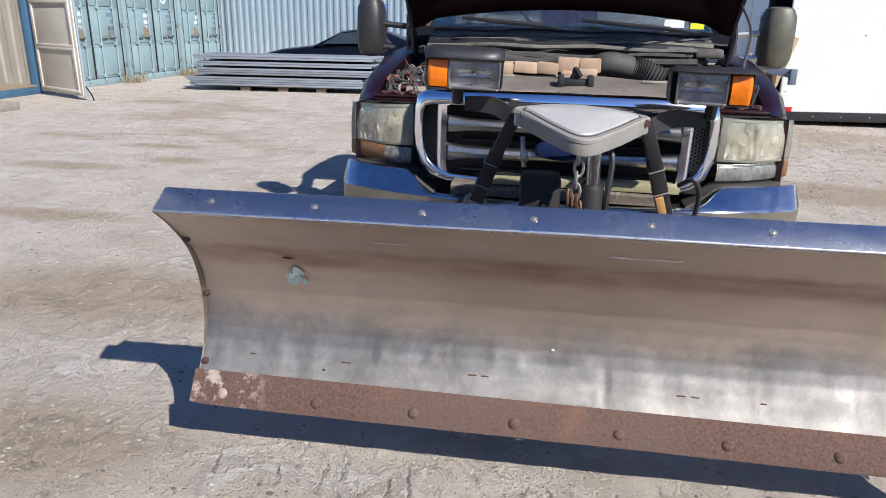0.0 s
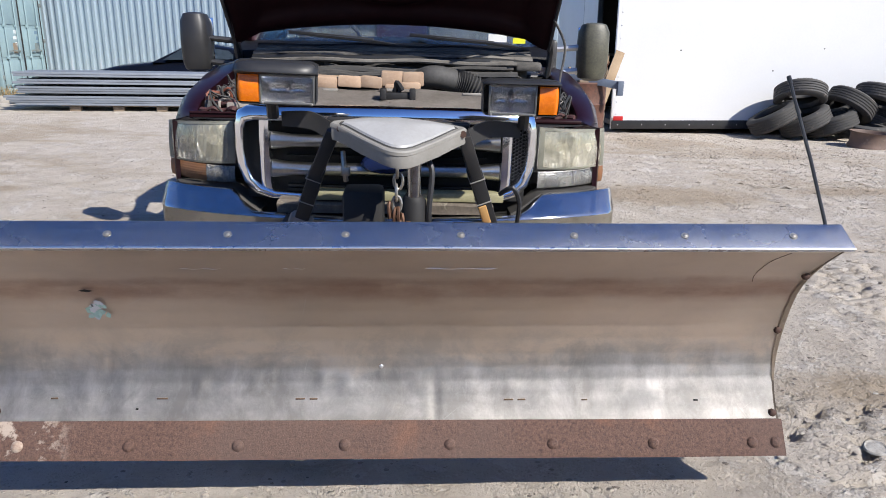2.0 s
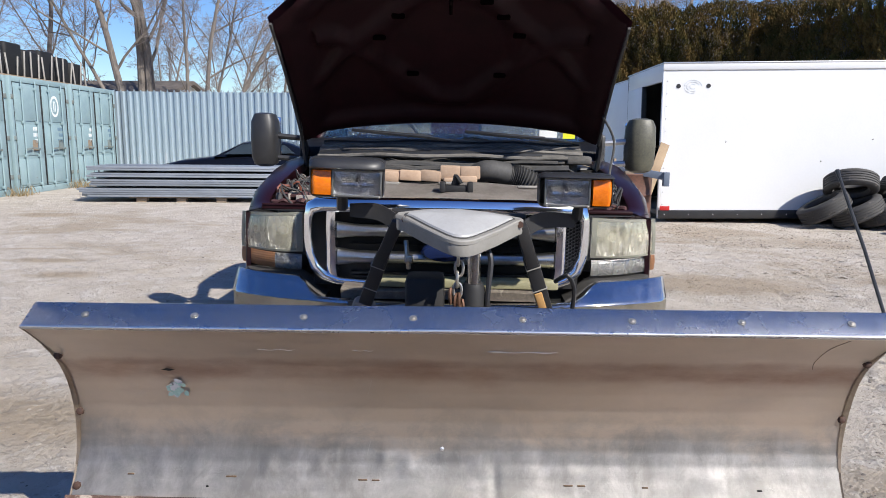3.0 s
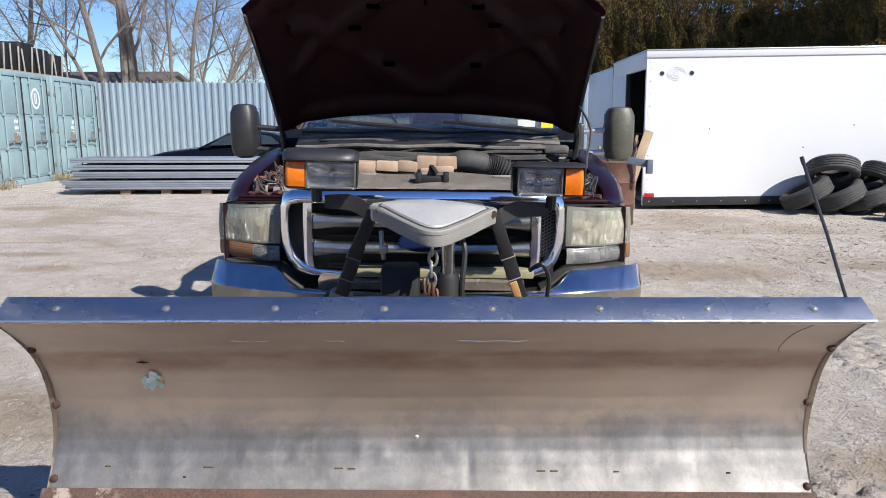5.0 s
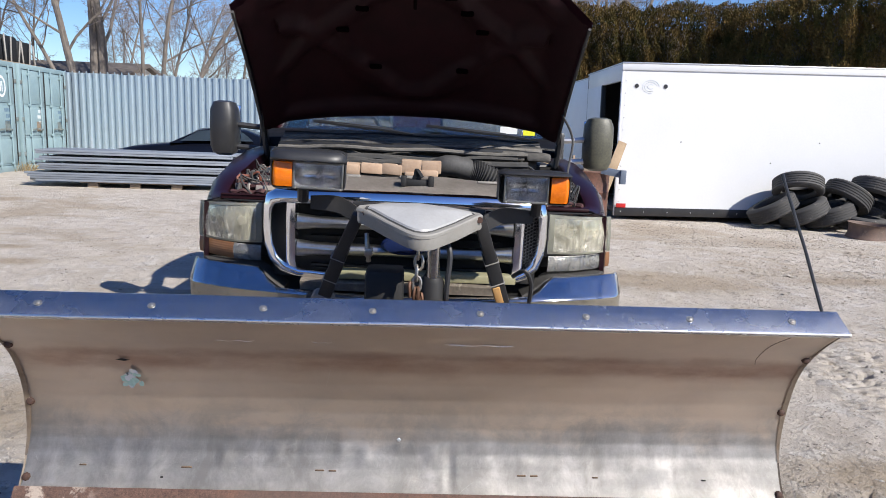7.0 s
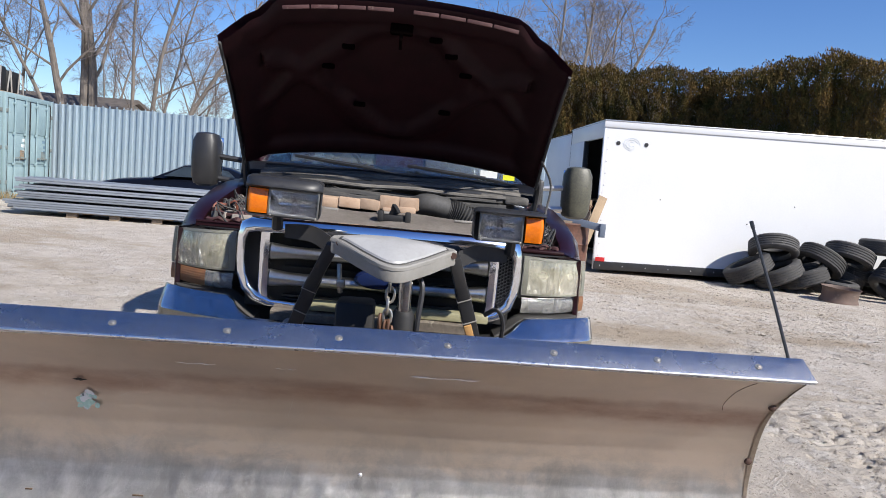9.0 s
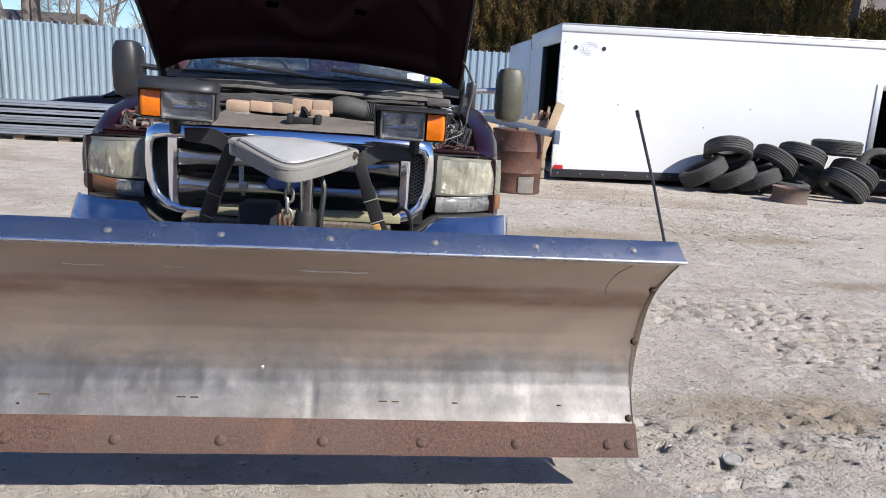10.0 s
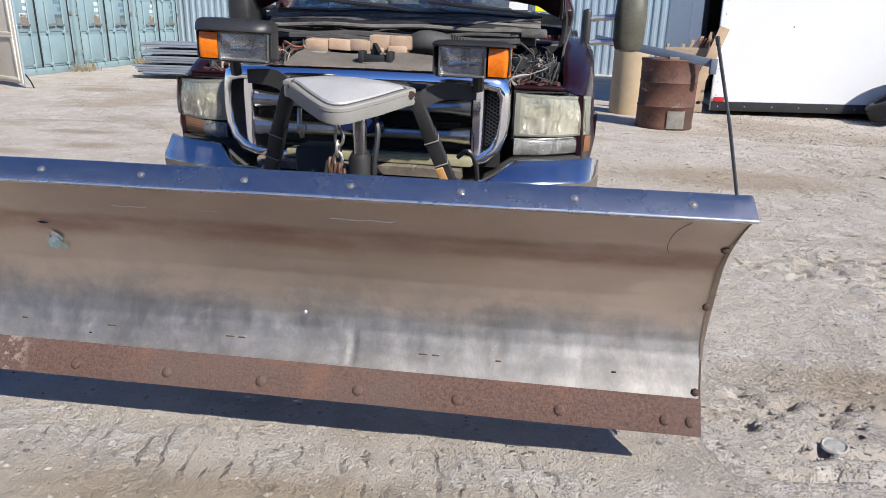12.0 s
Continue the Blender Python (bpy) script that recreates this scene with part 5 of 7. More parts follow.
def hood():
    """The raised hood: crowned outer skin, inner frame with ribs, stamped front strip."""
    # across: s in -1..1; along: t from the rear edge (0) to the nose (1)
    def at(s, t, lift=0.0):
        a = abs(s)
        half = (0.81 - 0.02 * t) * (0.977 if s > 0 else 1.0)
        g = 0.0 if a < 0.64 else (0.5 - 0.5 * math.cos(math.pi * (a - 0.64) / 0.15)) * 0.56 if a < 0.79 else 0.56 + 0.44 * (a - 0.79) / 0.21
        nose = 1.0 - 0.165 * g
        tt = t * nose
        rear = (0.99, 1.405 - 0.05 * a * a)
        dy, dz = -0.82, 0.63
        crown = (0.03 + 0.028 * min(1.0, 2.5 * t)) * (1 - a * a) + 0.02 * math.sin(math.pi * t) - (0.05 * max(0, (a - 0.86) / 0.14))
        y = rear[0] + dy * tt + (crown + lift) * 0.6
        z = rear[1] + dz * tt + (crown + lift) * 0.8
        if t > 0.93 and a < 0.66:
            y -= 0.0
            z -= 0.25 * (t - 0.93)
        return (s * half, y, z)
    S = [-1 + 2 * i / 28 for i in range(29)]
    T = [j / 18 for j in range(19)]
    bm = B()
    sheet(bm, [[at(s, t, 0.03) for s in S] for t in T], -0.003)
    h = part("hood", bm, M["maroon"], truck, "raised maroon hood with dark ribbed underside", angle=40)
    bm = B()
    def under(s, t):
        a = abs(s)
        d = -0.006
        rib = lambda v, c, w: max(0.0, 1 - abs(v - c) / w)
        k = 0.0
        k = max(k, rib(a, 0.9, 0.1), rib(t, 0.06, 0.07), rib(t, 0.9, 0.09))
        # crossing ribs that make an X and a round pan between
        k = max(k, 0.9 * rib(t, 0.2 + 0.75 * (a - 0.12), 0.07) if 0.1 < a < 0.8 else 0)
        k = max(k, 0.9 * rib(t, 0.72 - 0.6 * (a - 0.3), 0.07) if 0.25 < a < 0.85 else 0)
        rr = math.hypot(s / 0.42, (t - 0.5) / 0.33)
        k = max(k, 0.6 * rib(rr, 1.0, 0.2))
        return d - 0.035 * min(1.0, 1.6 * k)
    S2 = [-0.97 + 1.94 * i / 70 for i in range(71)]
    T2 = [0.02 + 0.95 * j / 44 for j in range(45)]
    sheet(bm, [[at(s, t, 0.03 + under(s, t)) for s in S2] for t in T2], 0.0)
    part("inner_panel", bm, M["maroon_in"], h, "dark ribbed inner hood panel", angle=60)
    # stamped strips along the front, their highlight put into a paler maroon
    for k in range(8):
        s0 = -0.64 + k * 0.15 + (0.1 if k > 3 else 0.0)
        bm = B()
        a, b = Vector(at(s0, 0.95, -0.016)), Vector(at(s0 + 0.142, 0.95, -0.016))
        bar(bm, a, b, 0.008, 0.017, 0.003)
        part("stamped_strip", bm, M["dusty_maroon"], h)
    # solid blocks whose near-black colour stands for the shade in rib holes
    for s0, t0 in ((-0.3, 0.72), (-0.42, 0.6), (0.3, 0.72), (0.4, 0.62), (0.2, 0.8), (-0.24, 0.36), (0.3, 0.36)):
        bm = B()
        p = Vector(at(s0, t0, -0.012))
        box(bm, p.x - 0.03, p.x + 0.03, p.y - 0.012, p.y + 0.012, p.z - 0.012, p.z + 0.012, 0.008)
        part("rib_hole", bm, M["hole"], h)
    bm = B()
    p = Vector(at(0.0, 0.84, -0.02))
    box(bm, p.x - 0.05, p.x + 0.05, p.y - 0.02, p.y + 0.02, p.z - 0.02, p.z + 0.03, 0.008)
    tube(bm, [p, p + Vector((0, -0.03, -0.05)), p + Vector((0, 0.0, -0.08))], 0.008, 6)
    part("latch_striker", bm, M["hole"], h)
    for s in (-1, 1):
        bm = B()
        tube(bm, bend([(s * 0.79, 1.0, 1.2), (s * 0.8, 0.98, 1.33), (s * 0.775, 0.93, 1.42)]), 0.014, 6)
        bar(bm, (s * 0.8, 1.12, 1.2), (s * 0.785, 0.9, 1.45), 0.012, 0.05, 0.004)
        part("hood_hinge", bm, M["black_steel"], truck)
        bm = B()
        pts = [at(s * 0.985, t, -0.0) for t in (0.02, 0.2, 0.4, 0.6, 0.8, 0.97)]
        tube(bm, bend(pts, 3), 0.008, 5)
        part("edge_seal", bm, M["rubber_grey"], h)
    bm = B()
    tube(bm, bend([at(0.97, 0.28, -0.01), (0.83, 0.8, 1.36), (0.8, 0.72, 1.2), (0.79, 0.6, 1.1)]), 0.006, 6)
    part("prop_cable", bm, M["wire"], truck)


hood()


def cab():
    """Cab, windshield, pillars, doors, roof, seats, and the bed behind."""
    wb, wt = (1.34, 1.345), (1.9, 1.84)   # windshield base and top: y, z
    # pillars
    for s in (-1, 1):
        bm = B()
        bar(bm, (s * 0.82, wb[0], wb[1]), (s * 0.66, wt[0], wt[1]), 0.06, 0.09, 0.015)
        part("pillar", bm, M["maroon"], truck)
        bm = B()
        bar(bm, (s * 0.84, 3.05, 1.2), (s * 0.7, 2.98, 1.84), 0.06, 0.12, 0.015)
        part("pillar", bm, M["maroon"], truck)
        bm = B()
        rows = []
        for y in (1.4, 1.6, 2.2, 2.8, 3.12):
            rows.append([(s * 0.85, y, 1.2), (s * 0.95, y, 1.17), (s * 0.97, y, 1.0), (s * 0.985, y, 0.8), (s * 0.96, y, 0.5), (s * 0.9, y, 0.45)])
        sheet(bm, rows, 0.02)
        part("door", bm, M["maroon"], truck)
        bm = B()
        sheet(bm, [[(s * 0.86, 1.6, 1.2), (s * 0.86, 3.0, 1.2)], [(s * 0.69, 2.0, 1.82), (s * 0.71, 2.95, 1.82)]], 0.004)
        part("side_window", bm, M["pane"], truck).visible_shadow = False
        bm = B()
        rows = []
        for y in (3.2, 3.8, 4.4, 5.0, 5.55):
            arch = 0.55 + 0.32 * max(0.0, 1 - ((y - 4.35) / 0.5) ** 2) ** 0.5 if abs(y - 4.35) < 0.5 else 0.55
            rows.append([(s * 0.88, y, 1.25), (s * 0.95, y, 1.26), (s * 0.985, y, 1.1), (s * 0.985, y, arch)])
        sheet(bm, rows, 0.02)
        part("bed_side", bm, M["maroon"], truck)
        bm = B()
        tube(bm, [(s * 0.72, 4.35, 0.375), (s * 0.97, 4.35, 0.375)], 0.385, 24)
        part("wheel", bm, M["tyre"], truck)
    bm = B()
    rows = []
    for y, z in ((1.8, 1.82), (1.95, 1.88), (2.4, 1.91), (2.9, 1.89), (3.08, 1.83)):
        rows.append([(x, y, z + 0.03 * (1 - (x / 0.72) ** 2)) for x in (-0.72, -0.5, -0.2, 0.2, 0.5, 0.72)])
    sheet(bm, rows, 0.03)
    part("roof", bm, M["maroon"], truck)
    bm = B()
    rows = []
    for k in range(7):
        t = k / 6
        y, z, w = wb[0] + (wt[0] - wb[0]) * t, wb[1] + (wt[1] - wb[1]) * t, 0.8 - 0.14 * t
        rows.append([(w * u, y - 0.18 * (1 - u * u), z) for u in (-1, -0.7, -0.35, 0, 0.35, 0.7, 1)])
    sheet(bm, rows, 0.005)
    ws = part("windshield", bm, M["pane"], truck, "clear windshield glass")
    ws.visible_shadow = False
    bm = B()
    sheet(bm, [[(-0.68, 3.06, 1.3), (0.68, 3.06, 1.3)], [(-0.62, 3.0, 1.8), (0.62, 3.0, 1.8)]], 0.005)
    part("rear_window", bm, M["pane"], truck).visible_shadow = False
    bm = B()
    box(bm, -0.86, 0.86, 3.04, 3.12, 0.5, 1.3)
    part("cab_back", bm, M["maroon"], truck)
    bm = B()
    box(bm, -0.86, 0.86, 1.2, 3.1, 0.45, 0.52)
    part("cab_floor", bm, M["dark"], truck)
    bm = B()
    box(bm, -0.82, 0.82, 1.22, 1.55, 0.9, 1.215, 0.04)
    part("dashboard", bm, M["black"], truck)
    bm = B()
    tube(bm, [(-0.38 + 0.18 * math.cos(a), 1.66 + 0.06 * math.sin(a), 1.2 + 0.16 * math.sin(a)) for a in [k * math.pi / 10 for k in range(21)]], 0.014, 6)
    part("steering_wheel", bm, M["black"], truck)
    for x in (-0.4, 0.4):
        bm = B()
        box(bm, x - 0.27, x + 0.27, 1.95, 2.45, 0.75, 0.95, 0.05)
        box(bm, x - 0.26, x + 0.26, 2.4, 2.55, 0.9, 1.26, 0.05)
        if x < 0:
            box(bm, x - 0.1, x + 0.1, 2.42, 2.52, 1.26, 1.5, 0.04)
        part("seat", bm, M["seat"], truck)
    bm = B()
    box(bm, -0.92, 0.92, 3.2, 5.55, 0.7, 0.74)
    box(bm, -0.92, 0.92, 5.5, 5.55, 0.55, 1.25)
    box(bm, -0.92, 0.92, 3.2, 3.24, 0.7, 1.25)
    part("bed", bm, M["black"], truck)
    bm = B()
    for s in (-1, 1):
        box(bm, s * 0.4 - 0.04, s * 0.4 + 0.04, 0.1, 5.4, 0.4, 0.52, 0.008)
    box(bm, -0.75, 0.75, 0.82, 0.9, 0.34, 0.42, 0.01)
    box(bm, -0.75, 0.75, 4.31, 4.39, 0.34, 0.42, 0.01)
    part("chassis", bm, M["black_steel"], truck)
    # cowl and wipers
    bm = B()
    rows = []
    for y, z in ((1.06, 1.25), (1.09, 1.3), (1.15, 1.315), (1.25, 1.335), (1.36, 1.35)):
        rows.append([(x, y - 0.09 * (1 - (x / 0.85) ** 2), z + 0.02 * (1 - (x / 0.85) ** 2)) for x in (-0.84, -0.6, -0.3, 0, 0.3, 0.6, 0.84)])
    sheet(bm, rows, 0.01)
    part("cowl", bm, M["navy"], truck)
    for x0, x1 in ((-0.52, 0.0), (0.12, 0.66)):
        bm = B()
        tube(bm, bend([(x1, 1.11, 1.345), (x1 - 0.15, 1.13, 1.365), (x0 + 0.1, 1.17, 1.385), (x0, 1.2, 1.4)]), 0.009, 5)
        bar(bm, (x0 - 0.05, 1.19, 1.4), (x0 + 0.4, 1.14, 1.37), 0.012, 0.018, 0.003)
        part("wiper", bm, M["black"], truck)
    bm = B()
    box(bm, 0.64, 0.71, 1.3, 1.304, 1.37, 1.4)
    part("inspection_sticker", bm, M["yellow"], truck, "yellow windshield sticker")
    bm = B()
    box(bm, 0.5, 0.6, 1.26, 1.264, 1.375, 1.415)
    part("paper_sticker", bm, M["white_paper"], truck, "white windshield sticker")


cab()


def tow_mirror(s):
    """Tall towing mirror on two tubes."""
    bm = B()
    cx, cy, cz = (-1.23 if s < 0 else 1.2), 1.76, 1.33
    k_ = 0.72 if s < 0 else 0.78
    rows = []
    for z, w, d in ((1.16, 0.05, 0.05), (1.175, 0.095, 0.085), (1.22, 0.115, 0.1), (1.34, 0.12, 0.105), (1.45, 0.115, 0.1), (1.495, 0.09, 0.08), (1.505, 0.05, 0.05)):
        rows.append([(cx + k_ * w * math.copysign(abs(math.cos(a)) ** 0.6, math.cos(a)), cy + d * math.copysign(abs(math.sin(a)) ** 0.7, math.sin(a)), z) for a in [k * math.pi / 8 for k in range(16)]])
    rings(bm, rows)
    mir = part("tow_mirror", bm, M["mirror_shell"] if s > 0 else M["black"], truck, "large black towing mirror" if s < 0 else "large dusty olive-tinged towing mirror")
    for z in (1.22, 1.36):
        bm = B()
        tube(bm, [(s * 0.93, cy + 0.02, z - 0.02), (cx - s * 0.06, cy, z)], 0.018, 8)
        part("mirror_arm", bm, M["alu"] if s > 0 else M["black"], mir)
    bm = B()
    box(bm, s * 0.92, s * 0.97, cy - 0.07, cy + 0.1, 1.12, 1.4, 0.02)
    part("mirror_base", bm, M["black"], mir)
    bm = B()
    box(bm, cx - 0.075, cx + 0.075, cy + 0.098, cy + 0.108, 1.19, 1.48, 0.01)
    part("mirror_glass", bm, M["chrome"], mir)


M["mirror_shell"] = plain("sun_bleached_mirror_plastic", (0.12, 0.115, 0.08), (0.05, 0.05, 0.04), 0.5, 0, 5, 80, 0.1, 0.001)
mirrored(tow_mirror)

# ---- under the hood ----
def engine_bay():
    # near-black floor and back: the bay's unlit depth put into the colour
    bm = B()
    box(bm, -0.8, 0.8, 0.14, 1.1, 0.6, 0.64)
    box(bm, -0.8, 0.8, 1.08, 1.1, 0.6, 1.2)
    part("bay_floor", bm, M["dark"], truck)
    # radiator cover
    bm = B()
    rows = []
    for y, z in ((0.03, 1.105), (0.05, 1.125), (0.1, 1.14), (0.2, 1.16), (0.29, 1.168), (0.3, 1.15)):
        rows.append([(x, y, z + 0.006 * math.sin(x * 14)) for x in [-0.32 + 0.07 * k for k in range(12)]])
    sheet(bm, rows, 0.008)
    part("radiator_cover", bm, M["dust_grey"], truck, "dusty grey radiator cover panel")
    for x0, x1, y0, y1, z in ((-0.27, -0.21, 0.22, 0.27, 1.166), (-0.04, 0.02, 0.24, 0.28, 1.17), (0.3, 0.4, 0.2, 0.225, 1.163)):
        bm = B()
        box(bm, x0, x1, y0, y1, z - 0.006, z + 0.004, 0.003)
        part("cover_label", bm, M["foam_wire"], truck, "pale scuffed label")
    # hood latch
    bm = B()
    box(bm, -0.02, 0.1, 0.1, 0.16, 1.14, 1.17, 0.006)
    box(bm, -0.03, -0.005, 0.09, 0.15, 1.14, 1.185, 0.006)
    box(bm, 0.085, 0.11, 0.09, 0.15, 1.14, 1.185, 0.006)
    tube(bm, bend([(0.03, 0.12, 1.16), (0.035, 0.11, 1.21), (0.06, 0.1, 1.18)]), 0.008, 6)
    prism(bm, [(0.01, 1.16), (0.06, 1.16), (0.035, 1.215)], "y", 0.115, 0.125)
    part("hood_latch", bm, M["dark"], truck)
    # tan foam blocks over the intake
    for x, z, w in ((-0.27, 1.192, 0.105), (-0.17, 1.195, 0.1), (-0.075, 1.195, 0.095), (0.01, 1.205, 0.095), (0.095, 1.205, 0.09)):
        bm = B()
        tilt = Matrix.Translation((x, 0.345, z)) @ pose(0, 0, 0, 4 * math.sin(40 * x), 3 * math.sin(61 * x), 6 * math.sin(23 * x))
        box(bm, -w / 2, w / 2, -0.045, 0.045, -0.024, 0.024 + (0.012 if x > 0 else 0), 0.007, 2, tilt)
        part("foam_block", bm, M["foam"], truck)
    bm = B()
    box(bm, 0.045, 0.13, 0.29, 0.37, 1.165, 1.2, 0.01)
    box(bm, -0.02, 0.03, 0.285, 0.36, 1.168, 1.19, 0.008)
    part("foam_block", bm, M["foam"], truck)
    # intake duct with bellows
    bm = B()
    tube(bm, bend([(0.1, 0.5, 1.18), (0.17, 0.46, 1.215), (0.24, 0.47, 1.21), (0.3, 0.5, 1.19)]), 0.05, 14)
    part("intake_duct", bm, M["rubber_grey"], truck)
    bm = B()
    pts = bend([(0.28, 0.49, 1.2), (0.34, 0.5, 1.185), (0.42, 0.5, 1.15)], 12)
    tube(bm, pts, [0.056 if k % 2 else 0.045 for k in range(len(pts))], 14)
    part("bellows", bm, M["rubber_grey"], truck)
    bm = B()
    box(bm, -0.35, 0.4, 0.4, 0.95, 0.75, 1.13, 0.05)
    part("engine_block", bm, M["rubber_grey"], truck)
    # dusty ledge and trunking along the firewall
    bm = B()
    rows = []
    for x, h in ((-0.66, 0.0), (-0.5, 0.02), (-0.2, 0.03), (0.1, 0.03), (0.4, 0.025), (0.66, 0.0)):
        y = 0.86 - 0.05 * (1 - (x / 0.7) ** 2)
        rows.append([(x, y, 1.2 + h), (x, y + 0.01, 1.245 + h), (x, y + 0.05, 1.265 + h), (x, y + 0.09, 1.27 + h), (x, y + 0.12, 1.285 + h), (x, y + 0.17, 1.29 + h), (x, y + 0.18, 1.2 + h)])
    rings(bm, rows)
    for k in range(5):
        gv = B()
        tube(gv, [(x, 0.86 - 0.05 * (1 - (x / 0.7) ** 2) + 0.03 + 0.03 * k, 1.2 + 0.03 * (1 - (x / 0.7) ** 4) + (0.058, 0.067, 0.07, 0.079, 0.087)[k]) for x in [-0.62 + 0.08 * i for i in range(16)]], 0.0045, 5)
        part("ledge_groove", gv, M["black"], truck)
    part("firewall_ledge", bm, M["ledge"], truck, "dusty ledge along the firewall")
    for k in range(7):
        bm = B()
        y0, z0 = 0.79 + 0.035 * k, 1.262 + 0.011 * k
        pts = [(x, y0 - 0.06 * (1 - (x / 0.75) ** 2) + 0.006 * math.sin(x * 9 + k), z0 + 0.012 * (1 - (x / 0.75) ** 2) + 0.004 * math.sin(x * 13 + 2 * k)) for x in [-0.68 + 0.08 * i for i in range(18)]]
        tube(bm, pts, 0.011 + 0.004 * (k % 3), 7)
        part("trunking", bm, (M["ledge"], M["black"], M["ledge"], M["wire"])[k % 4], truck)
    for x in (-0.45, -0.1, 0.3, 0.52):
        bm = B()
        bar(bm, (x, 0.76, 1.26), (x + 0.01, 1.0, 1.34), 0.016, 0.012, 0.003)
        part("clip", bm, M["black"], truck)
    rng = random.Random(12)
    for k in range(9):
        bm = B()
        y0, z0 = 0.62 + 0.03 * k, 1.19 + 0.011 * k
        x0, x1 = rng.uniform(-0.68, -0.3), rng.uniform(0.35, 0.7)
        pts = [(x0 + (x1 - x0) * i / 6, y0 + rng.uniform(-0.02, 0.02), z0 + rng.uniform(-0.012, 0.015)) for i in range(7)]
        tube(bm, bend(pts, 4), rng.uniform(0.008, 0.02), 7)
        part("wire_loom", bm, M["wire"] if k % 3 else M["rubber_grey"], truck)
    for k in range(4):
        bm = B()
        x = 0.2 + 0.13 * k
        box(bm, x, x + 0.125, 0.78 - 0.01 * k, 0.86, 1.24, 1.295 - 0.004 * k, 0.012)
        part("trunking_segment", bm, M["ledge"], truck)
    # dusty maroon radiator support on both sides, bent and lumpy
    for s in (-1, 1):
        for k, (xa, xb, y0, z0, r) in enumerate(((0.56, 0.78, 0.26, 1.075, 0.018), (0.46, 0.76, 0.33, 1.095, 0.022), (0.5, 0.7, 0.4, 1.11, 0.016))):
            bm = B()
            pts = [(s * (xa + (xb - xa) * i / 8), y0 + 0.012 * math.sin(i * 1.9 + k + s), z0 + 0.008 * math.sin(i * 2.3 + 2 * k)) for i in range(9)]
            tube(bm, bend(pts, 3), [r * (0.55 + 0.2 * math.sin(i * 0.9 + k)) for i in range(25)], 7)
            part("radiator_support", bm, M["dusty_maroon"], truck)
    # boxes, cables and wires at both sides
    bm = B()
    box(bm, -0.78, -0.5, 0.5, 0.78, 0.95, 1.12, 0.015)
    part("battery", bm, M["black"], truck)
    bm = B()
    box(bm, 0.52, 0.76, 0.45, 0.75, 0.95, 1.14, 0.015)
    part("fuse_box", bm, M["black"], truck)
    bm = B()
    tube(bm, [(0.6, 0.4, 0.9), (0.6, 0.4, 1.13)], 0.07, 12)
    tube(bm, [(0.6, 0.4, 1.13), (0.6, 0.4, 1.16)], 0.04, 12)
    part("reservoir", bm, M["dark"], truck)
    for s in (-1, 1):
        for k in range(64):
            bm = B()
            x, y = s * rng.uniform(0.5 if s > 0 else 0.42, 0.76), rng.uniform(0.25, 0.6)
            pts = [(x, y, 1.02)]
            for i in range(4):
                x = min(0.77, max(0.36, abs(x) + rng.uniform(-0.08, 0.08))) * s
                y = min(0.75, max(0.2, y + rng.uniform(-0.06, 0.1)))
                pts.append((x, y, rng.uniform(1.06, 1.13 + 0.1 * y)))
            pts.append((x, y + 0.03, 1.0))
            tube(bm, bend(pts, 4), rng.choice((0.0022, 0.003, 0.003, 0.004, 0.006)), 5)
            part("engine_wire", bm, rng.choice((M["wire"], M["black"], M["wire"], M["black"], M["rubber_grey"], M["wire"], M["dust_grey"]) if s > 0 else (M["wire"], M["rubber_grey"], M["wire"], M["copper"], M["wire"], M["rubber_grey"], M["dust_grey"], M["black"])), truck)
    for s in (-1, 1):
        for k in range(26):
            bm = B()
            x, y = s * rng.uniform(0.42, 0.76), rng.uniform(0.28, 0.5)
            w = rng.uniform(0.012, 0.045)
            y += rng.uniform(0, 0.2)
            box(bm, x - w, x + w, y - 0.03, y + 0.03, 0.98, 1.0 + rng.uniform(0.03, 0.09) + 0.1 * y, 0.006)
            part("connector_block", bm, rng.choice((M["rubber_grey"], M["black"], M["maroon_in"], M["dust_grey"], M["rust"])), truck)
    bm = B()
    tube(bm, bend([(0.66, 1.12, 1.32), (0.56, 0.9, 1.3), (0.55, 0.8, 1.25), (0.62, 0.7, 1.2), (0.66, 0.62, 1.17)]), 0.006, 6)
    part("loose_cable", bm, M["wire"], truck)


M["ledge"] = plain("dusty_ledge", (0.2, 0.185, 0.165), (0.055, 0.052, 0.048), 0.75, 0, 14, 90, 0.4, 0.004, stretch=(0.4, 1, 1))
M["copper"] = plain("faded_red_wire", (0.22, 0.07, 0.04), (0.15, 0.05, 0.03), 0.6, 0, 20, 90, 0)
M["foam_wire"] = plain("pale_dusty_hose", (0.3, 0.28, 0.25), (0.2, 0.19, 0.17), 0.8, 0, 20, 90, 0.1)
engine_bay()

# ---- the snow plow ----
plow = thing("snow_plow", None, "stainless steel snow plow with rusty cutting edge on the truck", "snow plow")
XL, XR = -0.924, 1.43
LEAN = -0.0125   # the foot of the blade drops towards one end, metres a metre


def blade_y(z):
    """How far back the hollow of the blade lies at a height."""
    knots = ((0.24, 1.768), (0.262, 1.785), (0.29, 1.808), (0.33, 1.833), (0.37, 1.852), (0.41, 1.863), (0.45, 1.867), (0.5, 1.866), (0.55, 1.859), (0.6, 1.847), (0.65, 1.827), (0.7, 1.797), (0.75, 1.753), (0.8, 1.698), (0.84, 1.648), (0.862, 1.618))
    for (z0, y0), (z1, y1) in zip(knots, knots[1:]):
        if z <= z1:
            f = max(0.0, (z - z0) / (z1 - z0))
            return y0 + (y1 - y0) * f
    return knots[-1][1]


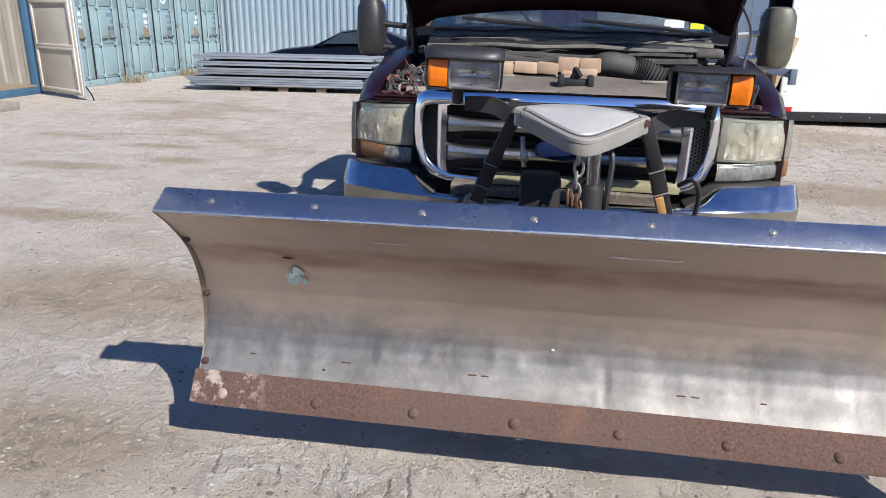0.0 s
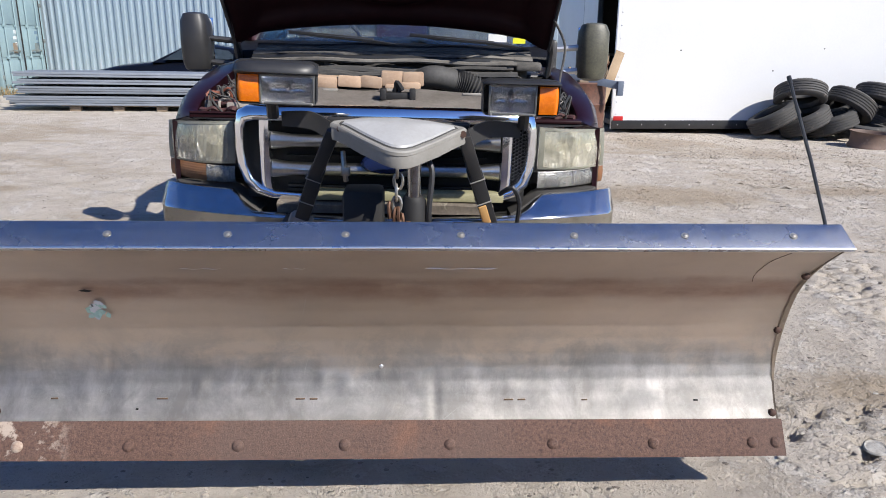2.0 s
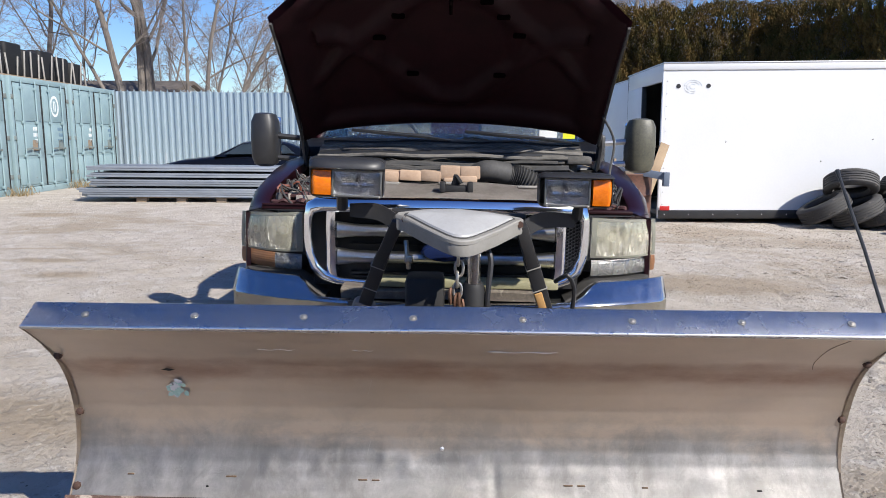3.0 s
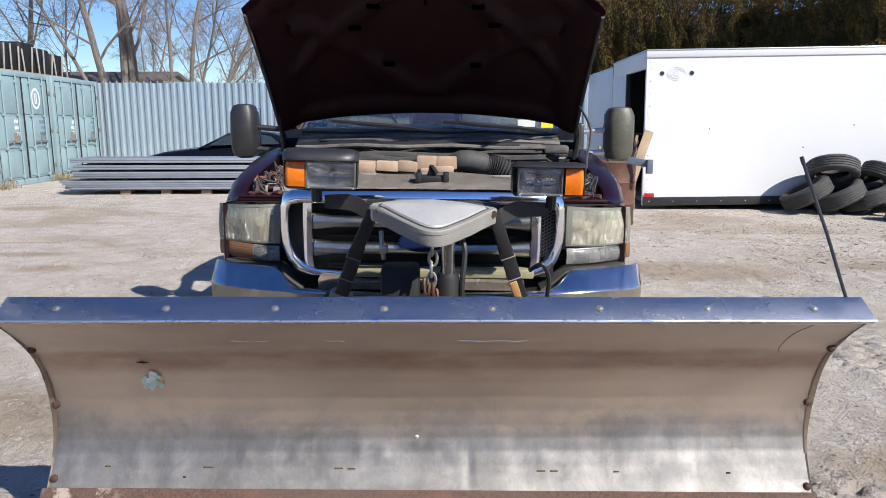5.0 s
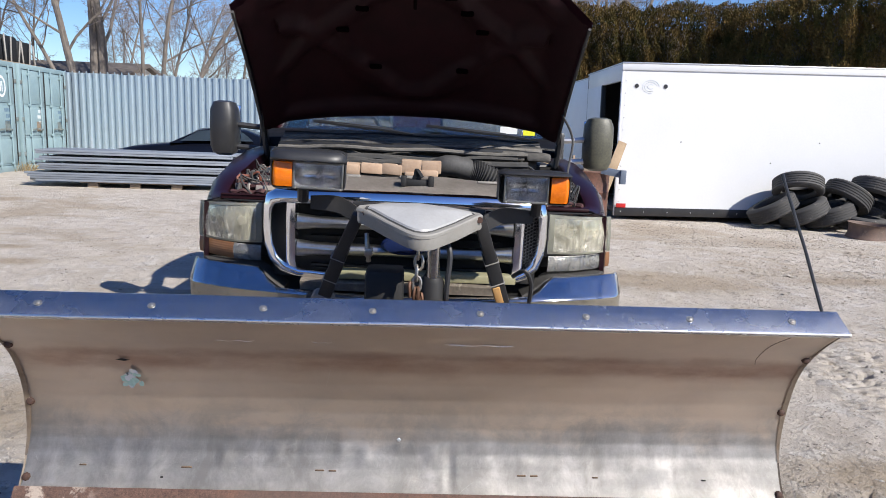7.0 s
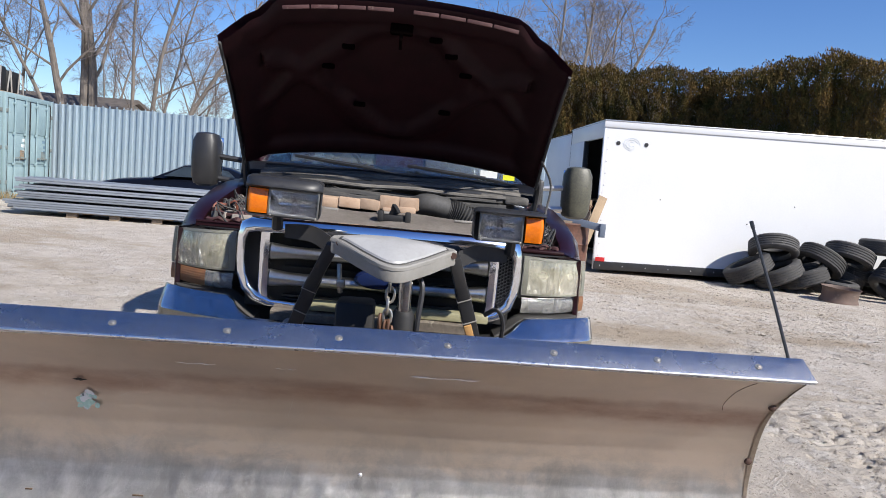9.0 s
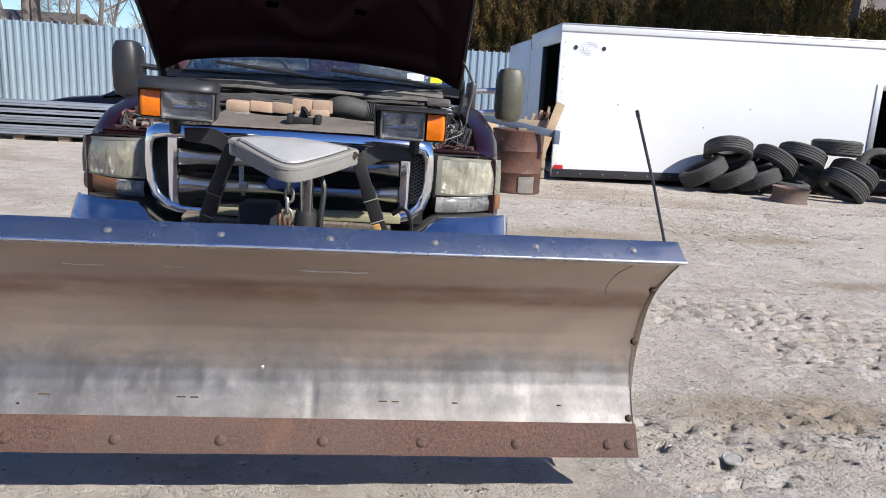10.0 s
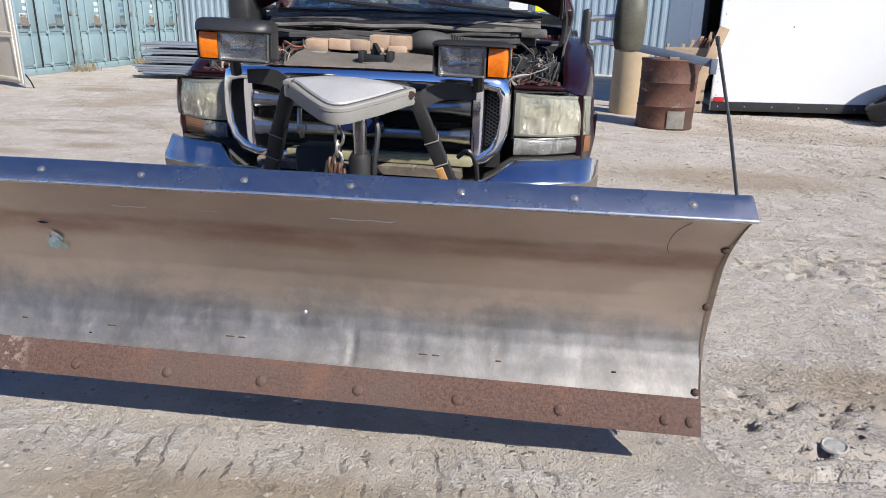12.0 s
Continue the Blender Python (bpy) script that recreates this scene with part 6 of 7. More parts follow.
def end_x(z):
    """Both ends of the sheet at a height: it narrows towards the foot."""
    k = max(0.0, 0.86 - z)
    return XL - 0.01 * k, XR - 0.02 * k + 0.01 * math.exp(-((z - 0.56) / 0.16) ** 2)


def dent(x, z):
    """Ripples and knocks near the foot of the sheet."""
    low = max(0.0, 1 - abs(z - 0.36) / 0.13)
    d = 0.010 * low * 0.35 * noise.noise((x * 6.0, 1.0, z * 3)) + 0.0025 * low * noise.noise((x * 17, 4.0, z * 7))
    d += 0.006 * math.exp(-((x - 0.36) / 0.012) ** 2) * max(0.0, 1 - abs(z - 0.33) / 0.1)
    for cx, cz, w, a in ((-0.34, 0.36, 0.016, 0.0035), (-0.18, 0.372, 0.022, 0.004), (-0.135, 0.385, 0.012, 0.003), (0.02, 0.375, 0.014, 0.004), (0.09, 0.362, 0.02, 0.0035), (0.2, 0.39, 0.012, 0.003), (0.31, 0.37, 0.024, 0.004), (0.62, 0.34, 0.05, 0.003), (1.02, 0.33, 0.06, 0.003), (-0.55, 0.35, 0.05, 0.002)):
        d -= a * math.exp(-((x - cx - 0.3 * (z - cz)) / w) ** 2 - ((z - cz) / 0.022) ** 2)
    d += 0.0008 * math.sin(x * 2.3 + z * 7)
    # a faint crease below the lip
    for x0, x1, a in ((0.3, 0.53, 0.0022), (-0.33, -0.2, 0.0012), (-0.05, 0.02, 0.001)):
        d -= a * math.exp(-((z - 0.772) / 0.01) ** 2) / (1 + math.exp(-(x - x0) / 0.012)) / (1 + math.exp((x - x1) / 0.012))
    return d


def foot(x):
    """Height of the sheet's lower edge: wavy, lifted in the middle where it has torn free."""
    return 0.249 + LEAN * (x - 0.25) + 0.003 * noise.noise((x * 9, 2, 0)) + (0.02 + 0.006 * noise.noise((x * 16, 6, 0))) * math.exp(-((x - 0.3) / 0.27) ** 4)


def moldboard():
    bm = B()
    n, k = 240, 84
    rows = []
    for j in range(k + 1):
        r = []
        for i in range(n + 1):
            x = XL + (XR - XL) * i / n
            z0 = foot(x)
            z = z0 + (0.862 - z0) * j / k
            xa, xb = end_x(z)
            x = xa + (xb - xa) * i / n
            curl = 0.012 * max(0.0, 1 - j / 6) * math.exp(-((x - 0.28) / 0.25) ** 2)
            r.append((x, blade_y(z) + dent(x, z) - curl, z))
        rows.append(r)
    sheet(bm, rows, 0.003)
    part("moldboard", bm, M["stainless"], plow, "scuffed dented stainless moldboard sheet", angle=50)
    # folded top lip
    bm = B()
    rows = []
    for i in range(61):
        x = XL + 0.008 + (XR - XL + 0.002) * i / 60
        w = 0.003 * noise.noise((x * 2, 0, 3))
        w += LEAN * 0.15 * (x - 0.25)
        rows.append([(x, 1.622, 0.858), (x, 1.611, 0.855 + w), (x, 1.605, 0.861 + w), (x, 1.611, 0.869 + w), (x, 1.682, 0.9105 + w), (x, 1.69, 0.9095 + w), (x, 1.69, 0.89)])
    sheet(bm, rows, 0.002)
    lip = part("top_lip", bm, M["lip"], plow, "folded stainless top lip reflecting the sky", angle=30)
    # a thin bright tube added on the fold for its line of sun glint
    bm = B()
    tube(bm, [(XL + 0.009 + (XR - XL) * i / 60, 1.6062 + 0.0008 * noise.noise((i * 0.7, 1, 0)), 0.8645 + 0.003 * noise.noise(((XL - 0.012 + (XR - XL + 0.024) * i / 60) * 2, 0, 3)) + LEAN * 0.15 * (XL + (XR - XL) * i / 60 - 0.25)) for i in range(61)], 0.0034, 8)
    part("folded_edge", bm, M["lip_bright"], lip, "bright tube along the lip's fold for its sun glint")
    slope = Vector((0, -0.0415, 0.071)).normalized()
    for k in range(8):
        x = -0.762 + k * (1.288 + 0.762) / 7
        bm = B()
        c = Vector((x, 1.643, 0.8882 + LEAN * 0.15 * (x - 0.25)))
        dome(bm, c, slope, 0.0075, 0.005, 10)
        tube(bm, [c + slope * 0.0005, c + slope * 0.002], 0.0105, 10)
        part("bolt", bm, M["zinc"], lip)
    # edge ribs with side bolts
    for x, s in ((XL, -1), (XR, 1)):
        bm = B()
        lo = foot(x)
        zs = [lo + (0.857 - lo) * k / 24 for k in range(25)]
        rows = [[(e, blade_y(z) + 0.004, z), (e + s * 0.006, blade_y(z) - 0.001, z), (e + s * 0.006, blade_y(z) + 0.055, z), (e, blade_y(z) + 0.055, z)] for z in zs for e in (end_x(z)[0 if s < 0 else 1],)]
        rings(bm, rows)
        part("end_rib", bm, M["edge_steel"], plow, "dull steel end rib")
        bm = B()
        zs = [0.36 + 0.42 * k / 20 for k in range(21)]
        sheet(bm, [[(end_x(z)[0 if s < 0 else 1] - s * (0.011 * math.sin(math.pi * (z - 0.355) / 0.43)), blade_y(z) - 0.0022, z), (end_x(z)[0 if s < 0 else 1] + s * 0.0065, blade_y(z) - 0.0026, z)] for z in zs], 0.001)
        part("end_flange", bm, M["flange"], plow, "rust-stained strip along the sheet's end")
        for z in (0.735, 0.525, 0.272):
            bm = B()
            z = max(z, foot(x) + 0.04)
            dome(bm, (end_x(z)[0 if s < 0 else 1] - s * 0.01, blade_y(z), z), (0, -1, 0.15), 0.013, 0.01, 8)
            part("side_bolt", bm, M["bolt_rust"], plow)
    # slots and holes low on the sheet
    for x, w in ((-0.45, 0.016), (-0.045, 0.014), (-0.005, 0.012), (0.585, 0.014), (0.625, 0.012), (0.82, 0.009), (1.17, 0.007), (-0.52, 0.004), (-0.76, 0.01)):
        bm = B()
        z = (0.322 if w > 0.006 else 0.296) + LEAN * (x - 0.25)
        bar(bm, (x - w, blade_y(z) + dent(x, z) - 0.002, z), (x + w, blade_y(z) + dent(x, z) - 0.002, z), 0.004, 0.0045, 0.001)
        part("slot", bm, M["slot_rust"] if w > 0.0075 else M["dark"], plow)
    # torn sticker
    rng = random.Random(21)
    cx, cz = -0.606, 0.614
    def flake(pts, mat, off):
        b = B()
        vs = [b.verts.new((cx + px, blade_y(cz + pz) + dent(cx + px, cz + pz) - off, cz + pz)) for px, pz in pts]
        b.faces.new(vs)
        bmesh.ops.triangulate(b, faces=b.faces)
        part("sticker_scrap", b, mat, plow, "torn pale green sticker scrap", smooth=False)
    for k in range(22):
        px, pz = rng.gauss(0.004, 0.013), rng.gauss(-0.004, 0.017)
        w = rng.uniform(0.007, 0.015)
        flake([(px + w * rng.uniform(0.6, 1.2) * math.cos(a), pz + w * rng.uniform(0.6, 1.2) * math.sin(a)) for a in (0.3, 1.4, 2.6, 3.7, 5.1)], M["sticker"] if k % 3 else M["white_paper"], 0.0085 + 0.0001 * k)
    flake([(-0.01, 0.02), (-0.004, 0.022), (-0.003, 0.012), (-0.008, 0.01)], M["teal_dark"], 0.012)
    flake([(-0.03, 0.068), (-0.01, 0.074), (0.014, 0.068), (-0.006, 0.063)], M["dark"], 0.006)
    # thin bright tubes added for the highlight along the creases below the lip
    for x0, x1, r in ((0.32, 0.52, 0.0022), (-0.33, -0.22, 0.0012), (-0.06, 0.0, 0.001)):
        b = B()
        tube(b, [(x0 + (x1 - x0) * i / 10, blade_y(0.772) - 0.004 - 0.0035 * (i not in (0, 10)), 0.772 + 0.0012 * math.sin(i * 1.3)) for i in range(11)], [r * (0.25 if i in (0, 10) else 0.7 + 0.3 * math.sin(i)) for i in range(11)], 8)
        part("crease_highlight", b, M["crease_shine"], plow, "bright tube for the crease's highlight")
    # a dark scribed curve near one end
    b = B()
    tube(b, bend([(cx_, blade_y(cz_) - 0.0012, cz_) for cx_, cz_ in ((1.295, 0.838), (1.272, 0.805), (1.265, 0.77), (1.266, 0.735), (1.276, 0.71))], 5), 0.0008, 5)
    part("scribe_line", b, M["slot_rust"], plow, "thin dark scribed curve")
    # the white nick
    b = B()
    z = 0.413
    dome(b, (0.198, blade_y(z) + dent(0.198, z) - 0.001, z), (0.3, -1, 0.1), 0.0075, 0.002, 5)
    part("nick", b, M["lip_bright"], plow)
    # ribs and frame behind the sheet
    bm = B()
    box(bm, XL + 0.04, XR - 0.05, 1.885, 1.95, 0.3, 0.38, 0.008)
    box(bm, XL + 0.02, XR - 0.02, 1.71, 1.77, 0.845, 0.88, 0.006)
    part("back_channel", bm, M["black_steel"], plow)


M["lip"] = plain("brushed_stainless_lip", (0.9, 0.91, 0.93), (0.74, 0.75, 0.78), 0.25, 1.0, 5, 90, 0.12, 0.001, 0.14, stretch=(1, 1, 1), dirt=(0.9, 0.9, 0.92), dirt_at=0.6)
M["flange"] = plain("stained_steel_strip", (0.52, 0.43, 0.34), (0.36, 0.28, 0.21), 0.45, 0.6, 9, 70, 0.2, 0.002, dirt=(0.16, 0.09, 0.055), dirt_at=0.6)
# Pale metal that carries the highlight of the creases below the lip.
M["crease_shine"] = plain("crease_highlight_steel", (0.93, 0.87, 0.8), (0.85, 0.78, 0.7), 0.4, 1.0, 30, 120, 0.1)
M["chain_rust"] = plain("rusty_chain_steel", (0.1, 0.05, 0.03), (0.16, 0.085, 0.05), 0.6, 0.5, 30, 120, 0.3)
M["satin"] = plain("lamp_reflector_metal", (0.88, 0.88, 0.89), (0.7, 0.7, 0.71), 0.16, 0.85, 25, 120, 0.25)
M["bolt_rust"] = plain("dark_rusty_bolt", (0.09, 0.045, 0.03), (0.05, 0.03, 0.024), 0.7, 0.2, 40, 140, 0.3)
M["rim_pale"] = plain("paint_smeared_bolt", (0.4, 0.33, 0.27), (0.22, 0.14, 0.1), 0.7, 0, 60, 160, 0.3)
M["slot_rust"] = plain("dark_rusty_slot", (0.09, 0.06, 0.04), (0.2, 0.13, 0.08), 0.8, 0, 40, 120, 0.3)
M["lip_bright"] = plain("polished_stainless_patch", (0.9, 0.9, 0.9), (0.8, 0.8, 0.8), 0.3, 1.0, 20, 90, 0.1, 0.002)
M["edge_steel"] = plain("dull_edge_steel", (0.2, 0.165, 0.13), (0.13, 0.1, 0.075), 0.7, 0.2, 8, 60, 0.2, 0.002, dirt=(0.2, 0.1, 0.06), dirt_at=0.66)
M["sticker"] = plain("pale_green_sticker", (0.55, 0.74, 0.64), (0.36, 0.56, 0.47), 0.6, 0, 30, 120, 0.1)


def edge_mat():
    """Rust on the cutting edge: pitted brown, orange runs, one end scraped to pale paint."""
    m, nt, p = nodes_of("pitted_rusty_edge")
    co = coords(nt)
    a, b, c = noise_at(nt, 5, 8, 0.65, co, 0.4), noise_at(nt, 110, 6, 0.8, co), noise_at(nt, 1.7, 6, 0.6, co)
    col = mix(nt, ramp(nt, b, ((0.35, 0.0), (0.65, 1.0))), (0.05, 0.028, 0.023), (0.145, 0.08, 0.058))
    col = mix(nt, ramp(nt, a, ((0.58, 0.0), (0.74, 0.5))), col, (0.22, 0.095, 0.05))
    col = mix(nt, ramp(nt, c, ((0.4, 0.5), (0.6, 0.0))), col, (0.11, 0.075, 0.062))
    sep = nt.nodes.new("ShaderNodeSeparateXYZ")
    nt.links.new(co, sep.inputs[0])
    endz = ramp(nt, calc(nt, "ADD", sep.outputs["X"], 1.0), ((0.24, 1.0), (0.33, 0.0)))
    pal = calc(nt, "MULTIPLY", endz, ramp(nt, noise_at(nt, 22, 7, 0.7, co), ((0.5, 0.0), (0.59, 0.8))))
    col = mix(nt, pal, col, (0.42, 0.35, 0.29))
    nt.links.new(col, p.inputs["Base Color"])
    p.inputs["Roughness"].default_value = 0.82
    bump(nt, p, calc(nt, "ADD", b, calc(nt, "MULTIPLY", a, 0.6)), 0.6, 0.006)
    return m


M["edge"] = edge_mat()


def cutting_edge():
    bm = B()
    rows = []
    n = 90
    for i in range(n + 1):
        x = XL + 0.002 + (XR - XL - 0.016) * i / n
        w = 0.002 * noise.noise((x * 7, 0, 0))
        worn = 0.004 * noise.noise((x * 1.5, 3, 0))
        e = LEAN * (x - 0.25)
        worn += 0.006 * math.exp(-((x - XL) / 0.03) ** 2) + e
        rows.append([(x, 1.702, 0.197 + worn), (x, 1.697 + w, 0.2 + worn), (x, 1.7 + w, 0.207 + worn), (x, 1.752 + w, 0.288 + e), (x, 1.756, 0.291 + e), (x, 1.772, 0.283 + e), (x, 1.716, 0.197 + worn)])
    rings(bm, rows)
    ce = part("cutting_edge", bm, M["edge"], plow, "pitted rusty brown cutting edge")
    n = Vector((0, -0.084, 0.053)).normalized()
    for x in [-0.82 + 0.305 * k for k in range(8)] + [1.388]:
        bm = B()
        dome(bm, (x, 1.717, 0.2345 + LEAN * (x - 0.25)), n, 0.0165, 0.009, 12)
        part("carriage_bolt", bm, M["edge"] if x > -0.8 else M["rim_pale"], ce)


moldboard()
cutting_edge()


def marker_rod():
    bm = B()
    a, b = Vector((1.407, 1.69, 0.89)), Vector((1.352, 1.9, 1.285))
    tube(bm, [a, a.lerp(b, 0.45) + Vector((0.004, 0, 0)), b - (b - a) * 0.045], 0.0048, 8)
    tube(bm, [b - (b - a) * 0.05, b], 0.0062, 8)
    part("marker_rod", bm, M["rod"], plow, "thin black blade marker rod")


marker_rod()


def lift_frame():
    """Push frame, headgear, arms, chain, lift ram, pale cover and two lamp arms."""
    # push frame to the truck's mount
    bm = B()
    bar(bm, (0.25, 1.94, 0.34), (-0.25, 2.55, 0.42), 0.08, 0.08, 0.008)
    bar(bm, (0.25, 1.94, 0.34), (0.68, 2.55, 0.42), 0.08, 0.08, 0.008)
    box(bm, -0.3, 0.74, 2.5, 2.58, 0.36, 0.5, 0.008)
    part("push_frame", bm, M["black_steel"], plow)
    for x in (-0.17, 0.6):
        bm = B()
        box(bm, x - 0.012, x + 0.012, 2.42, 2.7, 0.35, 0.72, 0.006)
        part("mount_plate", bm, M["black_steel"], plow)
    # arms rising inwards to the cover's corners
    for s, top, mid, base in ((-1, (0.035, 2.28, 1.075), (-0.045, 2.36, 0.9), (-0.12, 2.44, 0.69)), (1, (0.47, 2.31, 1.06), (0.525, 2.37, 0.9), (0.6, 2.46, 0.69))):
        bm = B()
        bar(bm, top, mid, 0.045, 0.05, 0.005, up=(0, -1, 0))
        arm = part("lift_arm", bm, M["black_steel"], plow)
        bm = B()
        bar(bm, Vector(top).lerp(Vector(mid), 0.8), base, 0.052, 0.045, 0.005, up=(0, -1, 0))
        part("arm_sleeve", bm, M["black"], arm)
        p0, p1 = Vector(mid), Vector(base)
        for f in (0.0, 0.42):
            bm = B()
            q = p0.lerp(p1, f)
            bar(bm, q, q + (p1 - p0).normalized() * 0.004, 0.056, 0.052, 0.001, up=(0, -1, 0))
            part("band", bm, M["cover"], arm)
        if s > 0:
            bm = B()
            bar(bm, p0.lerp(p1, 0.52) + Vector((-0.012, -0.026, 0)), p1 + Vector((-0.012, -0.026, 0)), 0.03, 0.012, 0.004, up=(0, -1, 0))
            part("tape", bm, M["tan_grip"], arm, "worn tan tape")
        else:
            bm = B()
            bar(bm, p0.lerp(p1, 0.72), p1 + (p1 - p0) * 0.15, 0.09, 0.06, 0.02, up=(0, -1, 0))
            part("pivot_boot", bm, M["dust_grey"], arm)
    # curved black headgear plates out to the lamps
    for s, c0, c1 in ((-1, (0.02, 2.33, 1.06), (-0.15, 2.37, 1.1)), (1, (0.49, 2.35, 1.04), (0.68, 2.4, 1.065))):
        bm = B()
        pts = bend([c0, Vector(c0).lerp(Vector(c1), 0.4) + Vector((0, 0.01, 0.02)), c1], 6)
        rows = []
        for i, p in enumerate(pts):
            f = i / (len(pts) - 1)
            h = 0.036 - 0.012 * f
            rows.append([(p.x, p.y - 0.008, p.z + h), (p.x, p.y + 0.008, p.z + h), (p.x, p.y + 0.008, p.z - h), (p.x, p.y - 0.008, p.z - h)])
        rings(bm, rows)
        part("headgear_plate", bm, M["black_steel"], plow)
    bm = B()
    bar(bm, (0.0, 2.4, 1.092), (0.5, 2.42, 1.075), 0.04, 0.026, 0.006)
    part("headgear_bar", bm, M["black_steel"], plow)
    # cover: a pale shield shaped lid, drooping edge, point towards the blade
    out = [(0.03, 2.235), (0.05, 2.225), (0.13, 2.14), (0.2, 2.075), (0.225, 2.06), (0.25, 2.055), (0.275, 2.062), (0.3, 2.08), (0.38, 2.17), (0.46, 2.275), (0.475, 2.29), (0.47, 2.3), (0.36, 2.33), (0.25, 2.335), (0.14, 2.31), (0.035, 2.255)]
    cxy = Vector((0.252, 2.21))
    def at(k, z, dz=0.0):
        r = []
        for x, y in out:
            p = cxy + (Vector((x, y)) - cxy) * k
            r.append((p.x, p.y, z + 0.075 * (p.y - 2.055) / 0.28 - 0.03 * (p.x - 0.25) / 0.4 + dz))
        return r
    bm = B()
    rings(bm, [at(0.9, 0.985), at(0.985, 0.983), at(1.0, 0.99), at(1.0, 1.022), at(1.015, 1.024), at(1.015, 1.034), at(0.985, 1.038), at(0.93, 1.036), at(0.88, 1.036), at(0.6, 1.046), at(0.25, 1.052)])
    cov = part("cover", bm, M["cover"], plow, "pale grey shield-shaped pump cover", angle=30)
    bm = B()
    rings(bm, [at(0.84, 1.033, 0.006), at(0.82, 1.035, 0.01), at(0.5, 1.043, 0.014), at(0.2, 1.046, 0.016)])
    gr = B()
    sheet(gr, [at(0.885, 1.0365, 0.0015), at(0.87, 1.036, 0.004), at(0.84, 1.035, 0.004)], 0.0, True)
    part("cover_groove", gr, M["rubber_grey"], cov)
    part("cover_top", bm, M["cover_white"], cov, "bleached white top skin", angle=30)
    for p in ((0.06, 2.24, 1.085), (0.465, 2.29, 1.065)):
        bm = B()
        tube(bm, [Vector(p) + Vector((0.0, -0.02, 0)), Vector(p) + Vector((0.0, 0.02, 0))], 0.012, 8)
        part("cover_bolt", bm, M["bolt_rust"], cov)
    # lift ram and chain
    bm = B()
    tube(bm, [(0.3, 2.2, 1.0), (0.3, 2.21, 0.86)], 0.024, 12)
    ram = part("lift_ram", bm, M["chrome_old"], plow)
    bm = B()
    tube(bm, [(0.3, 2.21, 0.87), (0.3, 2.215, 0.85), (0.3, 2.22, 0.6), (0.3, 2.23, 0.5)], [0.03, 0.042, 0.045, 0.045], 14)
    part("ram_cylinder", bm, M["dark"], ram)
    bm = B()
    box(bm, 0.06, 0.2, 2.22, 2.36, 0.5, 0.88, 0.02)
    part("pump_housing", bm, M["dark"], plow)
    for k in range(9):
        bm = B()
        z = 0.97 - 0.038 * k
        ang = 0 if k % 2 else math.pi / 2
        x0, y0 = 0.245 + 0.004 * math.sin(k * 2), 2.13
        pts = []
        for i in range(13):
            a = 2 * math.pi * i / 12
            u, v = 0.014 * math.cos(a), 0.027 * math.sin(a)
            pts.append((x0 + u * math.cos(ang), y0 + u * math.sin(ang), z + v))
        tube(bm, pts, 0.0055, 6)
        part("chain_link", bm, M["chain_rust"] if k > 3 else M["zinc"], plow)
    for k in range(10):
        bm = B()
        rng = random.Random(40 + k)
        x0, y0, z = 0.22 + 0.02 * (k % 4), 2.12 + 0.012 * (k % 3), 0.84 - 0.022 * k
        ang = rng.uniform(0, 3)
        pts = []
        for i in range(11):
            a = 2 * math.pi * i / 10
            u, v = 0.013 * math.cos(a), 0.026 * math.sin(a)
            pts.append((x0 + u * math.cos(ang), y0 + u * math.sin(ang), z + v))
        tube(bm, pts, 0.0055, 6)
        part("chain_link", bm, M["chain_rust"], plow)
    # hoses
    bm = B()
    tube(bm, bend([(0.33, 2.24, 1.0), (0.36, 2.22, 0.95), (0.35, 2.2, 0.8), (0.36, 2.24, 0.6)]), 0.01, 7)
    part("hydraulic_hose", bm, M["black"], plow)
    bm = B()
    tube(bm, bend([(0.62, 2.42, 0.83), (0.66, 2.38, 0.86), (0.69, 2.4, 0.8), (0.69, 2.45, 0.68)]), 0.009, 7)
    part("hydraulic_hose", bm, M["black"], plow)
    bm = B()
    tube(bm, bend([(0.06, 2.3, 1.0), (0.065, 2.28, 0.95), (0.07, 2.29, 0.9)]), 0.009, 7)
    box(bm, 0.055, 0.085, 2.27, 2.3, 0.92, 0.95, 0.004)
    part("fitting", bm, M["zinc"], plow)


M["lens_frame"] = plain("dull_lamp_rim", (0.2, 0.2, 0.19), (0.12, 0.12, 0.115), 0.4, 0.6, 20, 120, 0.1)
M["cover_white"] = plain("bleached_white_skin", (0.37, 0.37, 0.37), (0.3, 0.295, 0.285), 0.45, 0, 9, 90, 0.1, 0.002)


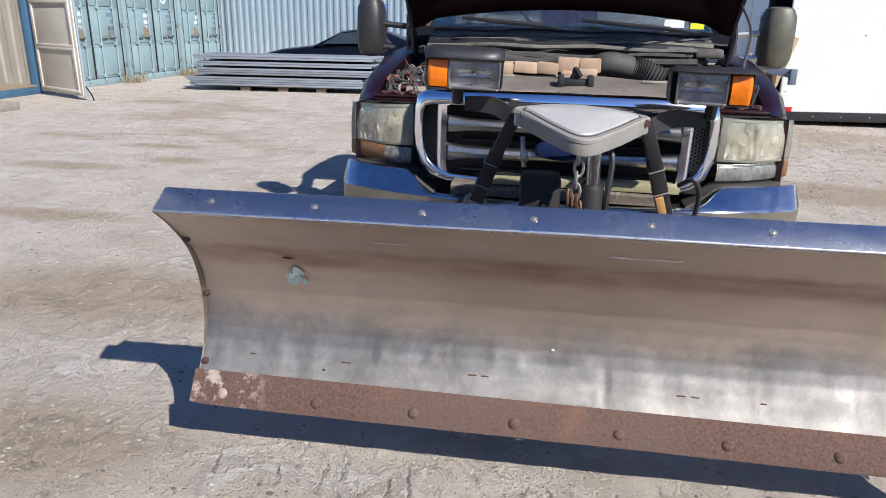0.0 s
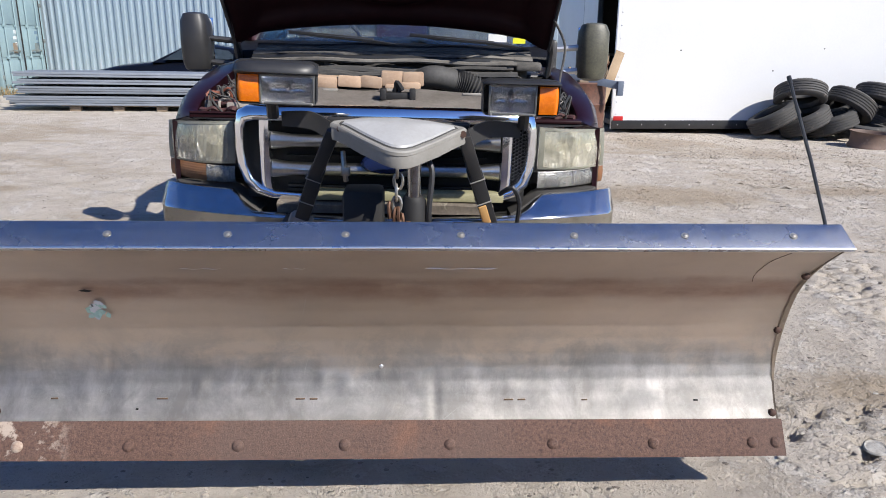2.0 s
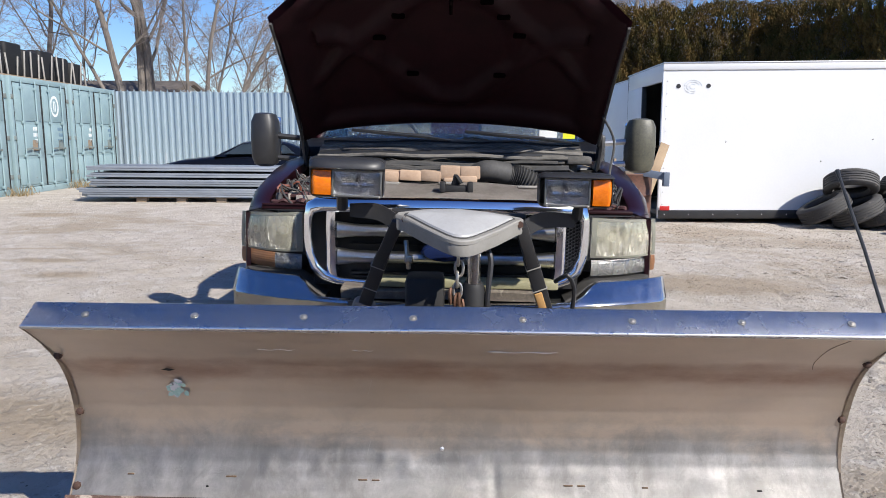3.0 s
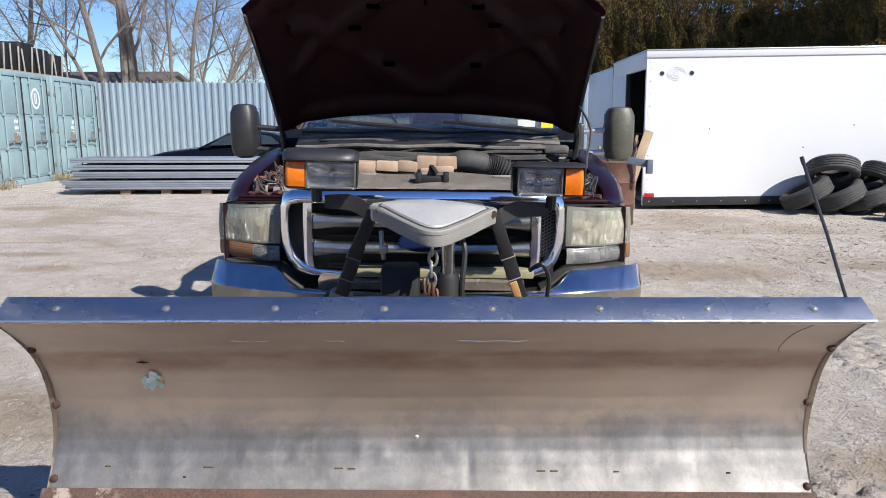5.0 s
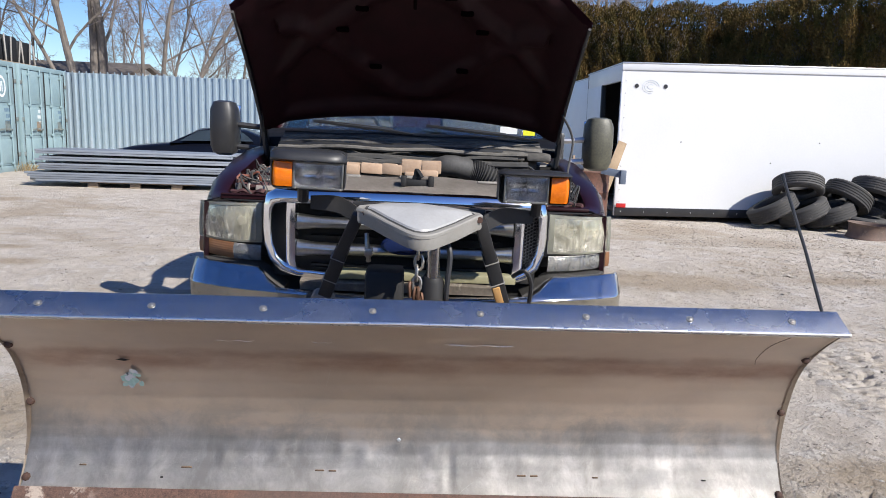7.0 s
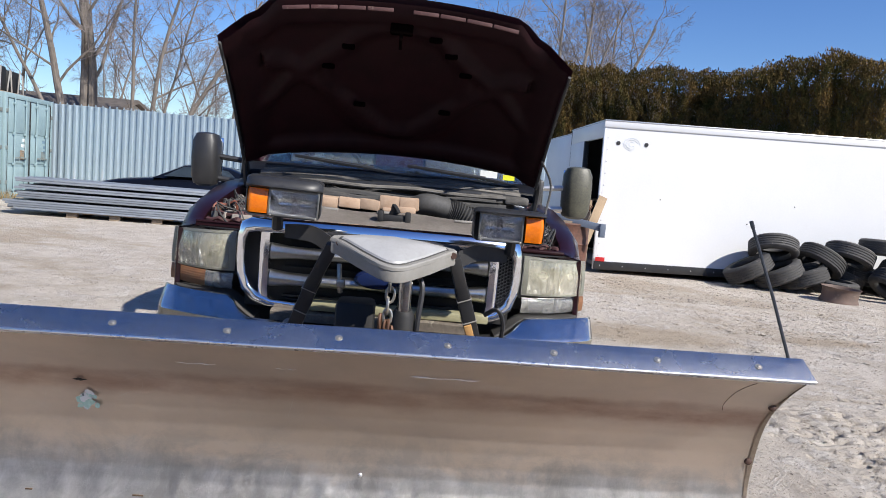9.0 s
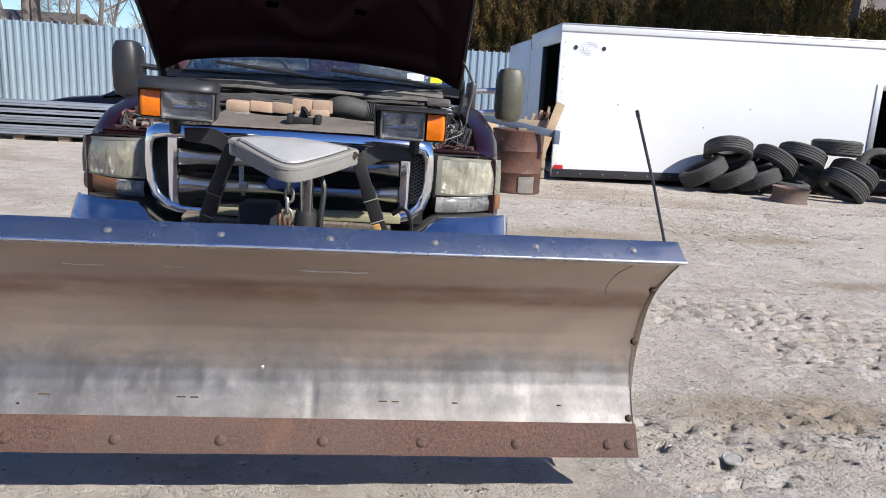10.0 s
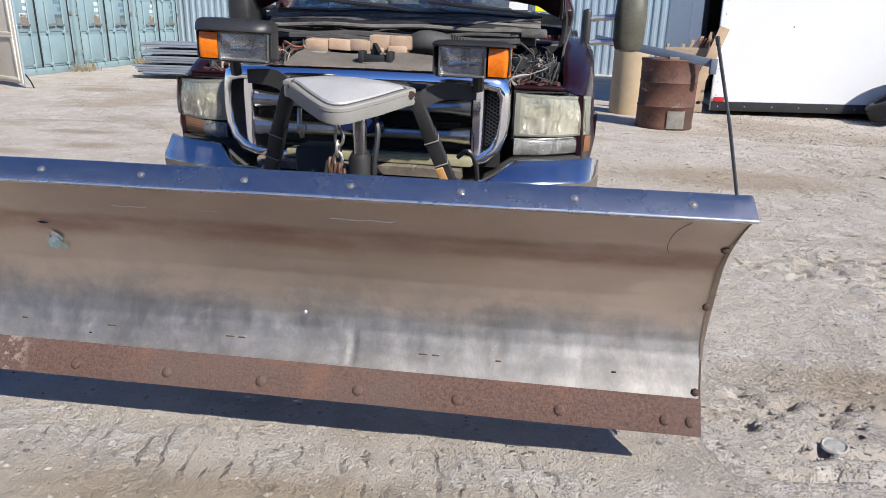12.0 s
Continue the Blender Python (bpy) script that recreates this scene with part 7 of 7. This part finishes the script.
def plow_light(x0, x1, z0, z1, y, amber_left, tilt, yaw):
    """A black lamp box with a thick rounded brow: amber signal beside a clear rectangular headlamp."""
    mt = Matrix.Translation(((x0 + x1) / 2, y, (z0 + z1) / 2)) @ pose(0, 0, 0, 0, tilt, yaw)
    w, h = (x1 - x0) / 2, (z1 - z0) / 2
    s = -1 if amber_left else 1
    top = h * (0.34 if amber_left else 0.66)   # underside of the brow
    low = -h * 0.86

    def box_ring(x, y_, lo, hi, rad):
        pts = []
        for cx, cz, a0 in ((x - rad, hi - rad, 0), (-x + rad, hi - rad, 90), (-x + rad, lo + rad, 180), (x - rad, lo + rad, 270)):
            for i in range(7):
                a = radians(a0 + 15 * i)
                pts.append((cx + rad * math.cos(a), y_, cz + rad * math.sin(a)))
        return pts

    def placed(name, bm, mat, parent, label="", **kw):
        bmesh.ops.transform(bm, matrix=mt, verts=bm.verts)
        return part(name, bm, mat, parent, label, **kw)

    bm = B()
    rings(bm, [box_ring(0.62 * w, 0.16, -0.5 * h, 0.55 * h, 0.02), box_ring(0.86 * w, 0.14, -0.8 * h, 0.85 * h, 0.026), box_ring(0.97 * w, 0.09, -0.97 * h, h, 0.028), box_ring(w, 0.03, -h, h, 0.026), box_ring(w, 0.004, -h, h, 0.024), box_ring(0.985 * w, -0.008, -0.985 * h, 0.985 * h, 0.022), box_ring(0.96 * w, -0.008, low - 0.004, top + 0.004, 0.012), box_ring(0.95 * w, 0.002, low, top, 0.01), box_ring(0.95 * w, 0.07, low, top, 0.01)])
    lamp = placed("plow_light", bm, M["black"], plow, "black plow light with amber and clear lenses")
    # the brow juts over the lenses and rounds off towards both ends
    bm = B()
    rows = []
    for k in range(17):
        u = -1 + k / 8
        jut = 0.034 * (1 - abs(u) ** 5)
        e = h * (0.98 + 0.05 * (1 - abs(u) ** 3.5)) if abs(u) < 0.999 else h * 0.9
        rows.append([(w * u * 1.004, 0.05, top + 0.004), (w * u * 1.004, -0.008 - 0.6 * jut, top + 0.003), (w * u * 1.004, -0.012 - jut, top + 0.009), (w * u * 1.004, -0.012 - jut, top + 0.3 * (e - top)), (w * u * 1.004, -0.006 - 0.85 * jut, top + 0.72 * (e - top)), (w * u * 1.004, 0.006 - 0.5 * jut, e - 0.005), (w * u * 1.004, 0.03, e), (w * u * 1.004, 0.07, e - 0.004)])
    rings(bm, rows)
    placed("brow", bm, M["black"], lamp, "faded black rounded brow", angle=50)
    if amber_left:
        a0, a1, c0, c1 = -w * 1.0, -w * 0.42, -w * 0.37, w * 0.9
    else:
        a0, a1, c0, c1 = w * 0.45, w * 1.0, -w * 0.8, w * 0.36
    # ribbed amber lens that wraps round the end
    bm = B()
    n = 14
    rows = []
    for j in range(7):
        v = j / 6
        r = []
        for i in range(n + 1):
            u = i / n
            x = a0 + (a1 - a0) * u
            edge = (1 - u) if amber_left else u
            r.append((x, -0.012 + 0.03 * max(0.0, edge - 0.72) ** 2 / 0.08 - 0.008 * math.sin(math.pi * v), low + (top - low) * v))
        r += [(a1 if amber_left else a1, 0.05, low + (top - low) * v), (a0, 0.05, low + (top - low) * v)]
        rows.append(r)
    rings(bm, rows)
    placed("amber_lens", bm, M["lens_amber"], lamp, "bright amber signal lens", angle=50)
    bm = B()
    box(bm, c0, c1, -0.01, -0.006, low, top, 0.002)
    placed("clear_lens", bm, M["lens_clear"], lamp, "clear rectangular lamp lens").visible_shadow = False
    # deep bowl with flat end walls
    bm = B()
    rows = []
    for j in range(17):
        v = j / 16
        r = []
        for i in range(25):
            u = i / 24
            side = max(0.0, 1 - abs((u - 0.5) / 0.5) ** 5)
            bowl = max(0.0, 1 - ((v - 0.5) / 0.5) ** 2)
            r.append((c0 + (c1 - c0) * u, 0.004 + 0.05 * side * (0.15 + 0.85 * bowl) * (1 - 0.3 * ((u - 0.5) / 0.5) ** 2), low + (top - low) * v))
        rows.append(r)
    sheet(bm, rows, 0.002)
    placed("reflector", bm, M["satin"], lamp)
    bm = B()
    cx, cz = (c0 + c1) / 2, (low + top) / 2
    tube(bm, [(cx, 0.054, cz), (cx, 0.035, cz), (cx, 0.026, cz), (cx, 0.022, cz)], [0.011, 0.011, 0.008, 0.003], 12)
    placed("bulb", bm, M["chrome_old"], lamp)
    bm = B()
    for b0, b1, d0, d1 in ((c0 - 0.004, c1 + 0.004, top - 0.003, top + 0.003), (c0 - 0.004, c1 + 0.004, low - 0.005, low + 0.002), (c0 - 0.004, c0 + 0.002, low, top), (c1 - 0.002, c1 + 0.004, low, top)):
        box(bm, b0, b1, -0.0145, -0.004, d0, d1, 0.001)
    placed("lens_rim", bm, M["lens_frame"], lamp, "thin dull metal lens rim")
    for px, pz in ((c1 - 0.006, top + 0.004), (c1 - 0.004, low - 0.003), (c0 + 0.006, low - 0.003)):
        bm = B()
        dome(bm, (px, -0.015, pz), (0, -1, 0), 0.004, 0.003, 8)
        placed("lens_screw", bm, M["zinc"], lamp)
    bm = B()
    tube(bm, [mt @ Vector((s * 0.02, 0.05, -h * 0.9)), mt @ Vector((s * 0.02, 0.07, -h - 0.045))], 0.02, 8)
    part("lamp_stalk", bm, M["black_steel"], lamp)


lift_frame()
plow_light(-0.272, -0.012, 1.155, 1.296, 2.25, True, 2.0, 4)
plow_light(0.53, 0.797, 1.123, 1.245, 2.315, False, 0.5, -3)

# ---- things in the yard ----
def board_stack():
    """Layers of long grey boards on a timber pallet."""
    pal = thing("pallet", pose(-5.15, 14.3, 0, 0, 0, 3), "weathered wooden pallet under a stack of grey boards", "pallet")
    for x in (-0.85, -0.05, 0.75):
        for y in (-0.45, 0.35):
            bm = B()
            box(bm, x - 0.1, x + 0.1, y - 0.06, y + 0.06, 0, 0.09, 0.006)
            part("block", bm, M["wood"], pal)
    for y in (-0.45, -0.05, 0.35):
        bm = B()
        box(bm, -1.1, 1.1, y - 0.05, y + 0.05, 0.09, 0.112, 0.004)
        part("deck_board", bm, M["wood"], pal)
    st = thing("board_stack", pose(-5.15, 14.3, 0.112, 0, 0, 3), "stack of long grey hollow plastic boards on a pallet", "board stack")
    rng = random.Random(15)
    L, w, h = 3.7, 0.145, 0.03
    layers = 14
    me = None
    for k in range(layers):
        if k in (4, 8, 11):
            continue
        gap = 0.02 * (k > 4) + 0.02 * (k > 8) + 0.012 * (k > 11)
        for j in range(7):
            if me is None:
                bm = B()
                box(bm, -L / 2, L / 2, -w / 2, w / 2, 0, h * 1.3, 0.004)
                me = mesh_of(bm, "board", M["pipe"])
            ob = new("board", me)
            ob.parent = st
            ob.matrix_basis = pose(rng.uniform(-0.12, 0.12) - 0.14 * (k < 4), -0.5 + j * 0.155 + rng.uniform(-0.012, 0.012), k * 0.044, 0, 0, rng.uniform(-0.2, 0.2))


board_stack()


def coupe():
    """The black low car behind the boards."""
    car = thing("parked_car", pose(-4.71, 17.4, 0, 0, 0, -87), "glossy black low coupe parked by the fence", "car")
    secs = ((-2.25, 0.62, 0.45, 0.62), (-2.1, 0.78, 0.62, 0.72), (-1.6, 0.86, 0.74, 0.76), (-0.9, 0.88, 0.82, 0.80), (0.0, 0.88, 0.86, 0.82), (1.0, 0.88, 0.88, 0.84), (1.7, 0.86, 0.9, 0.84), (2.1, 0.8, 0.88, 0.8), (2.25, 0.68, 0.78, 0.7))
    rows = []
    for y, w, zt, ws in secs:
        rows.append([(-w, y, 0.25), (-w, y, 0.55), (-w * 0.96, y, zt - 0.08), (-ws * 0.85, y, zt), (0, y, zt + 0.03), (ws * 0.85, y, zt), (w * 0.96, y, zt - 0.08), (w, y, 0.55), (w, y, 0.25)])
    bm = B()
    rings(bm, rows)
    part("body", bm, M["car_black"], car, angle=60)
    bm = B()
    rows = []
    for y, z, w in ((-0.75, 0.86, 0.72), (-0.1, 1.2, 0.58), (0.5, 1.27, 0.56), (1.0, 1.2, 0.56), (1.75, 0.93, 0.68)):
        rows.append([(-w - 0.08, y, 0.84), (-w, y, z - 0.04), (-w * 0.8, y, z), (w * 0.8, y, z), (w, y, z - 0.04), (w + 0.08, y, 0.84)])
    rings(bm, rows)
    part("cabin", bm, M["car_black"], car, angle=50)
    for s in (-1, 1):
        bm = B()
        sheet(bm, [[(s * 0.79, -0.5, 0.9), (s * 0.79, 0.35, 0.92), (s * 0.79, 1.2, 0.94)], [(s * 0.66, -0.1, 1.14), (s * 0.655, 0.35, 1.2), (s * 0.66, 0.95, 1.13)]], 0.006)
        part("side_window", bm, M["car_glass"], car)
    for y in (-1.45, 1.35):
        for s in (-1, 1):
            bm = B()
            tube(bm, [(s * 0.68, y, 0.31), (s * 0.9, y, 0.31)], 0.31, 22)
            wh = part("wheel", bm, M["tyre"], car)
            bm = B()
            tube(bm, [(s * 0.88, y, 0.31), (s * 0.905, y, 0.31)], 0.2, 16)
            part("rim", bm, M["alu"], wh)


M["car_glass"] = plain("dark_tinted_window", (0.05, 0.07, 0.09), (0.06, 0.08, 0.1), 0.05, 0, 4, 90, 0)
coupe()


def tyre_mesh(R, width, seed):
    """A worn tyre: grooved tread, bulged walls, open middle."""
    rng = random.Random(seed)
    bm = B()
    h = width / 2
    prof = [(0.62, -0.62 * h), (0.68, -0.95 * h), (0.8, -1.06 * h), (0.92, -0.98 * h), (0.975, -0.82 * h)]
    tread = []
    for k in range(5):
        z0 = -0.75 + k * 0.32
        tread += [(1.0, z0 * h), (1.0, (z0 + 0.22) * h), (0.972, (z0 + 0.235) * h), (0.972, (z0 + 0.305) * h)]
    prof = prof + tread[:-2] + [(0.975, 0.82 * h), (0.92, 0.98 * h), (0.8, 1.06 * h), (0.68, 0.95 * h), (0.62, 0.62 * h), (0.63, 0.4 * h), (0.9, 0.5 * h), (0.9, -0.5 * h), (0.63, -0.4 * h)]
    rows = []
    n = 44
    for i in range(n):
        a = 2 * math.pi * i / n
        rows.append([(R * r * math.cos(a), R * r * math.sin(a), z) for r, z in prof])
    rows.append(rows[0])
    sheet(bm, rows, 0, True)
    bmesh.ops.remove_doubles(bm, verts=bm.verts, dist=0.0005)
    return mesh_of(bm, "tyre", M["tyre"], True, 40)


TY = [tyre_mesh(0.36, 0.22, 1), tyre_mesh(0.33, 0.2, 2), tyre_mesh(0.39, 0.25, 3)]


def tyre(x, y, z, rx, ry, rz, k=0):
    ob = new("old_tyre", TY[k])
    ob.matrix_world = pose(x, y, z, rx, ry, rz)
    tagged(ob, "worn dusty black car tyre thrown on a pile", "tyre", "tyre pile beside the trailer")


# leaning outwards, piled along the trailer's side
for row in ((6.2, 10.72, 0.33, -8, -30, 0, 2), (6.7, 10.68, 0.29, -8, -27, 4, 2), (7.13, 10.66, 0.25, -8, -20, -4, 2), (6.62, 10.78, 0.69, -24, 13, 8, 2), (7.46, 10.75, 0.55, -6, 34, 0, 2),
            (7.9, 10.7, 0.67, -8, 22, 4, 2), (7.58, 10.5, 0.16, 4, 3, 0, 0), (8.45, 10.62, 0.85, -2, 2, 0, 2), (8.4, 10.2, 0.25, -6, 36, -6, 2), (8.75, 10.5, 0.4, -6, 34, 6, 2), (7.3, 11, 0.4, 0, -15, 0, 0), (8.3, 10.95, 0.4, 10, 10, 0, 1), (8, 10.98, 0.25, 0, 20, 0, 0),
            (9.6, 10.2, 0.36, 80, 12, 20, 2), (9.9, 10.5, 0.8, 70, 0, 30, 2), (9.2, 10.9, 0.5, 10, 10, 0, 1), (10.3, 9.9, 0.34, 60, -10, 40, 2), (9.75, 10.25, 0.13, 0, 0, 0, 2), (9.78, 10.22, 0.38, 2, 1, 0, 2), (9.73, 10.26, 0.63, 0, -2, 0, 2), (9.3, 10.62, 0.5, 68, 0, -16, 2), (9.75, 10.2, 0.78, -12, 8, 0, 2)):
    tyre(*row)


M["rim_rust"] = plain("dull_rusty_rim", (0.16, 0.1, 0.075), (0.1, 0.075, 0.062), 0.75, 0, 6, 60, 0.3, 0.003, dirt=(0.22, 0.17, 0.13), dirt_at=0.6)


def wheel_rim():
    bm = B()
    prof = [(0.1, 0.09), (0.19, 0.09), (0.2, 0.03), (0.215, 0.0), (0.225, 0.0), (0.215, 0.035), (0.205, 0.06), (0.205, 0.16), (0.215, 0.19), (0.228, 0.21), (0.218, 0.21), (0.195, 0.17), (0.19, 0.11), (0.1, 0.11)]
    n = 32
    rows = [[(r * math.cos(2 * math.pi * i / n), r * math.sin(2 * math.pi * i / n), z) for r, z in prof] for i in range(n)]
    sheet(bm, rows + [rows[0]], 0, True)
    bmesh.ops.remove_doubles(bm, verts=bm.verts, dist=0.0005)
    ob = solo("wheel_rim", bm, M["rim_rust"], "rusty bare steel wheel rim lying flat", "wheel rim")
    ob.matrix_world = pose(7.2, 9.8, 0.0, 2, 3, 0) @ Matrix.Diagonal((1.25, 1.25, 1.1, 1))


wheel_rim()


M["old_paper"] = plain("stained_paper_label", (0.48, 0.46, 0.42), (0.3, 0.26, 0.22), 0.8, 0, 14, 90, 0.1)


def steel_drum():
    d = thing("steel_drum", pose(2.74, 9.6, 0) @ Matrix.Diagonal((1.3, 1.2, 1.05, 1)), "rusty brown steel drum with dented side and pale label", "drum")
    bm = B()
    prof = [(0.02, 0.26), (0.0, 0.285), (0.03, 0.292), (0.05, 0.285), (0.27, 0.283), (0.285, 0.292), (0.3, 0.283), (0.56, 0.283), (0.575, 0.292), (0.59, 0.283), (0.82, 0.284), (0.84, 0.292), (0.86, 0.285), (0.85, 0.26)]
    n = 36
    rows = []
    for z, r in prof:
        row = []
        for i in range(n):
            a = 2 * math.pi * i / n
            k = r * (1 + 0.03 * noise.noise((math.cos(a) * 1.5, math.sin(a) * 1.5, z * 3)))
            row.append((k * math.cos(a), k * math.sin(a), z))
        rows.append(row)
    rings(bm, rows)
    part("shell", bm, M["barrel"], d)
    bm = B()
    tube(bm, [(0.1, 0.05, 0.85), (0.1, 0.05, 0.875)], 0.03, 10)
    part("bung", bm, M["rust"], d)
    bm = B()
    rows = [[(0.297 * math.cos(a), 0.297 * math.sin(a), z) for a in [radians(-95 + 6 * k) for k in range(7)]] for z in (0.02, 0.24)]
    sheet(bm, rows, 0.002)
    part("label", bm, M["old_paper"], d, "torn white paper label")


steel_drum()


def fibre_drum():
    bm = B()
    tube(bm, [(0, 0, 0), (0, 0, 0.02), (0, 0, 0.97), (0, 0, 0.97)], [0.26, 0.265, 0.265, 0.0], 28)
    ob = solo("fibre_drum", bm, M["cardboard"], "plain tan fibre drum standing behind the rusty drum", "drum")
    ob.matrix_world = pose(2.42, 11.0, 0)


fibre_drum()


def lumber():
    """Boards, a broken crate and a steel channel leaning at the trailer's open rear."""
    for x0, x1, z1, w, lab in ((3.3, 3.78, 1.3, 0.15, "raw plywood plank leaning on the trailer"), (3.15, 3.7, 1.05, 0.12, "narrow timber board leaning on the trailer")):
        bm = B()
        bar(bm, (x0, 10.95, 0.0), (x1 - 0.02, 11.15, z1), w, 0.025, 0.003, up=(0, -1, 0))
        solo("plank", bm, M["ply"], lab, "plank")
    c = thing("broken_crate", pose(3.2, 11.5, 0, 0, 0, 10), "broken wooden crate full of scrap wood", "crate")
    for k in range(6):
        bm = B()
        box(bm, -0.3, 0.4, -0.25, -0.23, 0.02 + k * 0.17, 0.15 + k * 0.17, 0.003)
        part("slat", bm, M["wood"], c)
    for x in (-0.28, 0.36):
        bm = B()
        box(bm, x, x + 0.04, -0.23, -0.19, 0, 1.05, 0.003)
        part("post", bm, M["wood"], c)
    for k in range(4):
        bm = B()
        bar(bm, (-0.2 + 0.13 * k, -0.1, 0.0), (0.0 + 0.14 * k, -0.18, 1.05 + 0.06 * k), 0.03, 0.05, 0.003)
        part("scrap_stick", bm, M["ply"], c)
    bm = B()
    for k in range(5):
        tube(bm, [(0.1 + 0.05 * k, -0.21, 0.9), (0.22 + 0.05 * k, -0.23, 1.14)], 0.012, 5)
    part("wire_rack", bm, M["rust"], c)
    # steel channel on trestle
    t = thing("steel_beam", None, "blue-grey steel channel resting across the drums", "beam")
    bm = B()
    bar(bm, (1.75, 9.75, 1.12), (3.18, 9.2, 0.87), 0.05, 0.1, 0.004)
    part("channel", bm, M["steel_blue"], t)
    bm = B()
    box(bm, 3.14, 3.22, 9.15, 9.22, 0.74, 0.93, 0.006)
    part("end_bracket", bm, M["steel_blue"], t)
    bm = B()
    box(bm, 2.66, 2.78, 9.3, 9.45, 0.86, 0.93)
    part("packing", bm, M["wood"], t)


lumber()


def crushed_lid():
    bm = B()
    n = 18
    rows = []
    for r, z in ((0.0, 0.012), (0.5, 0.014), (0.75, 0.01), (0.9, 0.02), (1.0, 0.012), (1.0, 0.0), (0.0, 0.0)):
        rows.append([(0.045 * r * math.cos(2 * math.pi * i / n) * (1 + 0.06 * math.sin(5 * i)), 0.04 * r * math.sin(2 * math.pi * i / n), z + 0.004 * math.sin(i * 1.7) * r) for i in range(n)])
    rings(bm, rows)
    ob = solo("crushed_lid", bm, M["can"], "crushed pale can lid pressed into the mud", "can lid")
    ob.matrix_world = pose(1.93, 1.985, ground_height(1.93, 1.985) + 0.002, 6, -4, 20) @ Matrix.Diagonal((1.0, 1.0, 0.45, 1))


crushed_lid()


def near_container_things():
    """Odds and ends by the cream container."""
    g = thing("machine", pose(-8.55, 9.35, 0), "old orange-topped machine on a wooden block by the container", "machine")
    bm = B()
    box(bm, -0.16, 0.16, -0.16, 0.16, 0.0, 0.5, 0.02)
    part("block", bm, M["wood"], g)
    bm = B()
    box(bm, -0.13, 0.13, -0.12, 0.12, 0.5, 0.9, 0.03)
    part("body", bm, M["siding"], g)
    bm = B()
    tube(bm, [(0, 0, 0.9), (0, 0, 1.0), (0, 0, 1.35), (0, 0, 1.4)], [0.07, 0.1, 0.1, 0.05], 14)
    part("tank", bm, M["rust"], g)
    bm = B()
    box(bm, -8.95, -7.9, 8.4, 9.72, 0.0, 0.12, 0.01)
    solo("loading_plate", bm, M["dust_grey"], "worn grey loading plate at the container's door", "loading plate")


near_container_things()


M["straw"] = plain("dry_weed_straw", (0.3, 0.23, 0.12), (0.2, 0.15, 0.08), 0.9, 0, 9, 60, 0)


def dry_weeds(x, y, seed):
    """A tuft of dead weeds at a container's foot."""
    rng = random.Random(seed)
    verts, faces = [], []
    for _ in range(120):
        bx, by = x + rng.gauss(0, 0.12), y + rng.gauss(0, 0.2)
        h, a = rng.uniform(0.06, 0.28), rng.uniform(0, 6.28)
        lx, ly = rng.gauss(0, 0.09), rng.gauss(0, 0.09)
        c, s = 0.006 * math.cos(a), 0.006 * math.sin(a)
        k = len(verts)
        verts += [(bx - c, by - s, 0), (bx + c, by + s, 0), (bx + lx * 0.4 + c * 0.7, by + ly * 0.4 + s * 0.7, h * 0.6), (bx + lx, by + ly, h), (bx + lx * 0.4 - c * 0.7, by + ly * 0.4 - s * 0.7, h * 0.6)]
        faces.append((k, k + 1, k + 2, k + 3, k + 4))
    me = bpy.data.meshes.new("dry_weeds")
    me.from_pydata(verts, [], faces)
    me.materials.append(M["straw"])
    tagged(new("dry_weeds", me), "tuft of dead brown weeds at a container's foot", "weeds", kind="stuff")


dry_weeds(-9.1, 14.9, 1)
dry_weeds(-9.12, 17.4, 2)
